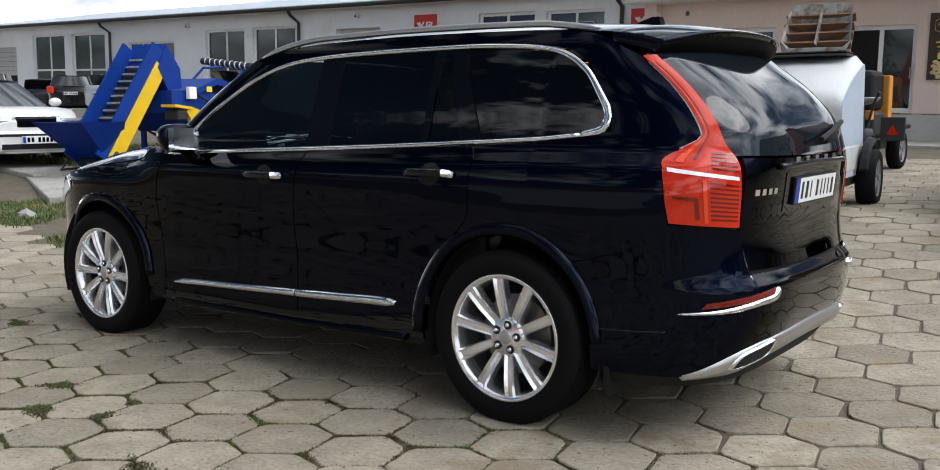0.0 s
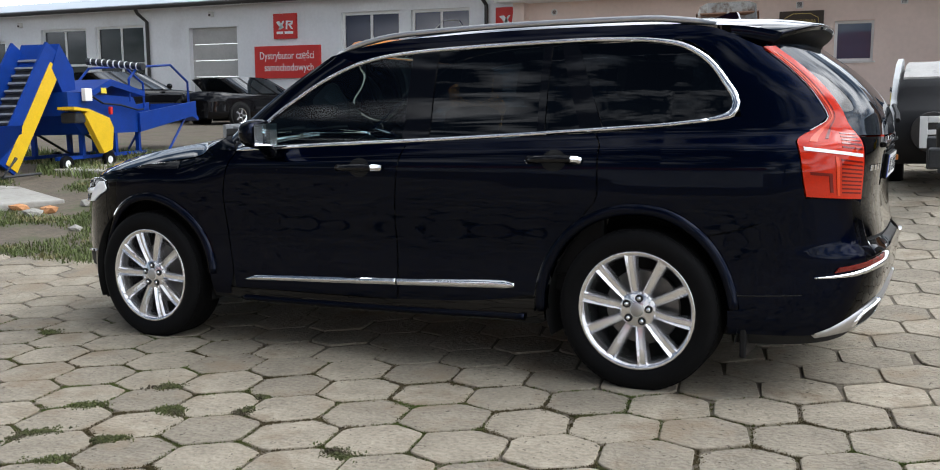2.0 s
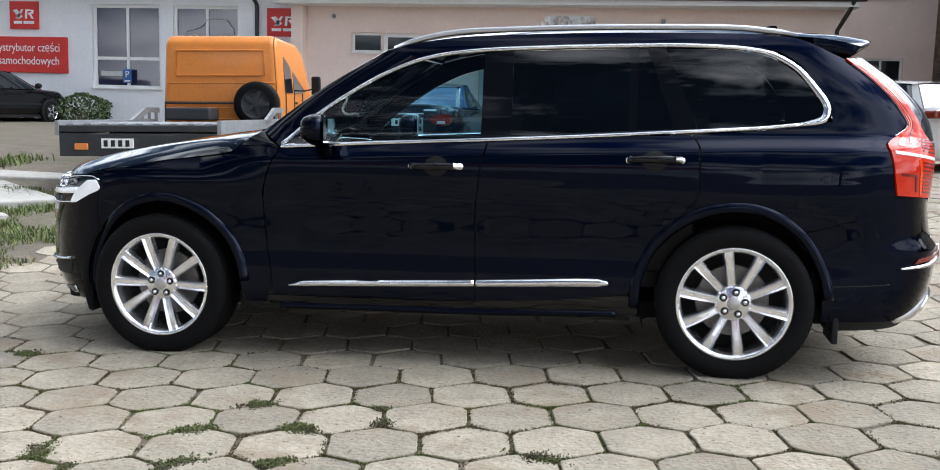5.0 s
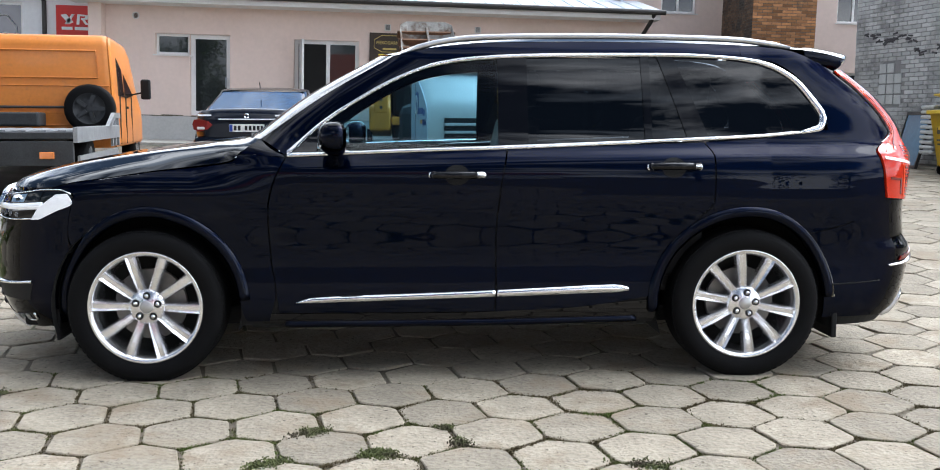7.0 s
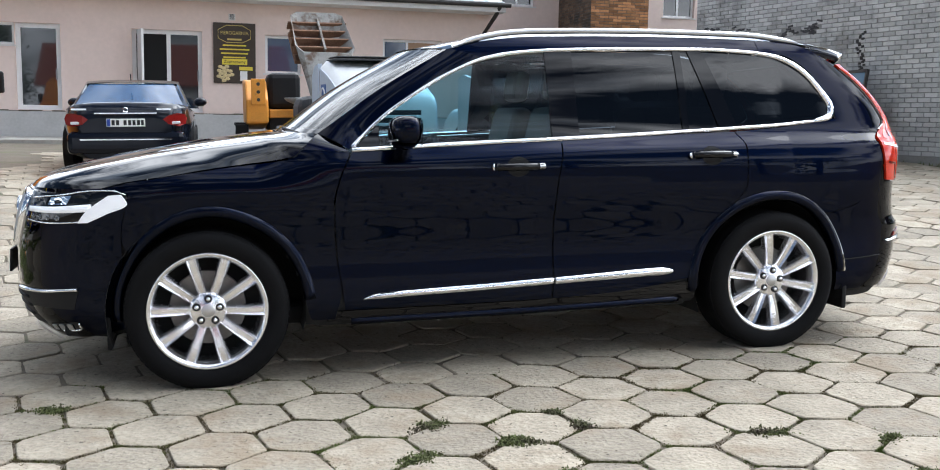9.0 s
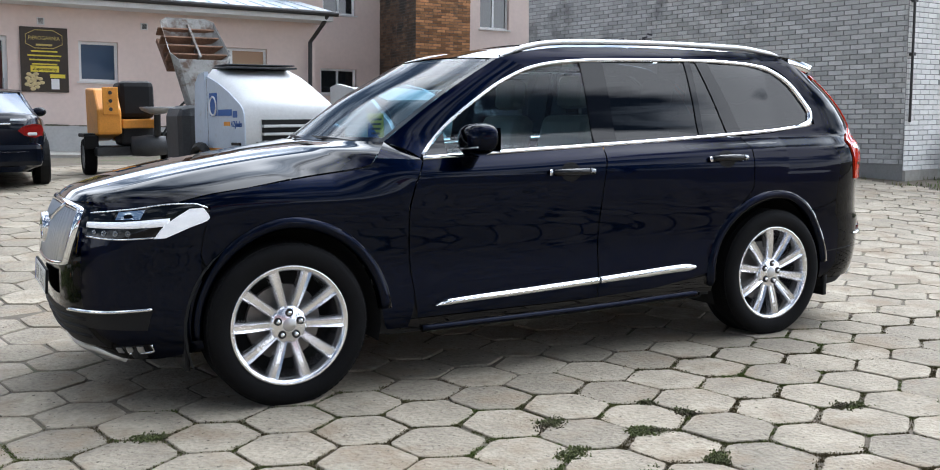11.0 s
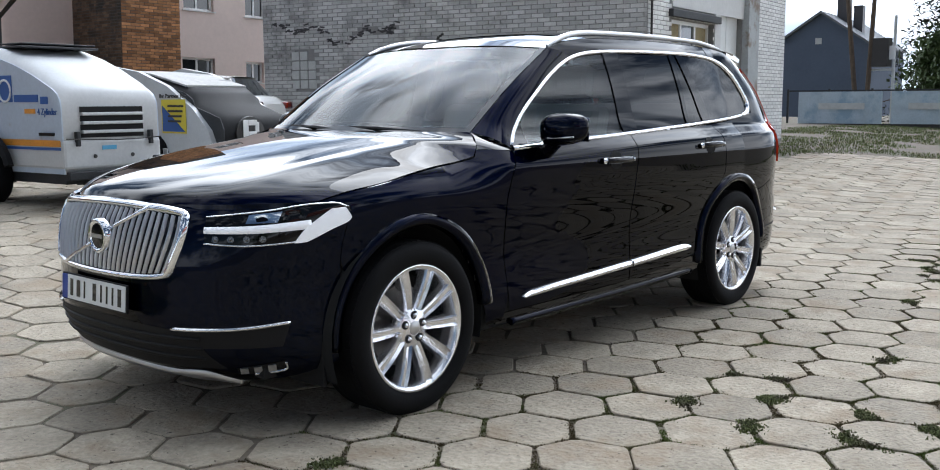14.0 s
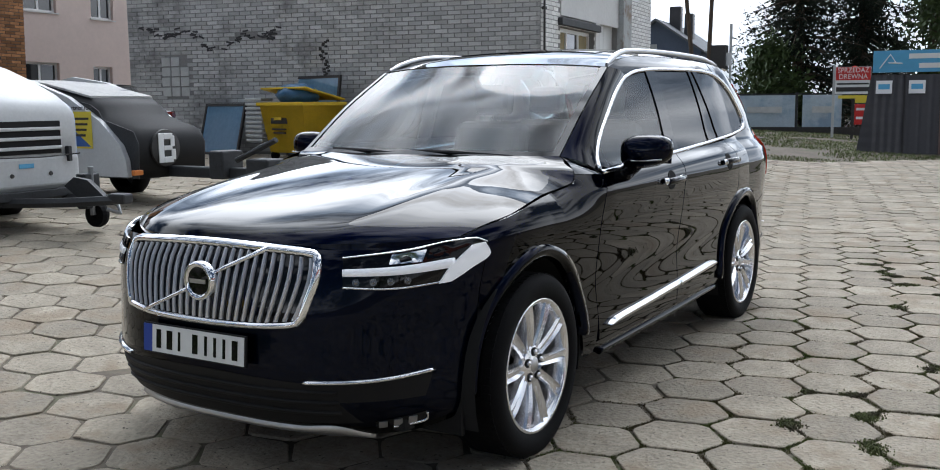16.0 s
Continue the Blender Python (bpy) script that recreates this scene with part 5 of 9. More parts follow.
def window(name, f, x0, x1, z0, z1, cols=(0.5,), rows=(), label="white framed window with dark panes", bar=0.06, set_back=0.14, pane=None, sill=True, category="window"):
    w = thing(name, f @ Matrix.Translation((x0, set_back, z0)), label, category)
    tagged(w, kind="structure")
    W, H = x1 - x0, z1 - z0
    part("window_frame", boxes((0, bar, -0.03, 0.05, 0, H), (W - bar, W, -0.03, 0.05, 0, H), (bar, W - bar, -0.03, 0.05, 0, bar), (bar, W - bar, -0.03, 0.05, H - bar, H)), M["frame_white"], w)
    cs = [0] + [c * W for c in cols] + [W]
    rs = [0] + [r * H for r in rows] + [H]
    for c in cs[1:-1]:
        part("mullion", boxes((c - bar / 2, c + bar / 2, -0.025, 0.045, bar, H - bar)), M["frame_white"], w)
    for r in rs[1:-1]:
        part("transom", boxes((bar, W - bar, -0.02, 0.04, r - bar / 2, r + bar / 2)), M["frame_white"], w)
    k = 0
    for a, b in zip(cs, cs[1:]):
        for c, e in zip(rs, rs[1:]):
            mt = pane[k % len(pane)] if isinstance(pane, (list, tuple)) else (pane or M["pane"])
            part("pane", boxes((a + 0.02, b - 0.02, 0.005, 0.015, c + 0.02, e - 0.02)), mt, w)
            k += 1
    if sill:
        part("window_sill", boxes((-0.05, W + 0.05, -set_back - 0.05, -0.02, -0.035, -0.003)), M["fascia"], w)
    return w


def lean_z(x, z):
    return z - 0.0227 * (x - 1)


def pink_building():
    f = wall_frame((8.6, PINK_Y), (-1, 0), SHOP)
    X = lambda x: 8.6 - x
    holes = [(X(6.17), X(5.39), 2.66, 3.14), (X(5.38), X(4.46), 1.27, 3.14), (X(2.98), X(1.47), 1.27, 3.10), (X(0.06), X(-0.75), 2.20, 3.07), (X(-2.69), X(-4.12), 2.15, 3.09)]
    wall("wall_pink", (7.6, PINK_Y), (-1, 0), 12.9, 0.2, 4.1, [(h[0] - 1.0, h[1] - 1.0, h[2], h[3]) for h in holes], M["render_pink"], "pale pink rendered wall of a low shop building", lean=SHOP)
    wall("wall_pink_end", (7.6, -24), (0, 1), 6.5, 0.2, 4.1, [], M["render_pink"], "pale pink rendered end wall of a low shop", lean=SHOP)
    window("window_1", f, *holes[0], cols=(), label="small white framed window beside a door")
    window("door_1", f, *holes[1], cols=(), bar=0.10, label="white framed glass door, closed", sill=False, category="door")
    d = window("door_2", f, *holes[2], cols=(0.52,), bar=0.09, label="white framed double glass door, one leaf open", sill=False, pane=[M["dark"], M["pane"]], category="door")
    leaf = part("door_leaf", boxes((0, 0.05, -0.62, 0.0, 0.0, 1.78)), M["frame_white"], d)
    leaf.matrix_basis = pose(0.10, 0.02, 0.03, 0, 0, 12)
    window("window_2", f, *holes[3], cols=(), label="white framed shop window", pane=M["pane_reflection"])
    window("window_3", f, *holes[4], cols=(0.42,), label="white framed window, one half with a brown blind", pane=[M["pane_reflection"], M["blind"]])
    # door handles
    for x, z in ((X(4.56), 2.05), (X(1.56), 2.1)):
        tagged(part("door_pull", boxes((x - 0.015, x + 0.015, 0.02, 0.09, z - 0.12, z + 0.12), bevel=0.006), M["steel"], None, "plain metal pull on a shop door"), category="handle").matrix_world = f
    pl = part("plinth", boxes((1.0, 13.9, -0.045, -0.003, 0.1, 1.24)), M["plinth"], label="grey plastered plinth with a ragged top edge")
    pl.matrix_world = f
    tagged(pl, category="plinth", kind="structure")
    bm = bmesh.new()
    rnd = random.Random(4)
    for i in range(56):
        x = 1.1 + i * 0.228
        box(bm, x - 0.13, x + 0.13, -0.048, -0.044, 1.225 + rnd.uniform(0, 0.015), 1.245 + rnd.uniform(0.0, 0.025))
    pe = part("plinth_edge", bm, M["soil"], label="dirty line along the top of the plinth", kind="structure")
    pe.matrix_world = f
    # roof with eaves
    bm = bmesh.new()
    a, b = (0.65, -0.75), (14.1, 9.0)
    zf = lambda y: 3.98 + (y + 0.75) * 0.20
    v = [bm.verts.new(p) for p in ((a[0], a[1], zf(a[1])), (b[0], a[1], zf(a[1])), (b[0], b[1], zf(b[1])), (a[0], b[1], zf(b[1])))]
    u = [bm.verts.new(q.co - Vector((0, 0, 0.05))) for q in v]
    bm.faces.new(v), bm.faces.new(u[::-1])
    for i in range(4):
        bm.faces.new((v[i], v[(i + 1) % 4], u[(i + 1) % 4], u[i]))
    for i in range(33):
        x = a[0] + 0.2 + i * 0.4
        q = [bm.verts.new(p) for p in ((x - 0.015, a[1], zf(a[1]) + 0.002), (x + 0.015, a[1], zf(a[1]) + 0.002), (x + 0.015, b[1], zf(b[1]) + 0.002), (x - 0.015, b[1], zf(b[1]) + 0.002))]
        r = [bm.verts.new(p.co + Vector((0, 0, 0.03))) for p in q]
        bm.faces.new(r)
        for k in range(4):
            bm.faces.new((q[k], q[(k + 1) % 4], r[(k + 1) % 4], r[k]))
    rf = part("roof_pink", bm, M["roof_metal"], label="pale blue-grey standing seam metal roof", kind="structure")
    rf.matrix_world = f
    ea = part("eaves", boxes((0.65, 14.1, -0.70, 0.0, 3.76, 3.80)), M["fascia"], label="pale boarded eaves", kind="structure")
    ea.matrix_world = f
    fa = part("fascia", boxes((0.65, 14.1, -0.74, -0.70, 3.76, 3.92)), M["fascia"], label="white fascia board", kind="structure")
    fa.matrix_world = f
    bm = bmesh.new()
    tube(bm, [(0.6, -0.80, 3.94), (14.2, -0.80, 3.92)], 0.06, 10)
    gu = part("gutter", bm, M["gutter"], label="dark half-round gutter", kind="structure")
    gu.matrix_world = f
    bm = bmesh.new()
    tube(bm, [(13.95, -0.78, 3.9), (13.9, -0.6, 3.7), (13.75, -0.10, 3.3), (13.75, -0.08, 0.6)], 0.05, 8)
    dp = part("downpipe", bm, M["gutter"], label="dark downpipe at the building's corner", kind="structure")
    dp.matrix_world = f
    # round and square vents
    for x, z, kind in ((X(6.6), 3.52, "round"), (X(0.80), 3.44, "box"), (X(-1.32), 3.45, "box")):
        v = thing("wall_vent", f @ Matrix.Translation((x, -0.01, z)), "small vent grille on the pink wall", "vent")
        bm = bmesh.new()
        if kind == "round":
            lathe(bm, [(0.075, 0.0), (0.085, -0.03), (0.06, -0.035), (0.055, -0.01)], 20)
        else:
            box(bm, -0.075, 0.075, -0.02, 0.006, -0.075, 0.075, 0.008)
        part("frame", bm, M["fascia"], v)
        part("grille", boxes(*[(-0.05, 0.05, -0.028, -0.021, -0.05 + 0.024 * i, -0.036 + 0.024 * i) for i in range(5)]), M["gutter"], v)
    # menu board
    s = thing("menu_sign", f @ Matrix.Translation((X(0.75), -0.03, 2.63)), "dark shop sign with gold lettering and food pictures", "sign")
    part("board", boxes((-0.47, 0.47, -0.02, 0.025, -0.68, 0.68), bevel=0.005), M["sign_dark"], s)
    bm = bmesh.new()
    tube(bm, [(-0.36, -0.026, 0.52), (-0.18, -0.026, 0.62), (0.18, -0.026, 0.62), (0.36, -0.026, 0.52), (0.36, -0.026, 0.33), (0.18, -0.026, 0.24), (-0.18, -0.026, 0.24), (-0.36, -0.026, 0.33)], 0.008, 6, True)
    part("emblem", bm, M["gold"], s)
    text("lettering", "PIEROGARNIA", 0.11, Matrix.Translation((0, -0.024, 0.45)), M["gold"], s, 0.62)
    part("name_bar", boxes((-0.16, 0.16, -0.026, -0.021, 0.29, 0.33)), M["gold"], s)
    for i, w in enumerate((0.52, 0.66, 0.60, 0.50)):
        part("word_bar", boxes((-w / 2, w / 2, -0.026, -0.021, 0.16 - i * 0.09, 0.19 - i * 0.09)), M["sign_yellow"], s)
    part("yellow_label", boxes((-0.28, 0.28, -0.027, -0.021, -0.26, -0.13)), M["sign_yellow"], s)
    text("lettering", "Zapraszamy", 0.10, Matrix.Translation((0, -0.031, -0.195)), M["sign_dark"], s, 0.48)
    bm = bmesh.new()
    for k in range(16):
        a = k * 2.4
        r = 0.045 * math.sqrt(k)
        bmesh.ops.create_uvsphere(bm, u_segments=8, v_segments=6, radius=0.055, matrix=Matrix.Translation((-0.22 + r * math.cos(a), -0.022, -0.45 + r * math.sin(a))) @ Matrix.Diagonal((1, 0.25, 0.7, 1)))
    part("food_picture", bm, M["food"], s)
    part("leaflet", boxes((0.12, 0.28, -0.027, -0.021, -0.62, -0.40)), M["paper"], s)
    part("leaflet", boxes((0.10, 0.40, -0.027, -0.021, -0.38, -0.30)), M["sign_yellow"], s)
    # pavement in front
    pv = part("pavement_strip", boxes((-1.0, 14.5, -2.6, -0.05, 0.2, 0.685)), M["slab"], label="concrete pavement along the shop front", kind="structure")
    pv.matrix_world = f


def grey_building():
    f = wall_frame((48, GREY_Y), (-1, 0), LEAN)
    X = lambda x: 48 - x
    Z = lean_z
    spec = [(14.85, 12.72, 1.70, 4.10), (12.32, 10.33, 2.75, 4.08), (21.08, 19.0, 0.55, 3.83), (25.5, 23.16, 2.0, 4.02), (28.3, 25.97, 2.0, 4.0), (33.5, 30.3, 1.9, 3.65), (37.8, 35.2, 1.7, 4.13), (41.1, 38.4, 1.7, 4.15), (45.8, 42.6, 0.6, 3.65)]
    holes = [(X(a), X(b), c, d) for a, b, c, d in spec]
    wall("wall_grey", (48, GREY_Y), (-1, 0), 39.6, 0.1, 4.75, holes, M["render_grey"], "pale grey rendered wall of a long workshop building", lean=LEAN)
    window("window_4", f, *holes[0], cols=(0.5,), rows=(0.36,), bar=0.09, pane=[M["window_violet"]], label="white framed shop window with dark posters")
    w = window("window_5", f, *holes[1], cols=(0.5,), rows=(), bar=0.08, pane=[M["window_violet"]], label="white framed shop window with a poster of a car")
    bm = bmesh.new()
    tube(bm, [(0.25, -0.04, 0.45), (0.35, -0.04, 0.62), (0.75, -0.04, 0.72), (1.05, -0.04, 0.98), (1.55, -0.04, 0.98), (1.78, -0.04, 0.70), (1.80, -0.04, 0.42), (1.4, -0.04, 0.36), (0.6, -0.04, 0.34)], 0.013, 5, True)
    for x in (0.6, 1.5):
        tube(bm, [(x + 0.15 * math.cos(a), -0.04, 0.38 + 0.15 * math.sin(a)) for a in [k * math.pi / 8 for k in range(16)]], 0.012, 5, True)
    part("poster_drawing", bm, M["bone"], w)
    for i, h in enumerate(holes[3:5]):
        window("window_%d" % (6 + i), f, *h, cols=(0.5,), rows=(0.34,), bar=0.08)
    window("window_8", f, *holes[5], cols=(0.28,), rows=(0.45,), bar=0.08)
    window("window_9", f, *holes[6], cols=(0.5,), rows=(0.34,), bar=0.08)
    window("window_10", f, *holes[7], cols=(0.5,), rows=(0.34,), bar=0.08)
    for i, (nm, h, lb) in enumerate((("door_3", holes[2], "pale grey workshop gate, closed"), ("door_4", holes[8], "workshop gate, half open and dark below"))):
        g = thing(nm, f @ Matrix.Translation((h[0], 0.20, h[2])), lb, "gate")
        tagged(g, kind="structure")
        W, H = h[1] - h[0], h[3] - h[2]
        z0 = 0 if i == 0 else 1.7
        if i:
            part("opening", boxes((0, W, 0.06, 0.10, 0, H)), M["dark"], g)
        n = 6
        for k in range(n):
            a = z0 + (H - z0) * k / n
            part("gate_panel", boxes((0, W, -0.02, 0.03, a + 0.008, a + (H - z0) / n - 0.008), bevel=0.004), M["plinth"], g)
    # eaves, roof and pipes
    bm = bmesh.new()
    v = [(-0.5, -0.55, 4.66), (39.8, -0.55, 4.66), (39.8, 9, 6.2), (-0.5, 9, 6.2)]
    vs = [bm.verts.new(p) for p in v] + [bm.verts.new((p[0], p[1], p[2] - 0.08)) for p in v]
    bm.faces.new(vs[:4]), bm.faces.new(vs[:3:-1])
    for i in range(4):
        bm.faces.new((vs[i], vs[(i + 1) % 4], vs[4 + (i + 1) % 4], vs[4 + i]))
    part("roof_grey", bm, M["roof_metal"], label="low pitched grey sheet roof", kind="structure").matrix_world = f
    part("fascia", boxes((-0.5, 39.8, -0.56, -0.02, 4.50, 4.58)), M["fascia"], label="pale boarded eaves", kind="structure").matrix_world = f
    bm = bmesh.new()
    tube(bm, [(-0.5, -0.62, 4.56), (39.9, -0.62, 4.55)], 0.075, 10)
    part("gutter", bm, M["gutter"], label="dark half-round gutter", kind="structure").matrix_world = f
    for x in (X(9.75), X(22.9), X(34.7)):
        bm = bmesh.new()
        tube(bm, [(x, -0.6, 4.5), (x, -0.5, 4.35), (x, -0.08, 4.1), (x, -0.07, 0.3)], 0.06, 8)
        part("downpipe", bm, M["gutter"], label="dark downpipe on the grey wall", kind="structure").matrix_world = f
    # signs
    def brand_sign(x0, x1, z0, z1):
        s = thing("wall_sign", f @ Matrix.Translation(((x0 + x1) / 2, -0.05, (z0 + z1) / 2)), "red square sign with a white emblem", "sign", "red signs")
        w, h = (x1 - x0) / 2, (z1 - z0) / 2
        part("board", boxes((-w, w, -0.04, 0.05, -h, h), bevel=0.008), M["sign_red"], s)
        bm = bmesh.new()
        for pts in ([(-0.75, 0.35), (-0.45, 0.42), (-0.05, -0.1), (-0.3, -0.25)], [(-0.55, -0.25), (-0.35, -0.25), (0.0, 0.42), (-0.15, 0.42)], [(0.1, -0.25), (0.25, -0.25), (0.3, 0.42), (0.15, 0.42)], [(0.3, 0.42), (0.75, 0.38), (0.7, 0.1), (0.35, 0.05), (0.35, 0.18), (0.55, 0.2), (0.58, 0.3), (0.3, 0.3)], [(0.4, 0.06), (0.55, 0.06), (0.75, -0.25), (0.58, -0.25)]):
            prism(bm, [(a * w, b * h) for a, b in pts], -0.006, Matrix.Translation((0, -0.042, 0)))
        part("emblem", bm, M["paper"], s)
        part("word_bar", boxes((-0.7 * w, -0.12 * w, -0.047, -0.041, -0.62 * h, -0.42 * h), (0.0, 0.75 * w, -0.047, -0.041, -0.62 * h, -0.42 * h)), M["paper"], s)
    brand_sign(X(17.42), X(16.52), lean_z(17, 3.72), lean_z(17, 4.52))
    brand_sign(X(9.45), X(8.5), lean_z(9, 3.42), lean_z(9, 4.2))
    s = thing("wall_sign", f @ Matrix.Translation((X(16.92), -0.05, lean_z(17, 2.98))), "long red sign with white lettering", "sign", "red signs")
    part("board", boxes((-1.30, 1.30, -0.04, 0.05, -0.52, 0.52), bevel=0.008), M["sign_red"], s)
    text("lettering", "Dystrybutor cz\u0119\u015bci", 0.34, Matrix.Translation((0, -0.045, 0.20)), M["paper"], s, 2.15)
    text("lettering", "samochodowych", 0.34, Matrix.Translation((0.08, -0.045, -0.18)), M["paper"], s, 1.95)
    s = thing("parking_sign", f @ Matrix.Translation((X(13.75), -0.02, lean_z(14, 2.35))), "blue parking sign fixed on the window", "sign")
    part("plate", boxes((-0.13, 0.13, -0.012, 0.012, -0.2, 0.2), bevel=0.004), M["sign_blue"], s)
    text("lettering", "P", 0.26, Matrix.Translation((0, -0.016, 0.04)), M["paper"], s)
    part("word_bar", boxes((-0.09, 0.09, -0.016, -0.011, -0.16, -0.12)), M["paper"], s)
    s = thing("poster_word", f @ Matrix.Translation((X(14.3), 0.10, lean_z(14, 2.42))), "pale lettering band on the shop window", "sign")
    part("word_bar", boxes((-0.34, 0.34, -0.01, 0.0, -0.07, 0.07)), M["bone"], s)
    for x, z in ((X(20.0), 4.25), (X(29.3), 4.2)):
        c = thing("camera_box", f @ Matrix.Translation((x, -0.08, z)), "small white camera box under the eaves", "camera")
        part("housing", boxes((-0.06, 0.06, -0.08, 0.08, -0.09, 0.10), bevel=0.02), M["fascia"], c)
        part("lens", boxes((-0.04, 0.04, -0.10, -0.08, -0.06, 0.0)), M["gutter"], c)
    part("pavement_strip", boxes((0, 39.6, -3.5, -0.02, 0.0, 0.66)), M["slab"], label="concrete apron along the workshop", kind="structure").matrix_world = f


def tall_house():
    f = wall_frame((-5.25, -21.0), (-1, 0), LEAN)
    X = lambda x: -5.25 - x
    hl = [(X(-6.54), X(-7.50), lean_z(-7, 4.20), lean_z(-7, 5.4)), (X(-6.47), X(-7.53), lean_z(-7, 2.0), lean_z(-7, 2.72))]
    wall("wall_tall", (-5.25, -21.0), (-1, 0), 3.6, 0.3, 6.6, hl, M["render_pink"], "pink rendered wall of a taller house", lean=LEAN)
    window("window_11", f, *hl[0], label="white framed upper window")
    window("window_12", f, *hl[1], label="low basement window with dark panes")
    g = wall_frame((-10.4, -20.6), (-1, 0), LEAN)
    Y = lambda x: -10.4 - x
    h2 = [(Y(-11.27), Y(-12.25), lean_z(-12, 3.93), lean_z(-12, 5.2)), (Y(-13.35), Y(-14.1), lean_z(-13, 3.87), lean_z(-13, 5.2)), (Y(-11.2), Y(-12.27), lean_z(-12, 2.0), lean_z(-12, 2.61)), (Y(-13.36), Y(-14.0), lean_z(-13, 1.95), lean_z(-13, 2.56))]
    wall("wall_tall_wing", (-10.4, -20.6), (-1, 0), 4.6, 0.3, 6.6, h2, M["render_pink"], "pink rendered wall of a taller house", lean=LEAN)
    for i, h in enumerate(h2):
        window("window_%d" % (13 + i), g, *h, label="white framed house window with a dark reveal")
    wall("wall_tall_side", (-5.25, -27), (0, 1), 6.0, 0.3, 6.6, [], M["render_pink"], "pink rendered side wall of a taller house", lean=LEAN)
    # brick stack: a core with single bricks laid on its two faces
    st = wall("wall_brick_stack", (-8.25, -18.60), (-1, 0), 1.62, 0.3, 6.9, [], M["mortar_dark"], "tall orange brick stack, one side darker", thick=2.5, lean=LEAN)
    rnd = random.Random(11)
    # the side face takes a darker, browner brick than the front
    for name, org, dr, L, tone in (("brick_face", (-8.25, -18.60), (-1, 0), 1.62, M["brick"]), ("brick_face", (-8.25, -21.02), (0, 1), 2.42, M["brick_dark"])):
        bm = bmesh.new()
        fr = wall_frame(org, dr)
        z, row = 1.2, 0
        while z < 6.4:
            x = -0.125 if row % 2 else 0.0
            while x < L:
                a, b = max(0, x), min(L, x + 0.24)
                if b - a > 0.04:
                    o = rnd.uniform(-0.002, 0.006)
                    q = [bm.verts.new(fr @ Vector(p)) for p in ((a, 0, z), (b, 0, z), (b, 0, z + 0.063), (a, 0, z + 0.063))]
                    t = [bm.verts.new(fr @ Vector((p[0], -0.008 - o, p[1]))) for p in ((a + 0.003, z + 0.003), (b - 0.003, z + 0.003), (b - 0.003, z + 0.06), (a + 0.003, z + 0.06))]
                    bm.faces.new(t)
                    for k in range(4):
                        bm.faces.new((q[k], q[(k + 1) % 4], t[(k + 1) % 4], t[k]))
                x += 0.25
            z += 0.075
            row += 1
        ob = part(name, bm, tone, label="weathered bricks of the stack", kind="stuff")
        ob.matrix_world = LEAN
        ob.parent = st
        ob.matrix_parent_inverse = st.matrix_world.inverted()


M["brick_dark"] = mat("darker_brick", (0.15, 0.095, 0.06), 0.9, var=0.3, scale=5, bump=0.3, island=0.4, stain=(0.05, 0.045, 0.04), stain_scale=1.2, stain_at=0.48)
pink_building()
grey_building()
tall_house()


def laid_bricks(bm, fr, L, z0, z1, holes, bl=0.25, bh=0.078, rnd=None, ragged=0.004, skip=None):
    """Single bricks in running bond on a wall's face."""
    z, row = z0, 0
    while z < z1:
        x = -bl / 2 if row % 2 else 0.0
        while x < L:
            a, b = max(0, x) + 0.006, min(L, x + bl) - 0.006
            m, zm = (a + b) / 2, z + bh / 2
            if b - a > 0.03 and not any(h[0] - 0.02 < m < h[1] + 0.02 and h[2] - 0.02 < zm < h[3] + 0.02 for h in holes) and not (skip and skip(m, zm)):
                o = rnd.uniform(0, ragged)
                q = [bm.verts.new(fr @ Vector(p)) for p in ((a, 0, z + 0.005), (b, 0, z + 0.005), (b, 0, z + bh - 0.005), (a, 0, z + bh - 0.005))]
                t = [bm.verts.new(fr @ Vector((p[0], -0.010 - o, p[1]))) for p in ((a + 0.004, z + 0.008), (b - 0.004, z + 0.008), (b - 0.004, z + bh - 0.008), (a + 0.004, z + bh - 0.008))]
                bm.faces.new(t)
                for k in range(4):
                    bm.faces.new((q[k], q[(k + 1) % 4], t[(k + 1) % 4], t[k]))
            x += bl
        z += bh
        row += 1


CORNER, FAR_END, GATE_END = (-10.15, -4.98), (-8.6, -13.4), (-17.6, -5.84)


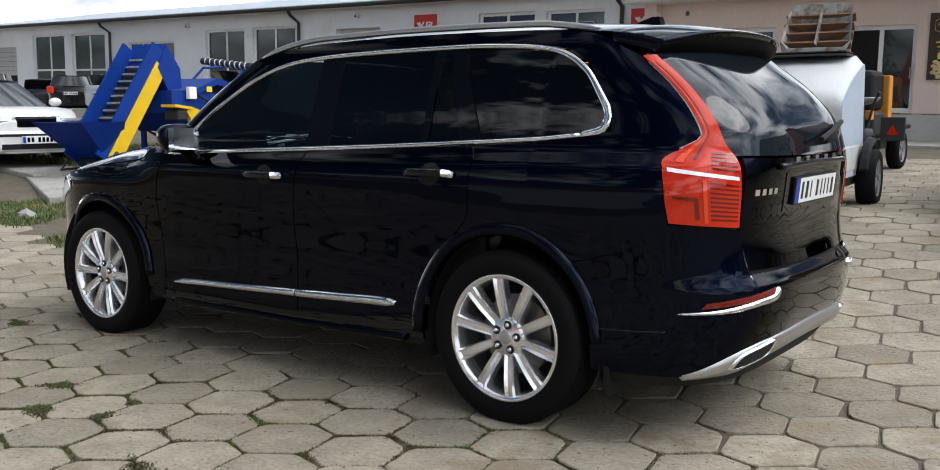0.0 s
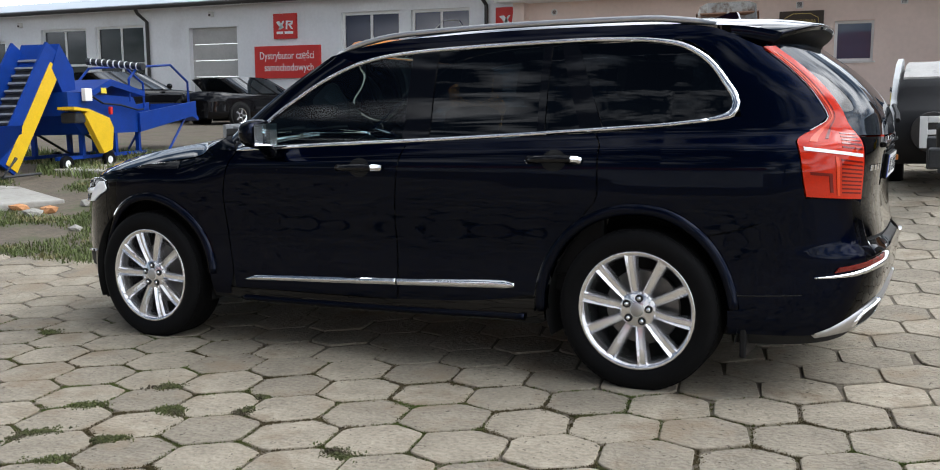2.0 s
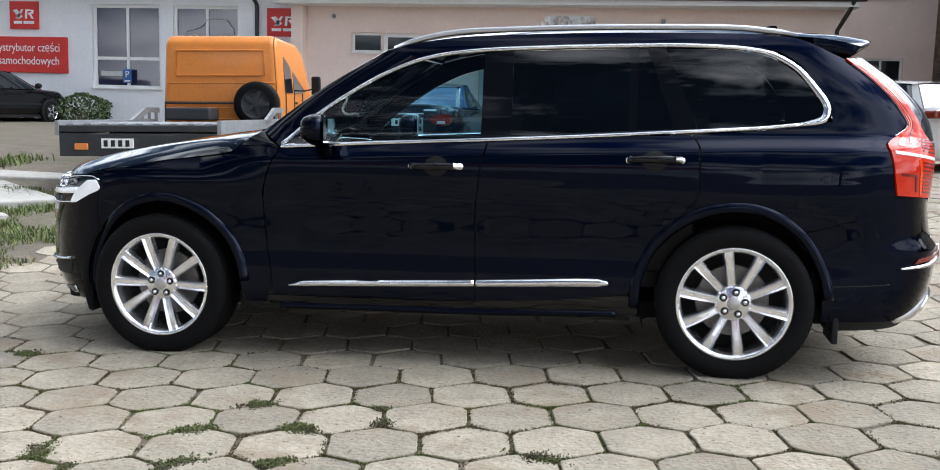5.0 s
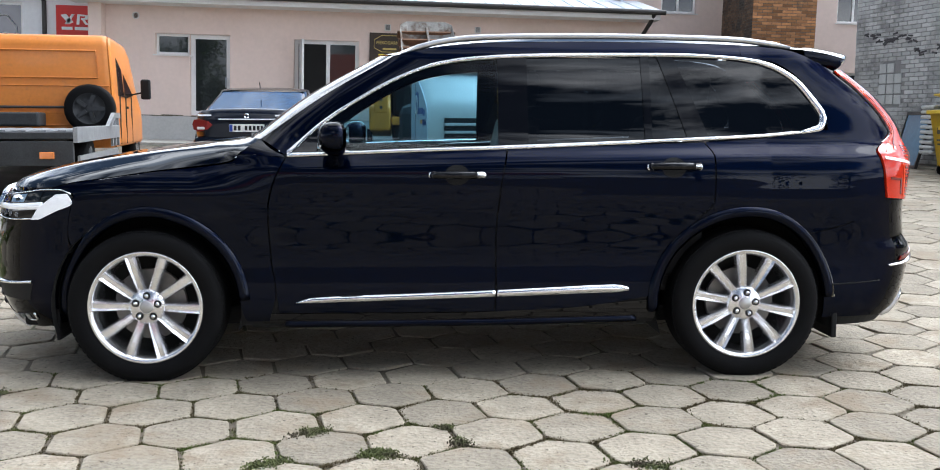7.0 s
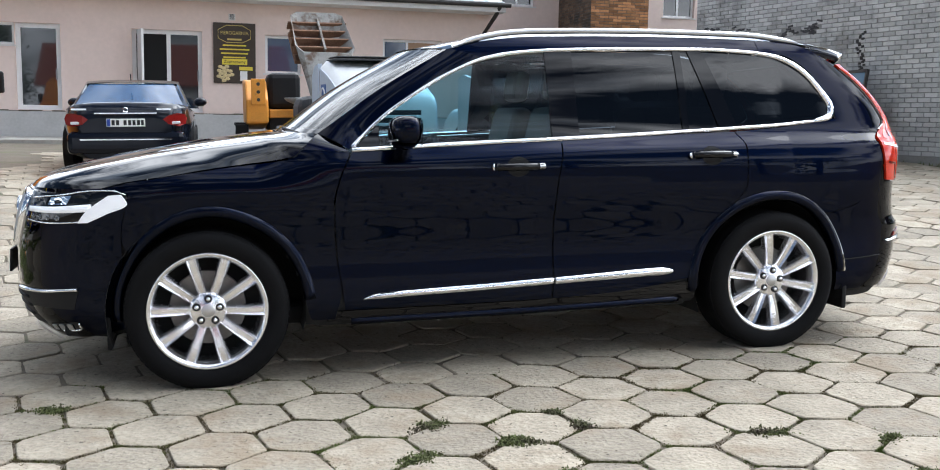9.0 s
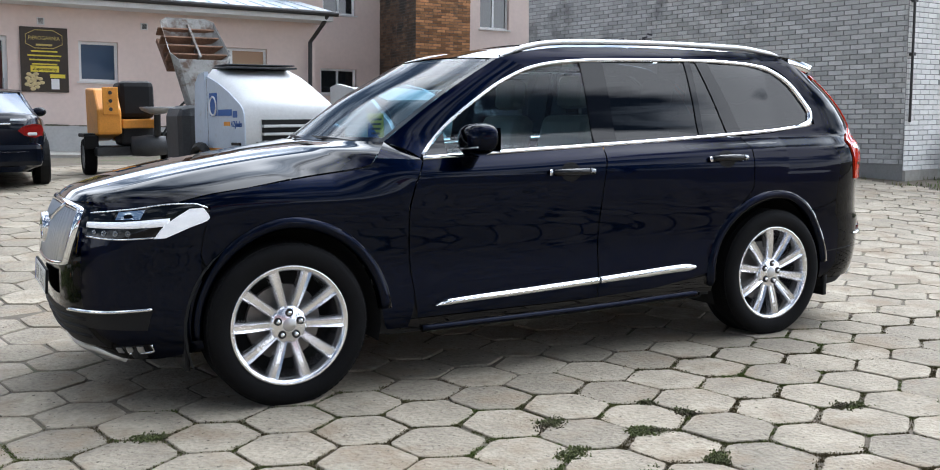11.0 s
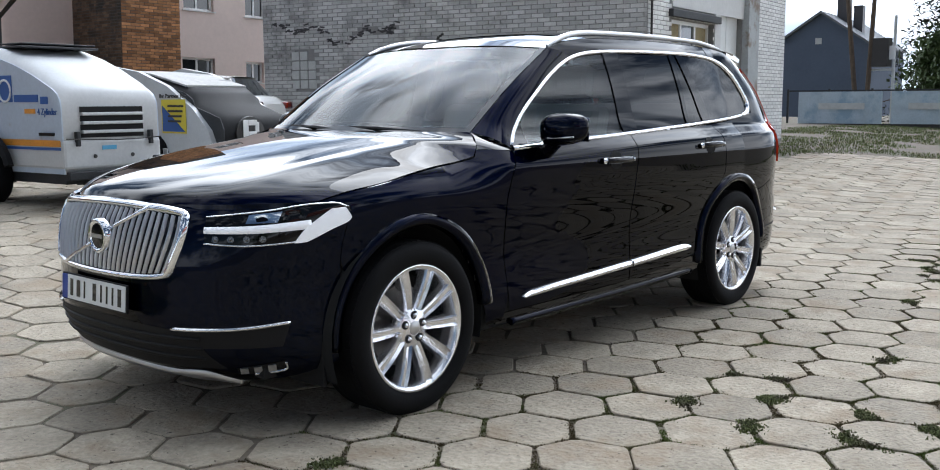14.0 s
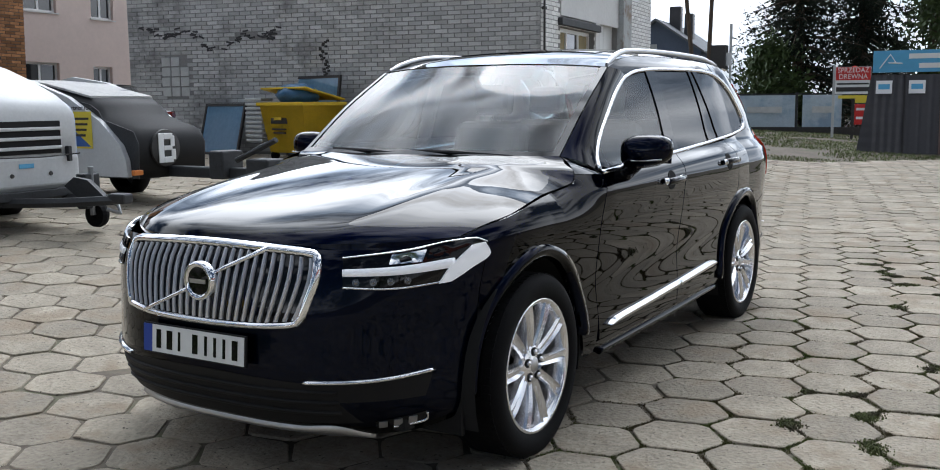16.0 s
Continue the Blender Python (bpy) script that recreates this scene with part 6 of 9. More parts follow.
def brick_building():
    dv = (CORNER[0] - FAR_END[0], CORNER[1] - FAR_END[1])
    du = (GATE_END[0] - CORNER[0], GATE_END[1] - CORNER[1])
    Lv, Lu = math.hypot(*dv), math.hypot(*du)
    rnd = random.Random(5)
    f, g = wall_frame(FAR_END, dv), wall_frame(CORNER, du)
    hole = [(1.0, 3.05, 1.82, 2.78)]
    gate = [(3.35, 4.62, 0.55, 3.7)]
    wv = wall("wall_brick", FAR_END, dv, Lv, 0.0, 4.3, [], M["mortar"], "grey painted brick wall, patched and stained", thick=0.35)
    wu = wall("wall_gate", CORNER, du, Lu, 0.0, 4.3, hole + gate, M["mortar"], "whitewashed brick wall with a window and a gate", thick=0.35)
    wall("wall_back", GATE_END, (0.1, -1), 8.0, 0.0, 4.3, [], M["grey_brick"], "grey painted brick wall", thick=0.35)
    broken = lambda x, z: abs(z - 2.75 - 0.18 * math.sin(x * 2.1) - 0.12 * math.sin(x * 5.3)) < 0.05 and 0.2 < x < 3.4 and math.sin(x * 23 + z * 31) > 0.1
    patch = lambda x, z: 0.75 < x < 1.45 and 1.60 < z < 2.42
    bm = bmesh.new()
    laid_bricks(bm, f, Lv, 0.55, 4.25, [], rnd=rnd, skip=lambda x, z: broken(x, z) or patch(x, z))
    ob = part("brick_face", bm, M["grey_brick"], wv, "grey painted bricks in running bond", kind="stuff")
    bm = bmesh.new()
    for i in range(3):
        for j in range(4):
            if (i, j) != (2, 3):
                x, z = 0.78 + 0.22 * i + rnd.uniform(-0.01, 0.01), 1.62 + 0.195 * j
                box(bm, x, x + 0.195, -0.022, 0.0, z, z + 0.175, 0.01)
    bmesh.ops.transform(bm, matrix=f, verts=bm.verts)
    part("block_patch", bm, M["bone"], wv, "pale blocks filling an old window")
    # crumbling edge above the old opening
    bm = bmesh.new()
    for i in range(60):
        x = 0.2 + 3.3 * rnd.random()
        z = 2.75 + 0.18 * math.sin(x * 2.1) + 0.12 * math.sin(x * 5.3) + rnd.uniform(-0.06, 0.07)
        box(bm, -0.06, 0.06, -0.02, 0.0, -0.016, 0.016, 0, f @ Matrix.Translation((x, -0.002, z)) @ Matrix.Rotation(rnd.uniform(-0.5, 0.5), 4, "Y"))
    part("broken_bricks", bm, M["tile_dark"], wv, "broken dark bricks", kind="stuff")
    bm = bmesh.new()
    for i in range(26):
        box(bm, -0.03, 0.03, -0.014, 0.0, -0.02, 0.02, 0, f @ Matrix.Translation((4.42 + rnd.uniform(-0.09, 0.09), -0.002, 1.95 + i * 0.026)))
    part("graffiti", bm, M["gutter"], wv, "dark painted marks", kind="stuff")
    bm = bmesh.new()
    laid_bricks(bm, g, Lu, 0.45, 4.25, hole + gate + [(1.0, 5.3, 2.95, 7)], rnd=rnd, skip=lambda x, z: 4.62 < x < 5.4)
    part("brick_face", bm, M["white_brick"], wu, "whitewashed bricks in running bond", kind="stuff")
    bm = boxes((0.98, 5.35, -0.03, 0.0, 2.98, 4.28), (3.05, 3.35, -0.028, 0.0, 0.5, 2.98))
    part("plaster_field", bm, M["white_plaster"], wu, "white plaster above the window").matrix_world = g
    bm = boxes((4.66, 5.30, -0.14, 0.0, 0.3, 4.28))
    part("pilaster", bm, M["old_plaster"], wu, "pilaster with peeling plaster").matrix_world = g
    w = window("window_17", g, *hole[0], cols=(0.34, 0.67), bar=0.07, pane=[M["curtain"], M["pane"], M["curtain"]], label="white three-part window with drawn curtains")
    part("lintel", boxes((0.85, 3.2, -0.10, 0.02, 2.80, 2.93), bevel=0.01), M["darksteel"], wu).matrix_world = g
    d = thing("door_5", g @ Matrix.Translation((gate[0][0], 0.12, 0.5)), "tall white metal gate, closed", "gate")
    tagged(d, kind="structure")
    for k in range(2):
        part("gate_leaf", boxes((0.01 + 0.635 * k, 0.625 + 0.635 * k, -0.02, 0.03, 0.0, 3.2), bevel=0.004), M["white"], d)
    st = part("step", boxes((2.9, 5.2, -0.5, 0.0, -0.2, 0.52), bevel=0.02), M["slab"], label="low concrete step before the gate", kind="structure")
    st.matrix_world = g
    pl = part("plinth", boxes((0.0, 2.9, -0.05, 0.0, -0.3, 0.46)), M["slab"], label="concrete footing of the brick wall", kind="structure")
    pl.matrix_world = g
    bm = bmesh.new()
    tube(bm, [(0.06, -0.05, 4.2), (0.06, -0.05, 1.2)], 0.02, 6)
    for z in (2.2, 3.0, 3.8):
        box(bm, 0.02, 0.10, -0.08, 0.0, z, z + 0.05)
    part("earth_cable", bm, M["gutter"], wu, "dark cable down the corner").matrix_world = g
    bm = bmesh.new()
    for p in ((0.0, 0.0), (Lu, 0), (Lu, 9), (0, 9)):
        bm.verts.new(g @ Vector((p[0], p[1], 4.34)))
    bm.verts.ensure_lookup_table()
    bm.faces.new(bm.verts[:])
    part("roof_brick", bm, M["roof_grey"], label="flat grey roof", kind="structure")


M["white_brick"] = mat("white_brick", (0.80, 0.795, 0.775), 0.9, var=0.1, scale=6, bump=0.3, island=0.10, stain=(0.26, 0.24, 0.22), stain_scale=0.9, stain_at=0.66)
M["white_plaster"] = mat("white_plaster", (0.66, 0.66, 0.65), 0.9, var=0.06, scale=2, bump=0.15)
M["old_plaster"] = mat("old_plaster", (0.42, 0.44, 0.44), 0.9, var=0.15, scale=3, bump=0.3, stain=(0.25, 0.20, 0.16), stain_scale=2.2, stain_at=0.52)
brick_building()


# ---- the other vehicles ----
def plain_wheel(parent, x, y, z, r, w, rim_mat, face=1):
    bm = bmesh.new()
    lathe(bm, [(r * 0.64, w / 2), (r * 0.9, w / 2 + 0.008), (r, w / 3), (r, -w / 3), (r * 0.9, -w / 2 - 0.008), (r * 0.64, -w / 2)], 28)
    t = part("wheel", bm, M["rubber"], parent, smooth=True)
    t.matrix_basis = pose(x, y, z)
    bm = bmesh.new()
    s = face * w / 2
    lathe(bm, [(0.0, s * 0.75), (r * 0.18, s * 0.8), (r * 0.3, s * 0.55), (r * 0.56, s * 0.65), (r * 0.64, s * 0.98), (r * 0.66, s)], 24)
    part("rim", bm, rim_mat, t, smooth=True)
    for k in range(5):
        bm = bmesh.new()
        box(bm, r * 0.16, r * 0.58, s * 0.62 if s > 0 else s * 0.95, s * 0.95 if s > 0 else s * 0.62, -r * 0.08, r * 0.08, 0, Matrix.Rotation(k * 2 * math.pi / 5, 4, "Y"))
        part("spoke", bm, rim_mat, t)
    return t


def plain_plate(parent, m):
    p = part("number_plate", boxes((-0.008, 0.008, -0.26, 0.26, -0.056, 0.056), bevel=0.003), M["paper"], parent, "white number plate with dark bars")
    p.matrix_basis = m
    part("plate_band", boxes((0.008, 0.011, -0.255, -0.21, -0.05, 0.05)), M["plate_blue"], p)
    for y0, y1 in ((-0.19, -0.15), (-0.13, -0.09), (-0.03, 0.01), (0.03, 0.07), (0.09, 0.13), (0.15, 0.19), (0.205, 0.24)):
        part("plate_bar", boxes((0.008, 0.0105, y0, y1, -0.035, 0.035)), M["gloss"], p)


def saloon(name, m, L, W, H, paint, label, hood, boot, belt, wheel_r=0.32, ax=(0.29, -0.29), nose=0.62, tail=0.75, glass_mat=None, rim=None, screen=(0.22, 0.02), back=(-0.26, -0.40), lamp_h=(0.0, 0.0), round_front=2.6):
    """A small car: a lofted lower body, a glazed cabin with pillars and roof, wheels, lamps and plates. hood, boot, belt: heights; screen, back: base and top of the windscreen and rear window as shares of the length."""
    c = thing(name, m, label, "car")
    h = W / 2
    top = curve((-L / 2, tail), (-L / 2 + 0.06, boot - 0.05), (-L / 2 + 0.25, boot), (back[0] * L, belt), (screen[0] * L, belt - 0.02), (L / 2 - 0.5, hood), (L / 2 - 0.10, nose + 0.08), (L / 2, nose))
    wd = lambda x: h * (1 - abs(2 * x / L) ** 7 * 0.34)
    bm = bmesh.new()
    n = 44
    rows = []
    for i in range(n + 1):
        x = -L / 2 + L * i / n
        w, t = wd(x), top(x)
        e = 0.06 if 0 < i < n else 0.0
        sec = [(0.80, 0.24), (0.95, 0.30), (0.985, 0.45), (0.965, 0.52), (1.0, min(0.70, t - 0.12)), (0.975, t - 0.07), (0.90, t - 0.015), (0.6, t + 0.012), (0.0, t + 0.022)]
        full = [(-a, b) for a, b in sec] + [(a, b) for a, b in sec[-2::-1]]
        rows.append([bm.verts.new((x, w * a, b)) for a, b in full])
    for a, b in zip(rows, rows[1:]):
        for k in range(len(a) - 1):
            bm.faces.new((a[k], b[k], b[k + 1], a[k + 1])).smooth = True
    bm.faces.new(rows[0])
    bm.faces.new(rows[-1][::-1])
    part("body", bm, paint, c)
    # cabin
    s0, s1, b0, b1 = screen[0] * L, screen[1] * L, back[0] * L, back[1] * L
    s_top, b_top = s1, b1
    roofz = curve((b_top, H - 0.05), ((s_top + b_top) / 2, H), (s_top, H - 0.035))
    base_x = lambda u: b0 + (s0 - b0) * u
    top_x = lambda u: b_top + (s_top - b_top) * u

    def cab(u, v, grow=0.0):
        lo = Vector((base_x(u), 0, belt - 0.015))
        hi = Vector((top_x(u), 0, roofz(top_x(u)) - 0.03))
        p = lo.lerp(hi, v)
        p.y = (h * 0.93 * (1 - v) + h * 0.74 * v) * (1 - 0.10 * abs(2 * u - 1) ** 6) + grow
        return p
    gm = glass_mat or M["car_glass"]
    for sg in (1, -1):
        bm = bmesh.new()
        grid(bm, lambda u, v: Vector((cab(u, v).x, sg * cab(u, v).y, cab(u, v).z)), 16, 6)
        part("side_window", bm, gm, c, smooth=True)
        for u in (0.03, 0.34, 0.64, 0.97):
            bm = bmesh.new()
            grid(bm, lambda a, v: Vector((cab(u + (a - 0.5) * 0.05, v).x, sg * cab(u + (a - 0.5) * 0.05, v, 0.004).y, cab(u, v).z)), 1, 6)
            part("pillar", bm, paint, c)
    for u, nm in ((1, "windscreen"), (0, "rear_window")):
        bm = bmesh.new()
        grid(bm, lambda a, v: Vector((cab(u, v).x + (0.10 if u else -0.07) * (1 - (2 * a - 1) ** 2), (2 * a - 1) * cab(u, v).y, cab(u, v).z)), 12, 6)
        part(nm, bm, gm, c, smooth=True)
    bm = bmesh.new()

    def roof(a, b):
        x = top_x(a) + (0.09 * a - 0.06 * (1 - a)) * (1 - (2 * b - 1) ** 2)
        w = 2 * b - 1
        return Vector((x, w * h * 0.745, roofz(top_x(a)) - 0.03 * abs(w) ** 3))
    grid(bm, roof, 14, 12)
    part("roof", bm, paint, c, smooth=True)
    # wheels in dark arches
    rm = rim or M["alloy"]
    for x in (ax[0] * L, ax[1] * L):
        for sg in (1, -1):
            bm = bmesh.new()
            lathe(bm, [(0.0, sg * 0.012), (wheel_r * 1.13, sg * 0.012), (wheel_r * 1.15, -sg * 0.1)], 28)
            part("wheel_arch", bm, M["dark"], c).matrix_basis = pose(x, sg * wd(x) * 0.985, wheel_r + 0.03)
            plain_wheel(c, x, sg * (wd(x) - 0.08), wheel_r, wheel_r, 0.2, rm, sg)
    for sg in (1, -1):
        bm = bmesh.new()
        bmesh.ops.create_uvsphere(bm, u_segments=12, v_segments=8, radius=1, matrix=Matrix.Translation((s0 - 0.28, sg * (h + 0.09), belt + 0.07)) @ Matrix.Diagonal((0.07, 0.11, 0.075, 1)))
        part("door_mirror", bm, paint, c, smooth=True)
        for x in (-0.02 * L, -0.2 * L):
            part("door_handle", boxes((x - 0.09, x + 0.09, sg * (wd(x) * 0.98) - 0.015, sg * (wd(x) * 0.98) + 0.02, belt - 0.17, belt - 0.14), bevel=0.008), paint, c)
        part("side_trim", boxes((-0.16 * L, 0.2 * L, sg * wd(0) - 0.01, sg * wd(0) + 0.012, 0.50, 0.56), bevel=0.006), M["black"], c)
    part("sill_line", boxes((-0.2 * L, 0.2 * L, -h * 0.9, h * 0.9, 0.18, 0.26)), M["dark"], c)
    return c, wd, top


M["deep_red"] = mat("tail_lamp_red", (0.22, 0.012, 0.010), 0.15, spec=0.3, var=0.2, scale=15)


# dark executive saloon, seen from behind
def executive():
    c, wd, top = saloon("executive_car", pose(2.48, -10.60, gz(2.3, -8.7) - 0.01, 0, 0, -90) @ Matrix.Scale(0.94, 4), 4.9, 1.86, 1.41, M["sedan"], "dark blue saloon parked facing the shop", 0.86, 1.02, 0.99, 0.34, nose=0.55, tail=0.80, screen=(0.17, 0.03), back=(-0.335, -0.17), glass_mat=M["glass_with_sky"])
    x = -2.45
    for sg in (1, -1):
        bm = bmesh.new()
        rows = [(0.50, 0.79), (0.58, 0.845), (0.70, 0.875), (0.80, 0.865), (0.83, 0.80), (0.81, 0.72), (0.72, 0.69), (0.58, 0.72)]
        a = [bm.verts.new((x - 0.03 + 1.1 * max(0, y - 0.50) ** 1.8, sg * y, z)) for y, z in rows]
        b = [bm.verts.new(v.co + Vector((0.12, 0, 0))) for v in a]
        bm.faces.new(a)
        for i in range(len(a)):
            bm.faces.new((a[i], a[(i + 1) % len(a)], b[(i + 1) % len(a)], b[i]))
        tl = part("tail_lamp", bm, M["deep_red"], c, "red and white tail lamp")
        part("lamp_bar", boxes((x + 0.005, x + 0.09, sg * 0.60, sg * 0.74, 0.72, 0.76), bevel=0.01), M["white"], tl)
    part("boot_strip", boxes((x - 0.035, x + 0.02, -0.42, 0.42, 0.865, 0.885), bevel=0.005), M["chrome"], c)
    plain_plate(c, pose(x - 0.02, 0, 0.745, 0, 0, 180))
    part("rear_bumper", boxes((x - 0.05, x + 0.4, -0.80, 0.80, 0.30, 0.62), bevel=0.08), M["sedan"], c)
    part("bumper_line", boxes((x - 0.056, x + 0.1, -0.62, 0.62, 0.50, 0.515)), M["chrome"], c)
    bm = bmesh.new()
    lathe(bm, [(0.036, 0), (0.030, -0.010), (0.026, 0)], 20, "x", (x - 0.03, 0, 0.925))
    part("badge", bm, M["chrome"], c)
    for y in (-0.52, 0.62):
        part("letter_bar", boxes((x - 0.012, x + 0.03, y - 0.10, y + 0.10, 0.92, 0.945)), M["chrome"], c)
    bm = bmesh.new()
    tube(bm, [(-1.05, 0, 1.38), (-1.12, 0, 1.47)], 0.008, 6)
    part("aerial", bm, M["black"], c)


# leaning panels: the reflected sky is coloured in as light blue
M["sheet_with_sky"] = mat("sheet_with_sky", (0.13, 0.25, 0.38), 0.05, coat=0.8, var=0.15, scale=1.5)
# the saloon's dark panes: blue sky reflection put into the base colour
M["glass_with_sky"] = mat("glass_with_sky", (0.015, 0.055, 0.13), 0.03, coat=0.6)
executive()


def white_saloon():
    c, wd, top = saloon("white_car", pose(12.52, -3.95, gz(11.4, -4.0) - 0.04, 0, 0, 173), 4.5, 1.73, 1.43, M["white_car"], "white hatchback parked beyond the blue machine", 0.92, 1.02, 0.95, 0.31, nose=0.70, tail=0.85, rim=M["steel"])
    x = 2.24
    part("grille", boxes((x - 0.06, x + 0.02, -0.30, 0.30, 0.62, 0.78), bevel=0.02), M["gloss"], c)
    part("grille_edge", boxes((x - 0.05, x + 0.03, -0.33, 0.33, 0.775, 0.80), bevel=0.008), M["chrome"], c)
    for sg in (1, -1):
        part("headlight", boxes((x - 0.30, x - 0.005, sg * 0.36, sg * 0.74, 0.62, 0.76), bevel=0.03), M["lampclear"], c)
    part("front_bumper", boxes((x - 0.35, x + 0.06, -0.80, 0.80, 0.26, 0.58), bevel=0.07), M["white_car"], c)
    part("bumper_strip", boxes((x - 0.30, x + 0.075, -0.81, 0.81, 0.49, 0.53), bevel=0.01), M["black"], c)
    part("lower_grille", boxes((x - 0.1, x + 0.07, -0.55, 0.55, 0.30, 0.38), bevel=0.01), M["black"], c)
    plain_plate(c, pose(x + 0.085, 0, 0.44))


M["lampclear"] = mat("headlamp_clear", (0.55, 0.56, 0.58), 0.12, 0.5, coat=1.0, var=0.2, scale=12)
white_saloon()
c1, _, _ = saloon("black_car", pose(16.0, -18.0, gz(16, -18) - 0.1, 0, 0, -98), 4.3, 1.72, 1.43, M["black_paint"], "black saloon parked along the grey workshop", 0.90, 1.0, 0.95)
c2, _, _ = saloon("black_car", pose(18.6, -15.8, gz(18.6, -15.8), 0, 0, -100), 4.2, 1.72, 1.45, M["black_paint"], "black hatchback parked along the grey workshop", 0.90, 1.02, 0.95)
c3, _, _ = saloon("dark_estate_car", pose(32.8, -18.0, gz(32.8, -18.0) - 0.1, 0, 0, -35), 4.4, 1.75, 1.45, M["black_paint"], "dark estate car seen from behind", 0.9, 1.0, 0.95, back=(-0.44, -0.40))
for sg in (1, -1):
    part("tail_lamp", boxes((-2.26, -2.1, sg * 0.58, sg * 0.82, 0.72, 0.98), bevel=0.02), M["red"], c3)
plain_plate(c3, pose(-2.23, 0, 0.72, 0, 0, 180))
c4, _, _ = saloon("silver_car", pose(29.9, -18.4, gz(29.9, -18.4) - 0.1, 0, 0, -60), 4.1, 1.7, 1.45, M["silver_paint"], "silver hatchback parked by the workshop", 0.9, 1.0, 0.95)
plain_plate(c4, pose(-2.08, 0, 0.68, 0, 0, 180))
c5, _, _ = saloon("dark_small_car", pose(36.0, -18.6, gz(36, -18.6) - 0.1, 0, 0, -35), 4.0, 1.7, 1.45, M["sedan"], "dark small car parked by the workshop", 0.9, 1.0, 0.95)
c6, _, _ = saloon("white_van", pose(39.6, -18.3, gz(39.6, -18.3) - 0.1, 0, 0, -35), 4.4, 1.8, 1.85, M["white_car"], "white small delivery van", 1.0, 1.25, 1.15, back=(-0.47, -0.46), screen=(0.24, 0.10))
c7, _, _ = saloon("white_estate_car", pose(-4.6, -11.3, gz(-5, -11) - 0.12, 0, 0, -58), 4.4, 1.72, 1.42, M["white_car"], "white hatchback with dark windows behind the pumps", 0.95, 1.05, 1.0, back=(-0.44, -0.38), tail=0.9)
for sg in (1, -1):
    part("tail_lamp", boxes((-2.24, -2.02, sg * 0.55, sg * 0.82, 0.84, 0.96), bevel=0.03), M["lampdark"], c7)


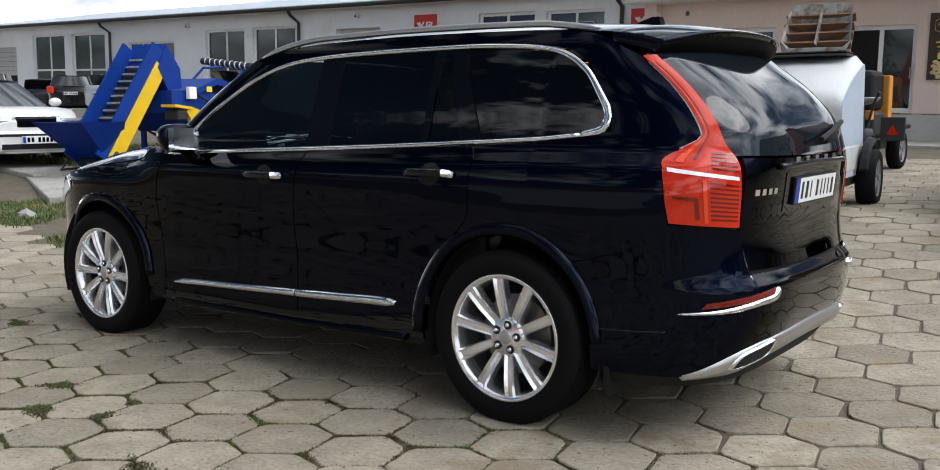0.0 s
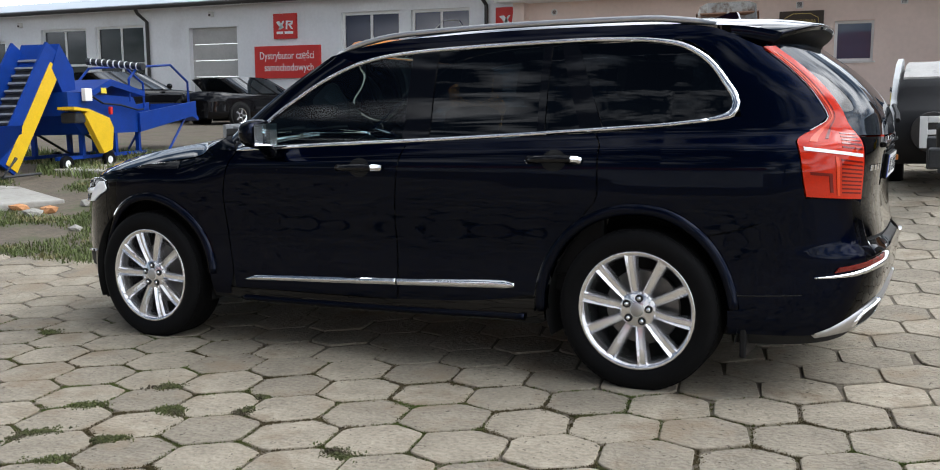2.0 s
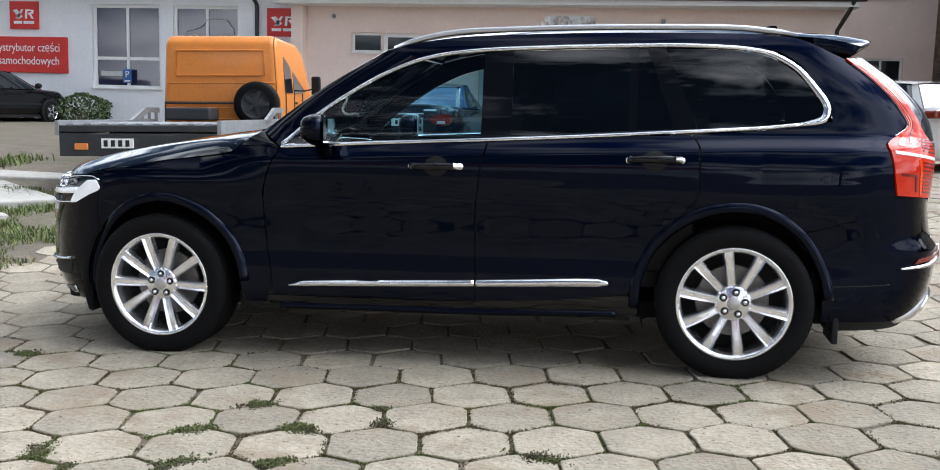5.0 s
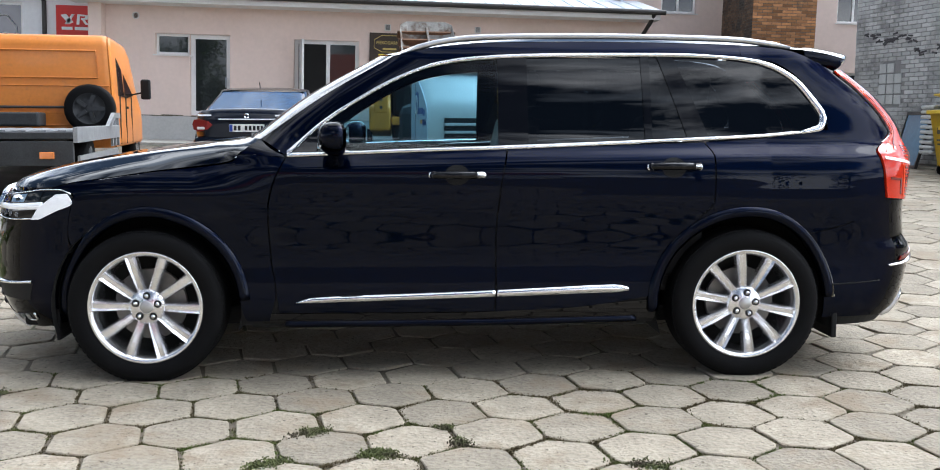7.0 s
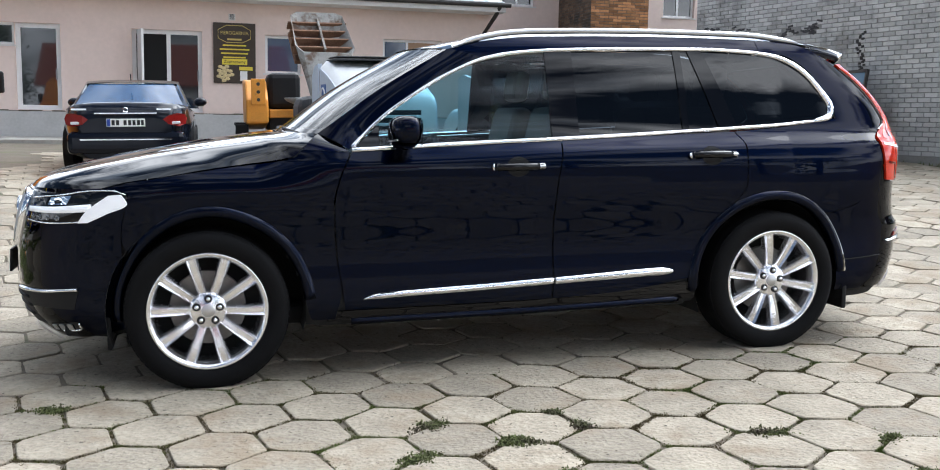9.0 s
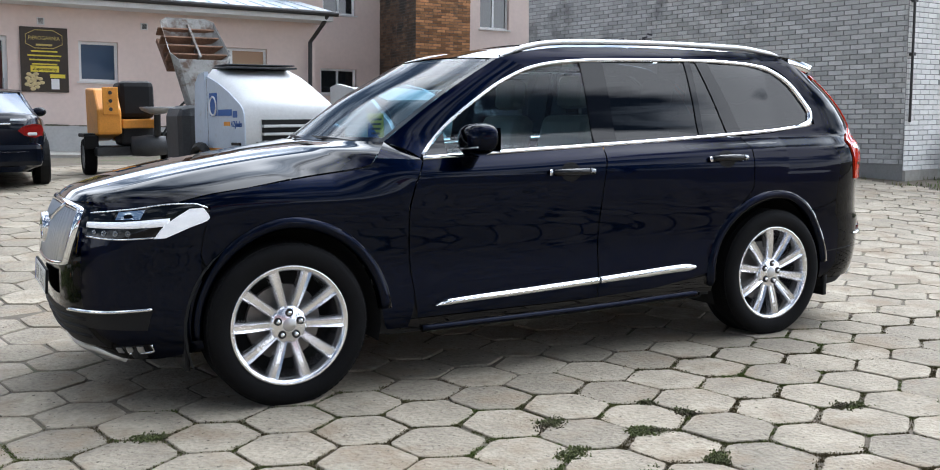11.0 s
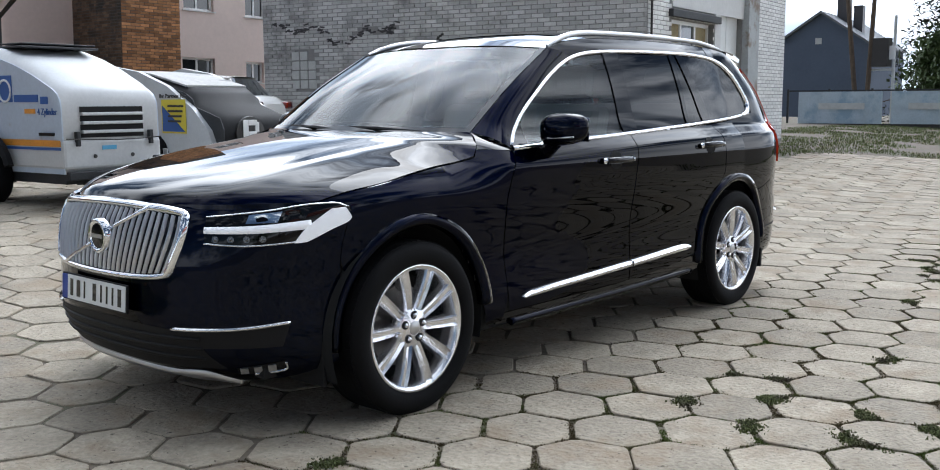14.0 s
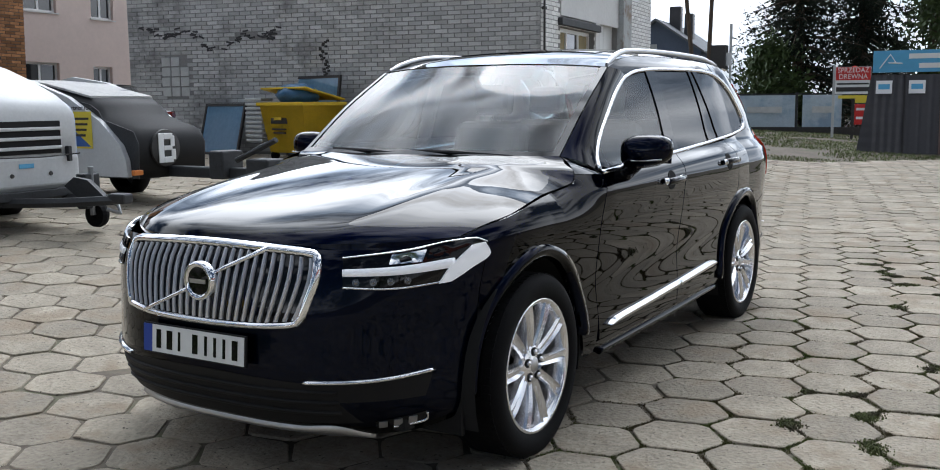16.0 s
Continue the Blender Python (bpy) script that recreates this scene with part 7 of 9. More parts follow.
def recovery_truck():
    t = thing("flatbed_truck", pose(4.98, -6.64, gz(4.6, -7.4) - 0.03, 0, 0, -81) @ Matrix.Translation((0, -0.07, 0)) @ Matrix.Diagonal((1, 0.92, 0.92, 1)), "orange flatbed truck with a grey ramp deck", "truck")
    # local x points ahead; the cab's back stands at x = 1.55
    x0 = 1.55
    prof = [(x0, 0.45), (x0, 2.02), (x0 + 0.10, 2.14), (x0 + 1.7, 2.12), (x0 + 2.1, 1.98), (x0 + 2.55, 1.28), (x0 + 3.05, 1.08), (x0 + 3.2, 0.85), (x0 + 3.2, 0.45)]
    bm = bmesh.new()
    ys = [(-0.93, 0.0), (-0.97, 0.03), (-0.97, 0.03), (0.97, 0.03), (0.97, 0.03), (0.93, 0.0)]
    rows = []
    for y, inset in ((-0.98, 0.06), (-0.90, 0.0), (0.90, 0.0), (0.98, 0.06)):
        cx, cz = x0 + 1.5, 1.25
        rows.append([bm.verts.new((px + (cx - px) * inset * 0.5, y * (1 - 0.10 * max(0, pz - 1.25)), pz + (cz - pz) * inset * 0.6)) for px, pz in prof])
    for a, b in zip(rows, rows[1:]):
        for k in range(len(prof)):
            bm.faces.new((a[k], a[(k + 1) % len(prof)], b[(k + 1) % len(prof)], b[k]))
    bm.faces.new(rows[0][::-1]), bm.faces.new(rows[-1])
    bmesh.ops.recalc_face_normals(bm, faces=bm.faces)
    es = [e for e in bm.edges if e.is_manifold and e.calc_face_angle(0) > 0.3]
    bmesh.ops.bevel(bm, geom=es, offset=0.05, segments=3, affect="EDGES", profile=0.5)
    part("cab", bm, M["orange"], t, "faded orange cab", smooth=True)
    # pressed frame and ribs on the back wall
    bm = bmesh.new()
    tube(bm, [(x0 - 0.012, -0.72, 1.50), (x0 - 0.012, -0.70, 1.90), (x0 - 0.012, 0.70, 1.90), (x0 - 0.012, 0.72, 1.50)], 0.016, 6, True)
    part("pressed_frame", bm, M["orange"], t)
    for z in (1.38, 0.98, 0.80):
        bm = bmesh.new()
        tube(bm, [(x0 - 0.006, -0.88, z), (x0 - 0.006, 0.88, z)], 0.011, 6)
        part("rib", bm, M["orange"], t)
    bm = bmesh.new()
    tube(bm, [(x0 - 0.05, 0.90, 0.72), (x0 - 0.05, 0.90, 1.06), (x0 - 0.05, -0.90, 1.06), (x0 - 0.05, -0.90, 0.72)], 0.022, 6)
    part("guard_bar", bm, M["darksteel"], t)
    for sg in (1, -1):
        for pts in ([(x0 + 0.42, 1.24), (x0 + 0.46, 1.86), (x0 + 0.95, 1.86), (x0 + 0.97, 1.24)], [(x0 + 1.10, 1.22), (x0 + 1.10, 1.86), (x0 + 1.58, 1.84), (x0 + 2.05, 1.28)]):
            bm = bmesh.new()
            prism(bm, pts, 0.02 * sg, Matrix.Translation((0, sg * 0.945, 0)))
            for v in bm.verts:
                v.co.y -= sg * 0.085 * max(0, v.co.z - 1.22)
            part("side_window", bm, M["car_glass"], t)
        bm = bmesh.new()
        tube(bm, [(x0 + 2.0, sg * 0.95, 1.30), (x0 + 1.9, sg * 1.16, 1.34)], 0.015, 6)
        box(bm, x0 + 1.80, x0 + 1.92, sg * 1.12, sg * 1.28, 1.22, 1.56, 0.03)
        part("door_mirror", bm, M["black"], t)
        for x in (0.35, 1.02, 1.72):
            part("door_seam", boxes((x0 + x, x0 + x + 0.012, sg * 0.967, sg * 0.985, 0.5, 1.25)), M["gutter"], t)
        part("door_handle", boxes((x0 + 1.06, x0 + 1.2, sg * 0.97, sg * 1.0, 1.05, 1.09), bevel=0.008), M["black"], t)
        plain_wheel(t, x0 + 2.55, sg * 0.84, 0.33, 0.33, 0.22, M["steel"], sg)
        plain_wheel(t, -0.6, sg * 0.80, 0.33, 0.33, 0.26, M["steel"], sg)
    sp = plain_wheel(t, 0, 0, 0, 0.36, 0.22, M["darksteel"], -1)
    sp.matrix_basis = pose(x0 - 0.16, -0.62, 1.04, 0, 0, -90)
    sp.name = "spare_wheel"
    # deck
    part("deck", boxes((-2.05, x0 - 0.05, -0.98, 0.98, 0.66, 0.74), bevel=0.01), M["darksteel"], t, "grey steel deck")
    for k in range(9):
        y = -0.86 + k * 0.215
        part("deck_rib", boxes((-2.0, 0.3, y - 0.045, y + 0.045, 0.742, 0.765), bevel=0.004), M["steel"], t)
    part("chassis", boxes((-1.8, x0 + 2.9, -0.42, 0.42, 0.40, 0.64)), M["darksteel"], t)
    for sg in (1, -1):
        part("side_rail", boxes((-2.05, x0 - 0.2, sg * 0.98, sg * 1.03, 0.62, 0.80), bevel=0.006), M["steel"], t)
        bm = bmesh.new()
        prism(bm, [(0.15, 0.74), (0.9, 0.98), (x0 - 0.1, 0.98), (x0 - 0.1, 0.90), (0.95, 0.90), (0.3, 0.70)], 0.05 * sg, Matrix.Translation((0, sg * 0.98, 0)))
        part("wheel_guard", bm, M["steel"], t)
        for x in (0.75, 1.05, 1.35):
            part("post", boxes((x - 0.025, x + 0.025, sg * 0.985, sg * 1.02, 0.5, 0.9)), M["steel"], t)
        part("tail_lamp", boxes((-2.09, -2.04, sg * 0.62, sg * 0.78, 0.44, 0.52), bevel=0.01), M["amber"], t)
        part("lower_rail", boxes((-1.7, 1.4, sg * 0.96, sg * 0.99, 0.36, 0.46)), M["steel"], t)
    part("tail_beam", boxes((-2.06, -1.98, -0.98, 0.98, 0.36, 0.64), bevel=0.01), M["darksteel"], t)
    p = part("number_plate", boxes((-2.075, -2.062, 0.05, 0.45, 0.46, 0.58), bevel=0.003), M["paper"], t, "white number plate with dark bars")
    for y in (0.10, 0.19, 0.28, 0.37):
        part("plate_bar", boxes((-2.079, -2.075, y, y + 0.05, 0.48, 0.56)), M["gloss"], p)
    part("winch", boxes((0.9, 1.4, 0.0, 0.7, 0.78, 0.98), bevel=0.03), M["darksteel"], t)
    return t


M["amber"] = mat("lamp_amber", (0.7, 0.22, 0.05), 0.2, coat=0.8)
recovery_truck()


# ---- the machines ----
def sorting_machine():
    b = thing("sorting_machine", pose(9.15, -3.88, gz(9.0, -4.8), 0, 0, -74) @ Matrix.Diagonal((1.04, 0.9, 0.87, 1)), "blue and yellow potato sorting machine with a feed conveyor", "machine")
    # local x runs from the hopper back along the frame; +y faces away, -y the camera's side
    B = M["blue"]
    d = Vector((1.30, 0, 1.88)).normalized()
    n = Vector((-d.z, 0, d.x))

    def side(y0, y1, name, mt, lo, hi, s0=0.0, s1=2.3):
        bm = bmesh.new()
        p0 = Vector((0.0, 0, 0.10))
        pts = [p0 + d * s0 + n * lo, p0 + d * s1 + n * lo, p0 + d * s1 + n * hi, p0 + d * s0 + n * hi]
        prism(bm, [(p.x, p.z) for p in pts], y1 - y0, Matrix.Translation((0, y0, 0)))
        return part(name, bm, mt, b)
    side(-0.33, -0.29, "conveyor_side", B, -0.12, 0.34)
    side(0.29, 0.33, "conveyor_side", B, -0.12, 0.34)
    side(-0.345, -0.333, "yellow_guard", M["yellow"], -0.14, 0.12, 0.05, 2.05)
    side(-0.29, 0.29, "belt", M["darksteel"], 0.02, 0.04)
    for k in range(13):
        s = 0.25 + k * 0.155
        p = Vector((0, 0, 0.10)) + d * s + n * 0.04
        bm = bmesh.new()
        box(bm, -0.02, 0.02, -0.285, 0.285, 0.0, 0.06, 0, Matrix.Translation(p) @ Matrix.Rotation(-math.atan2(d.z, d.x), 4, "Y"))
        part("slat", bm, M["steel"], b)
    # head of the conveyor and its shroud
    bm = bmesh.new()
    prism(bm, [(1.30, 2.17), (1.60, 1.75), (1.62, 1.40), (1.30, 1.35), (1.08, 1.75)], 0.7, Matrix.Translation((0, -0.35, 0)))
    part("head_shroud", bm, B, b)
    # hopper
    bm = bmesh.new()
    lo = [(-0.05, -0.30, 0.20), (0.30, -0.30, 0.30), (0.30, 0.30, 0.30), (-0.05, 0.30, 0.20)]
    hi = [(-0.68, -0.48, 0.80), (0.30, -0.36, 0.80), (0.30, 0.36, 0.80), (-0.68, 0.48, 0.80)]
    va, vb = [bm.verts.new(p) for p in lo], [bm.verts.new(p) for p in hi]
    vc = [bm.verts.new(Vector(p) + Vector((0, 0, 0.012)) + Vector((0.02, 0, 0)) if i in (0, 3) else Vector(p) + Vector((0, 0, 0.012))) for i, p in enumerate(hi)]
    bm.faces.new(va)
    for i in (0, 2, 3):
        bm.faces.new((va[i], va[(i + 1) % 4], vb[(i + 1) % 4], vb[i]))
        bm.faces.new((vb[i], vb[(i + 1) % 4], vc[(i + 1) % 4], vc[i]))
    bmesh.ops.solidify(bm, geom=bm.faces[:], thickness=0.015)
    part("hopper", bm, B, b)
    for y in (-0.42, 0.42):
        bm = bmesh.new()
        tube(bm, [(0.05, y, 0.30), (-0.25, y, 0.02), (0.55, y, 0.02)], 0.025, 6)
        part("foot_skid", bm, M["darksteel"], b)
    # sorting body on a frame
    bm = bmesh.new()
    prism(bm, [(1.2, 1.35), (3.0, 1.28), (3.2, 0.95), (3.2, 0.62), (1.5, 0.62), (1.2, 0.95)], 1.0, Matrix.Translation((0, -0.5, 0)))
    part("sorter_body", bm, B, b)
    bm = bmesh.new()
    prism(bm, [(1.7, 1.36), (2.3, 1.60), (3.3, 1.40), (3.3, 1.30), (2.3, 1.48), (1.8, 1.30)], 1.1, Matrix.Translation((0, -0.55, 0)))
    part("sorter_tray", bm, B, b)
    bm = bmesh.new()
    prism(bm, [(3.1, 0.62), (5.1, 0.92), (5.1, 1.22), (3.1, 0.98)], 0.04, Matrix.Translation((0, -0.55, 0)))
    part("table_side", bm, B, b)
    bm = bmesh.new()
    prism(bm, [(3.1, 0.62), (5.1, 0.92), (5.1, 1.22), (3.1, 0.98)], 0.04, Matrix.Translation((0, 0.51, 0)))
    part("table_side", bm, B, b)
    bm = bmesh.new()
    prism(bm, [(3.1, 0.72), (5.1, 1.02), (5.1, 1.06), (3.1, 0.76)], 1.02, Matrix.Translation((0, -0.51, 0)))
    part("roller_table", bm, B, b)
    bm = bmesh.new()
    prism(bm, [(5.05, 1.18), (5.35, 0.86), (5.35, 0.80), (5.0, 0.95)], 0.9, Matrix.Translation((0, -0.45, 0)))
    part("outlet_chute", bm, B, b)
    # bent tube frame with the rolled sheet
    for y in (-0.5, 0.5):
        bm = bmesh.new()
        tube(bm, [(2.9, y, 1.2), (2.9, y, 1.62), (3.2, y, 1.86), (4.3, y, 1.95), (4.9, y, 1.62), (4.9, y, 1.1)], 0.024, 8)
        part("hoop", bm, B, b)
    bm = bmesh.new()
    tube(bm, [(3.15, -0.65, 1.86), (3.25, 0.55, 2.0)], 0.07, 10)
    part("rolled_sheet", bm, M["darksteel"], b, "rolled dark sheet bound with cord")
    for k in range(9):
        c = Vector((3.15, -0.6, 1.86)).lerp(Vector((3.25, 0.5, 2.0)), (k + 0.5) / 9)
        bm = bmesh.new()
        lathe(bm, [(0.073, -0.015), (0.077, 0.0), (0.073, 0.015)], 12, "y", c)
        part("cord", bm, M["paper"], b)
    # legs, rails and wheels
    for x in (1.55, 2.45, 3.15):
        for y in (-0.45, 0.45):
            part("leg", boxes((x - 0.035, x + 0.035, y - 0.035, y + 0.035, 0.22, 1.0)), B, b)
    for y in (-0.45, 0.45):
        part("base_rail", boxes((0.9, 3.4, y - 0.03, y + 0.03, 0.20, 0.26)), B, b)
        bm = bmesh.new()
        tube(bm, [(4.9, y, 0.95), (4.1, y, 0.15), (3.2, y, 0.24)], 0.025, 6)
        part("stay", bm, B, b)
        bm = bmesh.new()
        tube(bm, [(1.5, y, 0.7), (2.4, y, 0.26)], 0.022, 6)
        part("stay", bm, M["darksteel"], b)
    for x, y, r in ((1.0, -0.55, 0.14), (1.05, 0.5, 0.14), (2.1, -0.55, 0.15), (2.15, 0.5, 0.15), (3.5, -0.3, 0.10)):
        bm = bmesh.new()
        lathe(bm, [(r * 0.45, 0.03), (r * 0.95, 0.034), (r, 0.02), (r, -0.02), (r * 0.95, -0.034), (r * 0.45, -0.03)], 18, "y", (x, y, r))
        wl = part("castor", bm, M["rubber"], b)
        bm = bmesh.new()
        lathe(bm, [(0.0, 0.03), (r * 0.5, 0.03), (r * 0.5, -0.03), (0.0, -0.03)], 14, "y", (x, y, r))
        part("castor_hub", bm, M["paper"], wl)
    # yellow drive guard, switch box, cable
    bm = bmesh.new()
    prism(bm, [(1.30, 0.98), (1.42, 1.06), (1.95, 0.90), (2.05, 0.72), (1.98, 0.34), (1.75, 0.28)], 0.10, Matrix.Translation((0, -0.72, 0)))
    part("drive_guard", bm, M["yellow"], b)
    bm = bmesh.new()
    prism(bm, [(1.0, 1.10), (1.40, 1.06), (1.40, 1.01), (1.0, 1.05)], 0.3, Matrix.Translation((0, -0.75, 0)))
    part("guard_top", bm, M["yellow"], b)
    part("motor", boxes((1.12, 1.36, -0.70, -0.40, 0.82, 1.0), bevel=0.03), M["darksteel"], b)
    part("switch_box", boxes((1.52, 1.70, -0.60, -0.52, 1.20, 1.42), bevel=0.01), M["paper"], b)
    part("warning_label", boxes((2.0, 2.14, -0.562, -0.554, 1.34, 1.44)), M["sign_yellow"], b)
    bm = bmesh.new()
    tube(bm, [(1.7, -0.56, 1.30), (2.0, -0.58, 1.16), (2.5, -0.58, 1.13), (3.0, -0.58, 1.04), (3.2, -0.56, 1.05)], 0.018, 6)
    part("cable", bm, M["black"], b)
    part("plug", boxes((2.15, 2.21, -0.62, -0.56, 0.96, 1.10), bevel=0.015), M["sign_red"], b)
    return b


sorting_machine()


def pump_body(profile, half_w, side_mat, top_mat, parent, name_top="hood"):
    """A hooded housing: a side outline (x, z) drawn in at the top edges."""
    bm = bmesh.new()
    rows = []
    for y, s, in ((-half_w, 0.93), (-half_w * 0.86, 1.0), (half_w * 0.86, 1.0), (half_w, 0.93)):
        zs = [p[1] for p in profile]
        z0 = min(zs)
        rows.append([bm.verts.new((x, y, z0 + (z - z0) * s)) for x, z in profile])
    n = len(profile)
    ends = [[v.co.copy() for v in rows[0]], [v.co.copy() for v in rows[-1]]]
    for a, b in zip(rows, rows[1:]):
        for k in range(n):
            bm.faces.new((a[k], a[(k + 1) % n], b[(k + 1) % n], b[k])).smooth = True
    part(name_top, bm, top_mat, parent)
    for sg, row in ((-1, ends[0]), (1, ends[1])):
        bm = bmesh.new()
        vs = [bm.verts.new(v) for v in row]
        ws = [bm.verts.new(v + Vector((0, sg * 0.012, 0))) for v in row]
        bm.faces.new(ws)
        for k in range(n):
            bm.faces.new((vs[k], vs[(k + 1) % n], ws[(k + 1) % n], ws[k]))
        part("side_panel", bm, side_mat, parent)


def screed_pump():
    ang = -84.0
    g = gz(0, -5.5)
    p = thing("screed_pump", pose(0.03, -5.14, g, 0, 0, ang) @ pose(0, -0.56, 0), "white towed screed pump with a louvred hood and raised skip", "machine")
    # local x runs from the louvred end back; local -y is the long side with the emblem... turned so that y = 0 is that side's middle
    hw = 0.53
    prof = [(0.0, 0.34), (0.0, 1.02), (0.015, 1.09), (0.05, 1.15), (0.12, 1.20), (0.45, 1.35), (0.75, 1.46), (1.08, 1.55), (1.14, 1.56), (1.18, 1.50), (1.20, 0.95), (1.24, 0.60), (1.24, 0.34)]
    b = p
    pump_body(prof, hw, M["pump_grey"], M["cream"], b)
    bpy.context.view_layer.update()
    part("lower_tub", boxes((-0.02, 1.30, -hw - 0.02, hw + 0.02, 0.38, 0.66), bevel=0.03), M["cream"], b)
    part("chassis", boxes((0.02, 1.30, -hw + 0.02, hw - 0.02, 0.24, 0.379), (-0.06, 0.019, -hw + 0.01, hw - 0.01, 0.28, 0.36), bevel=0.01), M["darksteel"], b, "dark steel chassis frame")
    bm = bmesh.new()
    tube(bm, [(-0.048, -hw, 0.668), (-0.056, -0.30, 0.660), (-0.060, -0.05, 0.655), (-0.056, 0.25, 0.662), (-0.048, hw, 0.672)], 0.007, 6)
    part("rope", bm, M["gutter"], b, "thin dark rope across the hood seam", True)
    for y in (-0.30, 0.12):
        bm = bmesh.new()
        lathe(bm, [(0.0, -0.012), (0.018, -0.010), (0.020, 0.0)], 12, "x", (-0.024, y + 0.10, 0.50))
        part("bolt", bm, M["gutter"], b)
    part("stripe", boxes((0.02, 1.58, hw + 0.021, hw + 0.026, 0.60, 0.66)), M["machine_orange"], b)
    part("stripe", boxes((0.02, 1.58, hw + 0.021, hw + 0.026, 0.565, 0.59)), M["sign_blue"], b)
    for k in range(3):
        z = 0.72 + 0.085 * k
        part("louvre", boxes((-0.035, 0.0, -0.34, 0.34, z, z + 0.030), bevel=0.006), M["cream"], b)
        part("vent_gap", boxes((-0.012, -0.004, -0.35, 0.35, z + 0.030, z + 0.085)), M["dark"], b)
    part("vent_gap", boxes((-0.012, -0.004, -0.35, 0.35, 0.68, 0.72)), M["dark"], b)
    for y in (-0.42, 0.40):
        part("latch", boxes((-0.05, 0.0, y - 0.02, y + 0.02, 0.60, 0.74), bevel=0.006), M["darksteel"], b)
    part("label", boxes((-0.027, -0.022, -0.02, 0.14, 0.56, 0.60)), M["sheet_blue"], b)
    for x, y, r in ((0.36, 0.12, 0.045), (0.42, 0.0, 0.025), (0.50, 0.10, 0.02)):
        part("soot_spot", boxes((x - r, x + r, y - r, y + r, 1.2 + 0.318 * (x - 0.16) - 0.004, 1.2 + 0.318 * (x - 0.16) + 0.018), bevel=0.008), M["gutter"], b)
    bm = bmesh.new()
    prism(bm, [(1.20, 0.66), (1.19, 1.53), (1.40, 1.50), (1.52, 1.40), (1.58, 0.95), (1.58, 0.66)], 0.05, Matrix.Translation((0, hw - 0.035, 0)))
    part("rear_wing", bm, M["pump_grey"], b)
    part("panel_seam", boxes((1.12, 1.126, hw + 0.010, hw + 0.0145, 0.68, 1.44)), M["gutter"], b)
    part("top_hatch", boxes((0.78, 1.24, -0.43, 0.43, 1.555, 1.575), (0.80, 1.22, -0.41, 0.41, 1.59, 1.605), bevel=0.006), M["darksteel"], b, "dark open-edged hatch on the hood")
    part("handle", boxes((0.12, 0.36, hw + 0.012, hw + 0.03, 0.70, 0.73)), M["black"], b)
    # emblem and words on the long side
    e = part("emblem", boxes((0.80, 1.04, hw + 0.012, hw + 0.02, 1.02, 1.28), bevel=0.004), M["sign_blue"], b)
    bm = bmesh.new()
    tube(bm, [(0.92 + 0.105 * math.cos(a), hw + 0.022, 1.13 + 0.105 * math.sin(a)) for a in [k * math.pi / 10 for k in range(20)]], 0.012, 5, True)
    part("emblem_ring", bm, M["paper"], e)
    part("word_bar", boxes((0.36, 0.77, hw + 0.012, hw + 0.018, 1.02, 1.09), (0.20, 0.32, hw + 0.012, hw + 0.018, 1.00, 1.07)), M["sign_blue"], b)
    part("word_bar", boxes((0.42, 0.60, hw + 0.012, hw + 0.018, 0.91, 0.955)), M["machine_orange"], b)
    text("lettering", "4 Zylinder", 0.09, pose(0.22, hw + 0.016, 0.925, 0, 0, 180), M["sign_blue"], b, 0.32)
    # wheels, drawbar with its jockey wheel
    for sg in (1, -1):
        w = plain_wheel(b, 1.16, sg * (hw + 0.10), 0.30, 0.30, 0.18, M["steel"], sg)
        bm = bmesh.new()
        tube(bm, [(1.16 + 0.38 * math.cos(a), sg * (hw + 0.10), 0.30 + 0.38 * math.sin(a)) for a in [radians(15 + 15 * k) for k in range(11)]], 0.05, 6)
        part("mudguard", bm, M["black"], b)
    for y0, y1 in ((-0.42, -0.06), (0.30, -0.02)):
        bm = bmesh.new()
        tube(bm, [(0.15, y0, 0.26), (-0.55, (y0 + y1) / 2, 0.28), (-0.95, y1, 0.30)], 0.045, 6)
        part("drawbar", bm, M["darksteel"], b)
    part("drawbar_post", boxes((-0.42, -0.30, -0.40, -0.22, 0.18, 0.50), bevel=0.015), M["darksteel"], b)
    bm = bmesh.new()
    prism(bm, [(-0.85, 0.26), (-0.55, 0.24), (-0.30, 0.40), (-0.42, 0.48), (-0.58, 0.46)], 0.05, Matrix.Translation((0, -0.14, 0)))
    part("drawbar_plate", bm, M["darksteel"], b)
    bm = bmesh.new()
    tube(bm, [(-0.60, -0.20, 0.34), (-0.72, -0.30, 0.22), (-0.80, -0.24, 0.16), (-0.72, -0.16, 0.20)], 0.018, 6)
    part("tow_hook", bm, M["steel"], b)
    part("coupling", boxes((-1.10, -0.92, -0.10, 0.02, 0.27, 0.36), bevel=0.02), M["darksteel"], b)
    bm = bmesh.new()
    lathe(bm, [(0.03, 0.04), (0.11, 0.04), (0.12, 0.0), (0.11, -0.04), (0.03, -0.04)], 18, "y", (-0.40, -0.36, 0.12))
    part("jockey_wheel", bm, M["rubber"], b)
    bm = bmesh.new()
    tube(bm, [(-0.40, -0.31, 0.12), (-0.40, -0.31, 0.56)], 0.025, 8)
    part("jockey_post", bm, M["steel"], b)
    # raised skip with a grid across its mouth
    s = thing("mixer_skip", pose(-0.06, -7.62, 2.33) @ Matrix.Scale(0.93, 4), "raised rusty steel skip with a grid across its mouth", "skip")
    m = Matrix.Rotation(radians(8), 4, "Z") @ Matrix.Rotation(radians(-47), 4, "X")
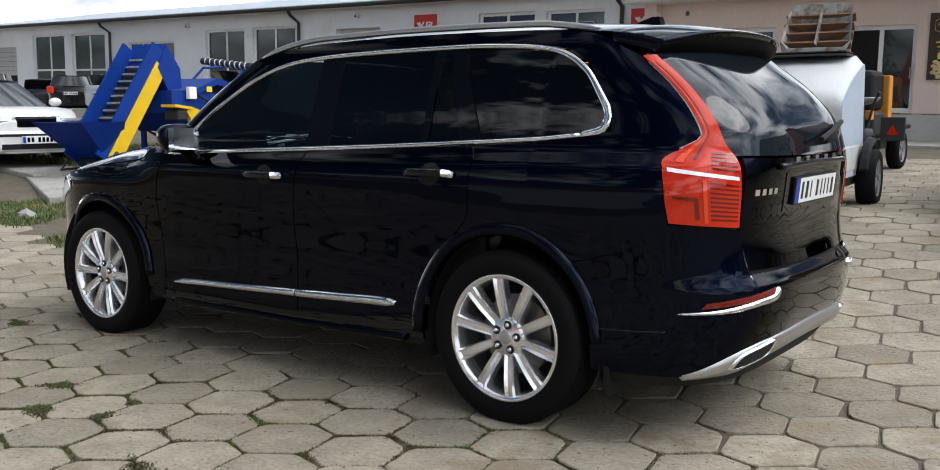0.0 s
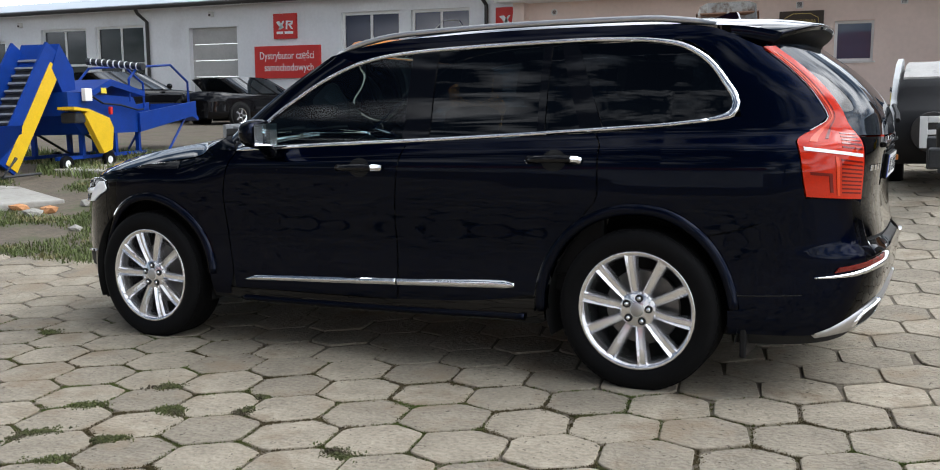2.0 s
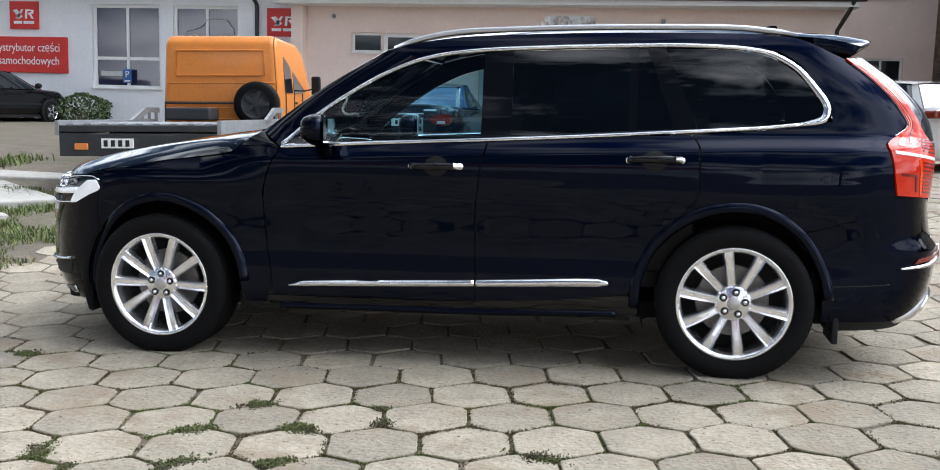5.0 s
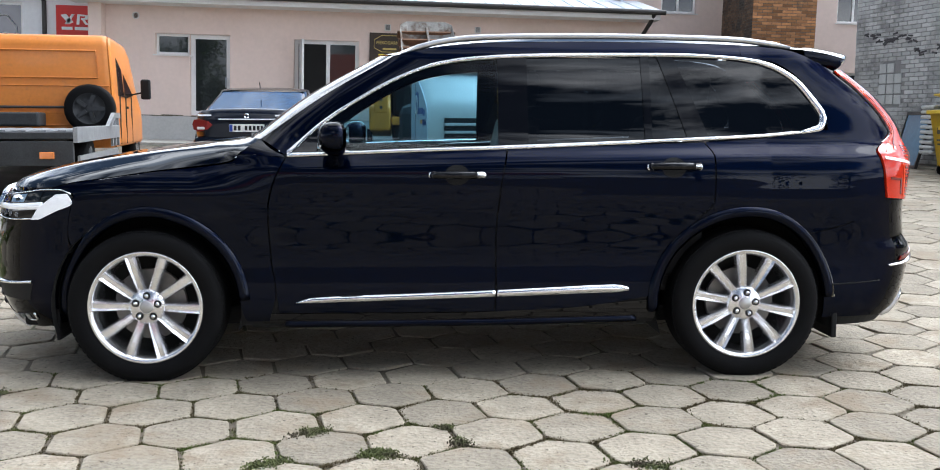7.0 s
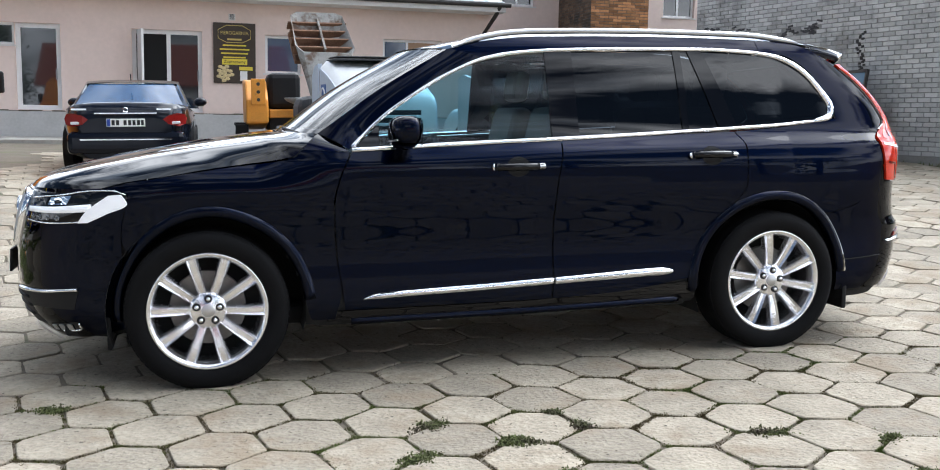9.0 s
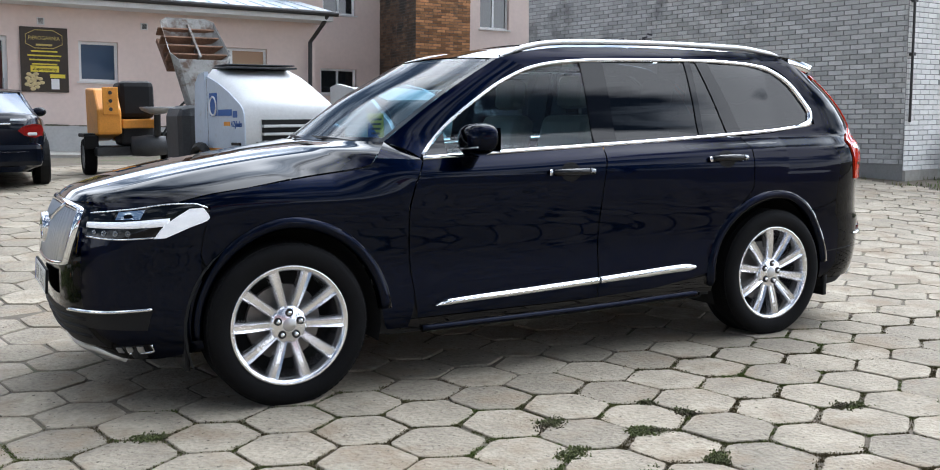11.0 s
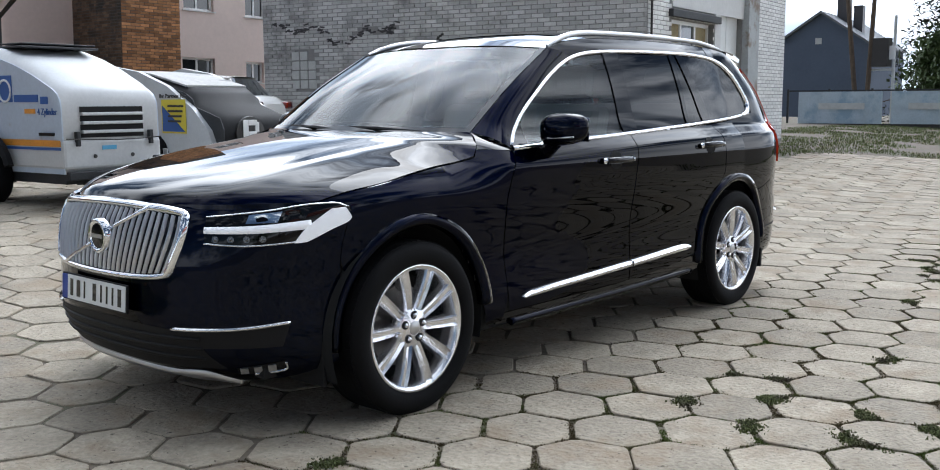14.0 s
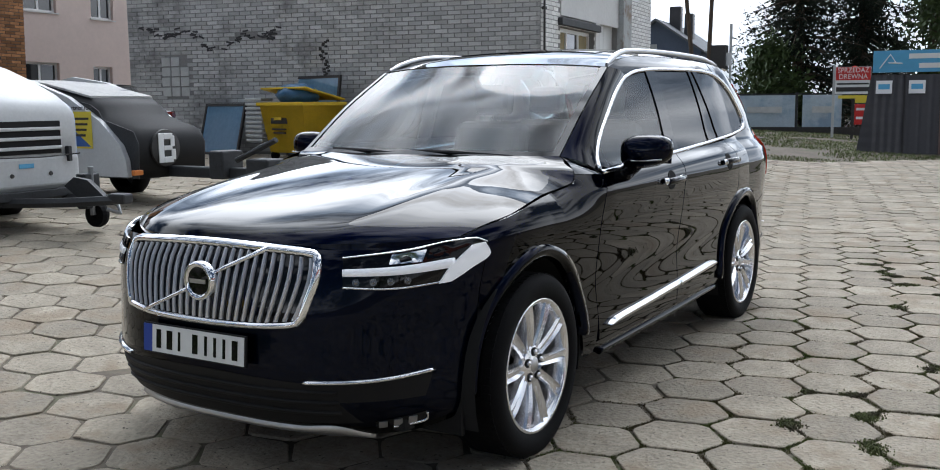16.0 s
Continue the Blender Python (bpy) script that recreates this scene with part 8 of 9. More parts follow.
    # the mouth lies in x and y of m and looks along its z, towards the yard
    ring = [(-0.38, -0.36), (-0.28, -0.42), (0.28, -0.42), (0.39, -0.34), (0.42, 0.26), (0.33, 0.39), (-0.35, 0.40), (-0.43, 0.30)]
    bm = bmesh.new()
    a = [bm.verts.new(m @ Vector((x, y, 0.0))) for x, y in ring]
    c = [bm.verts.new(Vector((x * 0.36 + 0.04, y * 0.36 + 0.36, -0.98))) for x, y in ring]
    e2 = [bm.verts.new(m @ Vector((x * 0.965, y * 0.965, -0.01))) for x, y in ring]
    f2 = [bm.verts.new(m @ Vector((x * 0.6, y * 0.6 - 0.06, -0.34))) for x, y in ring]
    k = len(ring)
    for i in range(k):
        j = (i + 1) % k
        bm.faces.new((a[i], a[j], c[j], c[i]))
        bm.faces.new((e2[i], f2[i], f2[j], e2[j]))
        bm.faces.new((a[i], e2[i], e2[j], a[j]))
    bm.faces.new(c[::-1]), bm.faces.new(f2)
    part("trough", bm, M["skip_grey"], s)
    for i in range(4):
        bm = bmesh.new()
        y = -0.24 + 0.165 * i
        box(bm, -0.42, 0.43, y - 0.012, y + 0.012, -0.16, -0.03, 0, m)
        part("grid_bar", bm, M["rust"], s)
    bm = bmesh.new()
    box(bm, -0.02, 0.01, -0.32, 0.31, -0.12, -0.015, 0, m)
    part("grid_bar", bm, M["skip_grey"], s)
    bm = bmesh.new()
    box(bm, -0.38, 0.38, -0.30, 0.28, -0.34, -0.28, 0, m)
    part("residue", bm, M["rust"], s)
    part("mixing_vessel", boxes((-0.42, 0.42, -0.15, 0.85, -1.98, -0.90), bevel=0.14), M["darksteel"], s, "dark mixing vessel under the skip")


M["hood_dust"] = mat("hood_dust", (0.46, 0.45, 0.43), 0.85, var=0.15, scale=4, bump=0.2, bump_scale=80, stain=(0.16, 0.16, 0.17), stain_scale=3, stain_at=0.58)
M["skip_grey"] = mat("skip_grey", (0.24, 0.235, 0.22), 0.75, var=0.25, scale=5, stain=(0.09, 0.055, 0.035), stain_scale=4, stain_at=0.50)
screed_pump()


def second_pump():
    ang = -89.0
    p = thing("mortar_pump", pose(-2.18, -5.72, gz(-2.5, -6.5) - 0.02, 0, 0, ang) @ pose(0, -0.47, 0), "white and black towed mortar pump with a round emblem", "machine")
    hw = 0.47
    prof = [(0.0, 0.30), (-0.02, 0.70), (0.05, 0.84), (0.52, 0.98), (0.58, 1.08), (0.72, 1.16), (1.5, 1.32), (2.3, 1.38), (2.5, 0.9), (2.5, 0.30)]
    b = p
    pump_body(prof, hw, M["darksteel"], M["black"], b)
    # white side fin that sweeps from the roof to the nose
    for sg in (1, -1):
        bm = bmesh.new()
        prism(bm, [(0.10, 0.32), (0.12, 0.50), (0.20, 0.66), (0.5, 0.92), (1.0, 1.18), (1.6, 1.36), (2.2, 1.44), (2.45, 1.40), (2.52, 0.32)], 0.06 * sg, Matrix.Translation((0, sg * (hw + 0.012), 0)))
        part("side_fin", bm, M["cream"], b)
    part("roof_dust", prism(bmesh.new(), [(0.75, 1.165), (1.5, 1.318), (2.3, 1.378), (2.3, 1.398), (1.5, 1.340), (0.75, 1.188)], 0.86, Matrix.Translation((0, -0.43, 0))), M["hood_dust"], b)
    bm = bmesh.new()
    lathe(bm, [(0.0, -0.03), (0.15, -0.028), (0.20, -0.02), (0.205, 0.0)], 28, "x", (-0.02, 0.12, 0.62))
    e = part("emblem_disc", bm, M["gutter"], b)
    part("emblem_mark", boxes((-0.062, -0.05, 0.165, 0.24, 0.46, 0.78), (-0.062, -0.05, 0.035, 0.165, 0.46, 0.525), (-0.062, -0.05, 0.045, 0.165, 0.595, 0.645), (-0.062, -0.05, 0.04, 0.165, 0.715, 0.78), (-0.062, -0.05, 0.0, 0.06, 0.49, 0.605), (-0.062, -0.05, 0.012, 0.07, 0.635, 0.75), bevel=0.006), M["paper"], e)
    f = hw + 0.075
    part("poster", boxes((0.62, 1.12, f, f + 0.006, 0.62, 1.02)), M["sign_yellow"], b, "yellow and blue sticker")
    bm = bmesh.new()
    prism(bm, [(0.64, 0.64), (1.10, 0.64), (1.10, 0.95)], 0.004, Matrix.Translation((0, f + 0.006, 0)))
    part("poster_corner", bm, M["sign_blue"], b)
    text("lettering", "Ihr Partner f\u00fcr:", 0.07, pose(0.87, f + 0.010, 1.06, 0, 0, 180), M["gutter"], b, 0.55)
    text("lettering", "17", 0.17, pose(1.75, f + 0.010, 1.05, 0, 0, 180), M["gutter"], b)
    for k in range(4):
        part("word_bar", boxes((0.66 + 0.02 * k, 0.98, f + 0.006, f + 0.012, 0.93 - 0.06 * k, 0.955 - 0.06 * k)), M["gutter"], b)
    for sg in (1, -1):
        plain_wheel(b, 1.3, sg * (hw + 0.05), 0.30, 0.30, 0.18, M["steel"], sg)
    part("lamp", boxes((-0.02, 0.04, hw - 0.04, hw + 0.08, 0.34, 0.40), bevel=0.01), M["amber"], b)
    part("drawbar", boxes((-1.5, 0.1, -0.06, 0.06, 0.30, 0.42), (-1.5, -1.2, -0.14, 0.14, 0.34, 0.52), (-0.9, -0.7, -0.16, 0.16, 0.3, 0.6), bevel=0.02), M["darksteel"], b)
    bm = bmesh.new()
    tube(bm, [(-1.0, 0.05, 0.5), (-1.3, 0.05, 0.62), (-1.55, 0.05, 0.72)], 0.03, 8)
    part("brake_lever", bm, M["darksteel"], b)


second_pump()


def orange_machine():
    p = thing("orange_compressor", pose(0.24, -10.2, gz(0.3, -10.3), 0, 0, -90), "orange and black towed compressor with a dark engine cover", "machine")
    # local x runs away from the yard, local y towards the saloon
    bm = bmesh.new()
    prism(bm, [(-0.2, 0.62), (-0.2, 0.98), (0.15, 1.28), (1.0, 1.32), (1.0, 0.50)], 0.34, Matrix.Translation((0, 0.26, 0)))
    bmesh.ops.bevel(bm, geom=bm.edges[:], offset=0.03, segments=2, affect="EDGES", profile=0.5)
    part("housing", bm, M["machine_orange"], p)
    part("back_plate", boxes((0.72, 0.92, -0.32, 0.255, 0.50, 1.34), bevel=0.02), M["machine_orange"], p)
    part("engine_cover", boxes((0.02, 0.70, -0.26, 0.25, 0.84, 1.40), bevel=0.08), M["black"], p)
    part("side_beam", boxes((-0.16, 0.04, -0.30, 0.25, 0.70, 0.83), bevel=0.02), M["machine_orange"], p)
    part("engine", boxes((0.10, 0.70, -0.28, 0.24, 0.44, 0.82), bevel=0.05), M["darksteel"], p)
    hinge = part("hinge_plate", boxes((-0.225, -0.19, 0.30, 0.52, 0.90, 1.30), bevel=0.01), M["machine_orange"], p)
    for z in (0.98, 1.10, 1.22):
        bm = bmesh.new()
        lathe(bm, [(0.0, -0.006), (0.026, -0.006), (0.028, 0.0)], 14, "x", (-0.226, 0.41, z))
        part("bolt", bm, M["gutter"], hinge)
    part("lower_frame", boxes((-0.1, 1.2, -0.45, 0.62, 0.30, 0.43), bevel=0.02), M["darksteel"], p)
    bm = bmesh.new()
    lathe(bm, [(0.02, 0.0), (0.10, 0.01), (0.22, 0.06), (0.25, 0.10), (0.245, 0.11), (0.20, 0.07), (0.02, 0.02)], 22, "z", (-0.35, -0.22, 0.90))
    part("funnel", bm, M["steel"], p, smooth=True)
    bm = bmesh.new()
    tube(bm, [(-0.35, -0.22, 0.90), (-0.30, -0.22, 0.62), (-0.05, -0.20, 0.50)], 0.05, 8)
    tube(bm, [(-0.30, -0.30, 0.60), (-0.55, -0.45, 0.95), (-0.70, -0.55, 1.08)], 0.018, 6)
    part("hose", bm, M["darksteel"], p, smooth=True)
    bm = bmesh.new()
    lathe(bm, [(0.05, -0.26), (0.14, -0.24), (0.16, 0.0), (0.14, 0.24), (0.05, 0.26)], 20, "y", (-0.22, -0.10, 0.44))
    part("drum", bm, M["darksteel"], p, smooth=True)
    for y in (-0.52, 0.66):
        plain_wheel(p, 0.45, y, 0.28, 0.28, 0.16, M["steel"], -1 if y < 0 else 1)
        part("mudguard", boxes((0.10, 0.80, y - 0.10, y + 0.10, 0.57, 0.63), (0.06, 0.12, y - 0.10, y + 0.10, 0.40, 0.60), bevel=0.02), M["black"], p)
    lb = part("lamp_board", boxes((-0.24, -0.20, -0.78, -0.46, 0.42, 0.74), bevel=0.01), M["darksteel"], p)
    bm = bmesh.new()
    prism(bm, [(-0.08, 0.0), (0.08, 0.0), (0.0, 0.14)], 0.012, pose(-0.245, -0.62, 0.50, 0, 0, -90))
    part("reflector", bm, M["red"], lb)


orange_machine()
M["moss"] = mat("moss", (0.085, 0.100, 0.030), 0.9, var=0.3, scale=3, island=0.4, stain=(0.07, 0.055, 0.035), stain_scale=4, stain_at=0.48)


# ---- loose things in the yard ----
def slab_field():
    rnd = random.Random(2)
    V = part("old_slab", None or boxes((-1.6, 1.6, -0.55, 0.55, -0.12, 0.012), bevel=0.02), M["slab"], label="cracked concrete slab beside the grass")
    tagged(V, category="slab", group="old slabs")
    V.matrix_world = pose(8.4, -3.15, gz(8.4, -3.15) + 0.01, 0, -2.1, -24)
    for x, y, rz in ((10.9, -3.9, -10), (6.6, -4.4, -40), (7.5, -5.6, 10)):
        o = V.copy()
        scene.collection.objects.link(o)
        o.matrix_world = pose(x, y, gz(x, y) + 0.005, 0, -2.1, rz)
    for k in range(14):
        bm = bmesh.new()
        bmesh.ops.create_icosphere(bm, subdivisions=1, radius=1.0)
        for v in bm.verts:
            v.co *= rnd.uniform(0.75, 1.2)
        s = part("rubble_stone", bm, M["brick"] if k % 4 == 0 else M["slab"], label="loose broken stone in the grass")
        tagged(s, category="stone", group="rubble")
        x, y = rnd.uniform(5.0, 8.2), rnd.uniform(-3.2, -1.4)
        r = rnd.uniform(0.05, 0.13)
        s.matrix_world = pose(x, y, gz(x, y) + r * 0.2, 0, 0, rnd.uniform(0, 360)) @ Matrix.Diagonal((r * 1.3, r, r * 0.6, 1))


slab_field()


def shrub(x, y, r, h, mt, label):
    s = thing("shrub", pose(x, y, gz(x, y) - 0.05), label, "shrub")
    rnd = random.Random(int(x * 10))
    bm = bmesh.new()
    for k in range(7):
        a = k * 0.9
        tube(bm, [(0, 0, 0), (0.3 * r * math.cos(a), 0.3 * r * math.sin(a), h * 0.4), (0.7 * r * math.cos(a), 0.7 * r * math.sin(a), h * 0.8)], [0.02, 0.015, 0.006], 5)
    part("stems", bm, M["bark"], s)
    V, F = [], []
    for _ in range(1500):
        a, t = rnd.uniform(0, 6.283), rnd.uniform(-0.15, 1)
        rr = r * math.sqrt(max(0.05, 1 - abs(2 * t - 0.9) ** 2.2)) * rnd.uniform(0.7, 1.06)
        p = Vector((rr * math.cos(a), rr * math.sin(a), h * max(0.05, t)))
        d = Vector((rnd.gauss(0, 1), rnd.gauss(0, 1), rnd.gauss(0, 1))).normalized()
        e = d.orthogonal().normalized()
        b = len(V)
        q = 0.05
        V += [tuple(p - d * q), tuple(p + e * q * 0.6), tuple(p + d * q), tuple(p - e * q * 0.6)]
        F.append((b, b + 1, b + 2, b + 3))
    me = bpy.data.meshes.new("leaves")
    me.from_pydata(V, [], F)
    me.materials.append(mt)
    lv = new("leaves", me)
    lv.parent = s
    lv["kind"] = "stuff"


shrub(16.3, -20.0, 0.75, 1.0, M["leaf_red"], "dark purple shrub by the grey wall")
shrub(14.6, -20.0, 0.8, 0.85, M["leaf"], "yellow-green shrub by the grey wall")


def waste_bin():
    w = thing("waste_bin", pose(-8.35, -8.75, gz(-8.4, -8.8), 0, 0, 79) @ Matrix.Scale(0.9, 4), "yellow four-wheeled waste container with its lid ajar", "bin")
    # local x along its width, -y its front
    bm = bmesh.new()
    lo = [(-0.55, -0.36, 0.16), (0.55, -0.36, 0.16), (0.55, 0.36, 0.16), (-0.55, 0.36, 0.16)]
    hi = [(-0.68, -0.50, 1.10), (0.68, -0.50, 1.10), (0.68, 0.50, 1.10), (-0.68, 0.50, 1.10)]
    a, b = [bm.verts.new(p) for p in lo], [bm.verts.new(p) for p in hi]
    bm.faces.new(a[::-1])
    for i in range(4):
        bm.faces.new((a[i], a[(i + 1) % 4], b[(i + 1) % 4], b[i]))
    bmesh.ops.solidify(bm, geom=bm.faces[:], thickness=0.03)
    part("tub", bm, M["bin_yellow"], w)
    part("rim", boxes((-0.72, 0.72, -0.55, -0.49, 1.06, 1.13), (-0.72, 0.72, 0.49, 0.55, 1.06, 1.13), (-0.72, -0.66, -0.5, 0.5, 1.06, 1.13), (0.66, 0.72, -0.5, 0.5, 1.06, 1.13), bevel=0.012), M["bin_yellow"], w)
    bm = bmesh.new()
    box(bm, -0.70, 0.70, -1.0, 0.0, 0.0, 0.035, 0.012, pose(0, 0.52, 1.16, -13))
    part("lid", bm, M["bin_yellow"], w)
    bm = bmesh.new()
    bmesh.ops.create_icosphere(bm, subdivisions=3, radius=1.0)
    for v in bm.verts:
        v.co = Vector((v.co.x * 0.42, v.co.y * 0.36, v.co.z * 0.20)) * (1 + 0.18 * noise.noise(v.co * 3))
    bag = part("rubbish_bag", bm, M["plastic_blue"], None, "crumpled blue rubbish bags in the container", True)
    tagged(bag, category="bag")
    bag.matrix_world = pose(-8.35, -8.75, gz(-8.4, -8.8) + 1.14, 0, 0, 79) @ pose(0.05, -0.1, 0)
    part("label", boxes((-0.38, 0.12, -0.480, -0.462, 0.72, 0.92), bevel=0.01), M["gutter"], w).matrix_basis = pose(0, 0.02, 0)
    part("label_bar", boxes((-0.24, -0.02, -0.49, -0.478, 0.79, 0.85)), M["bin_yellow"], w)
    part("label_bar", boxes((-0.34, 0.08, -0.47, -0.44, 0.60, 0.63), (-0.30, 0.06, -0.465, -0.435, 0.53, 0.56)), M["gutter"], w)
    for x in (-0.48, 0.48):
        for y in (-0.3, 0.3):
            bm = bmesh.new()
            lathe(bm, [(0.02, -0.025), (0.09, -0.025), (0.10, 0.0), (0.09, 0.025), (0.02, 0.025)], 16, "x", (x, y, 0.10))
            part("castor", bm, M["rubber"], w)


waste_bin()


def leaning_panels():
    def pane(x, y, rz, w, h, tilt, label):
        g = gz(x, y)
        p = thing("framed_panel", pose(x, y, g, 0, 0, rz) @ pose(0, 0, 0, -tilt), label, "panel")
        part("glass", boxes((-w / 2 + 0.04, w / 2 - 0.04, -0.012, 0.006, 0.04, h - 0.04)), M["sheet_with_sky"], p)
        for r in ((-w / 2, -w / 2 + 0.05, -0.025, 0.02, 0, h), (w / 2 - 0.05, w / 2, -0.025, 0.02, 0, h), (-w / 2 + 0.05, w / 2 - 0.05, -0.025, 0.02, 0, 0.05), (-w / 2 + 0.05, w / 2 - 0.05, -0.025, 0.02, h - 0.05, h)):
            part("frame_bar", boxes(r), M["gutter"], p)
    pane(-8.38, -10.85, 80, 1.25, 0.98, 14, "dark framed glass panel leaning on the brick wall")
    pane(-9.02, -9.15, 80, 1.35, 1.50, 8, "large glass panel leaning on the brick wall, sky reflection in its blue colour")
    s = thing("pipe_stack", pose(-8.25, -9.65, gz(-8.3, -9.7)), "stack of grey corrugated plastic sheets", "stack")
    for k in range(10):
        part("sheet", boxes((-0.16, 0.16, -0.20, 0.20, 0.08 * k + 0.30, 0.08 * k + 0.355), bevel=0.02), M["bone"], s)
    up, across = Vector((-0.08, -1.0, 0.72)).normalized(), Vector((-1.0, 0.0, 0.0))
    across = (across - up * across.dot(up)).normalized()
    m = Matrix((up, across, up.cross(across))).transposed().to_4x4()     # the boards' upper face looks down its -z
    m.translation = Vector((-11.07, -4.0, gz(-11.07, -4.0) - 0.01))
    p = thing("pallet", m, "weathered wooden pallet leaning on the wall", "pallet")
    for y, w in ((0.0, 0.13), (0.20, 0.075), (0.34, 0.075), (0.47, 0.12)):
        part("slat", boxes((0.0, 1.22, y, y + w, -0.145, -0.120), bevel=0.004), M["wood"], p)
    for x in (0.02, 0.56, 1.10):
        part("bearer", boxes((x, x + 0.10, 0.005, 0.585, -0.120, -0.024)), M["wood"], p)
    for y in (0.0, 0.25, 0.49):
        part("bottom_board", boxes((0.0, 1.22, y, y + 0.10, -0.024, 0.0), bevel=0.004), M["wood"], p)


leaning_panels()


def fence_line():
    f = thing("site_fence", pose(-30.9, -6.5, 0, 0, 0, 97), "wire fence hung with faded banners", "fence")
    f.matrix_world = Matrix.Translation((-30.9, -6.2, 0.30)) @ Matrix.Rotation(radians(97), 4, "Z")
    # local x runs along the fence towards +y of the yard
    for k in range(9):
        x = -5.0 + k * 1.45
        part("post", boxes((x - 0.035, x + 0.035, -0.035, 0.035, -0.3, 1.42)), M["darksteel"], f)
    part("rail", boxes((-5, 6.6, -0.02, 0.02, 1.33, 1.38)), M["darksteel"], f)
    part("base_board", boxes((-5, 6.6, -0.03, 0.03, -0.3, 0.20)), M["gutter"], f)
    for x0, x1, mt in ((-4.6, -1.75, "banner"), (-1.45, 0.75, "banner"), (1.0, 2.3, "banner")):
        bm = bmesh.new()
        grid(bm, lambda u, v: Vector((x0 + (x1 - x0) * u, -0.06 - 0.02 * math.sin(u * 17 + v * 2), 0.20 + 1.12 * v)), 24, 4)
        bn = part("banner", bm, M[mt], f, "faded pale blue advertising banner", True)
        part("word_bar", boxes((x0 + 0.25 * (x1 - x0), x0 + 0.8 * (x1 - x0), -0.11, -0.10, 0.70, 0.92)), M["bone"], bn)
    bm = bmesh.new()
    for k in range(30):
        x = 2.45 + k * 0.13
        tube(bm, [(x, 0, 0.2), (x + 0.8, 0, 1.35)], 0.006, 4)
        tube(bm, [(x + 0.8, 0, 0.2), (x, 0, 1.35)], 0.006, 4)
    part("wire_mesh", bm, M["steel"], f, kind="stuff")


fence_line()


def wood_sign():
    s = thing("timber_sign", pose(-28.5, -3.15, 0.1, 0, 0, 99), "red and white sign board on a post", "sign")
    part("post", boxes((-0.58, -0.50, -0.04, 0.04, 0, 2.45)), M["bone"], s)
    part("board", boxes((-0.50, 0.56, -0.03, 0.0, 1.52, 2.38), bevel=0.006), M["paper"], s)
    part("red_field", boxes((-0.49, 0.55, -0.038, -0.031, 1.96, 2.37)), M["sign_red"], s)
    text("lettering", "SPRZEDA\u017b", 0.22, Matrix.Translation((0.03, -0.042, 2.27)), M["paper"], s, 0.92)
    text("lettering", "DREWNA", 0.22, Matrix.Translation((0.03, -0.042, 2.07)), M["paper"], s, 0.85)
    part("word_bar", boxes((-0.45, 0.50, -0.037, -0.031, 1.82, 1.87)), M["gutter"], s)
    part("number_bar", boxes((-0.47, 0.52, -0.037, -0.031, 1.60, 1.74)), M["gutter"], s)
    part("yellow_plate", boxes((-0.40, 0.55, -0.03, 0.0, 1.38, 1.48)), M["sign_yellow"], s)
    p = thing("small_sign", pose(-28.6, -2.85, 0.1, 0, 0, 99), "small red notice on the fence post", "sign")
    part("post", boxes((-0.30, -0.22, -0.03, 0.03, 0, 1.5)), M["gutter"], p)
    part("board", boxes((-0.20, 0.20, -0.03, 0.0, 0.55, 1.20), bevel=0.006), M["sign_red"], p)
    part("word_bar", boxes((-0.15, 0.15, -0.036, -0.031, 1.0, 1.08), (-0.15, 0.15, -0.036, -0.031, 0.72, 0.80)), M["paper"], p)
    part("yellow_plate", boxes((-0.20, 0.22, -0.03, 0.0, 1.24, 1.40)), M["sign_yellow"], p)


wood_sign()


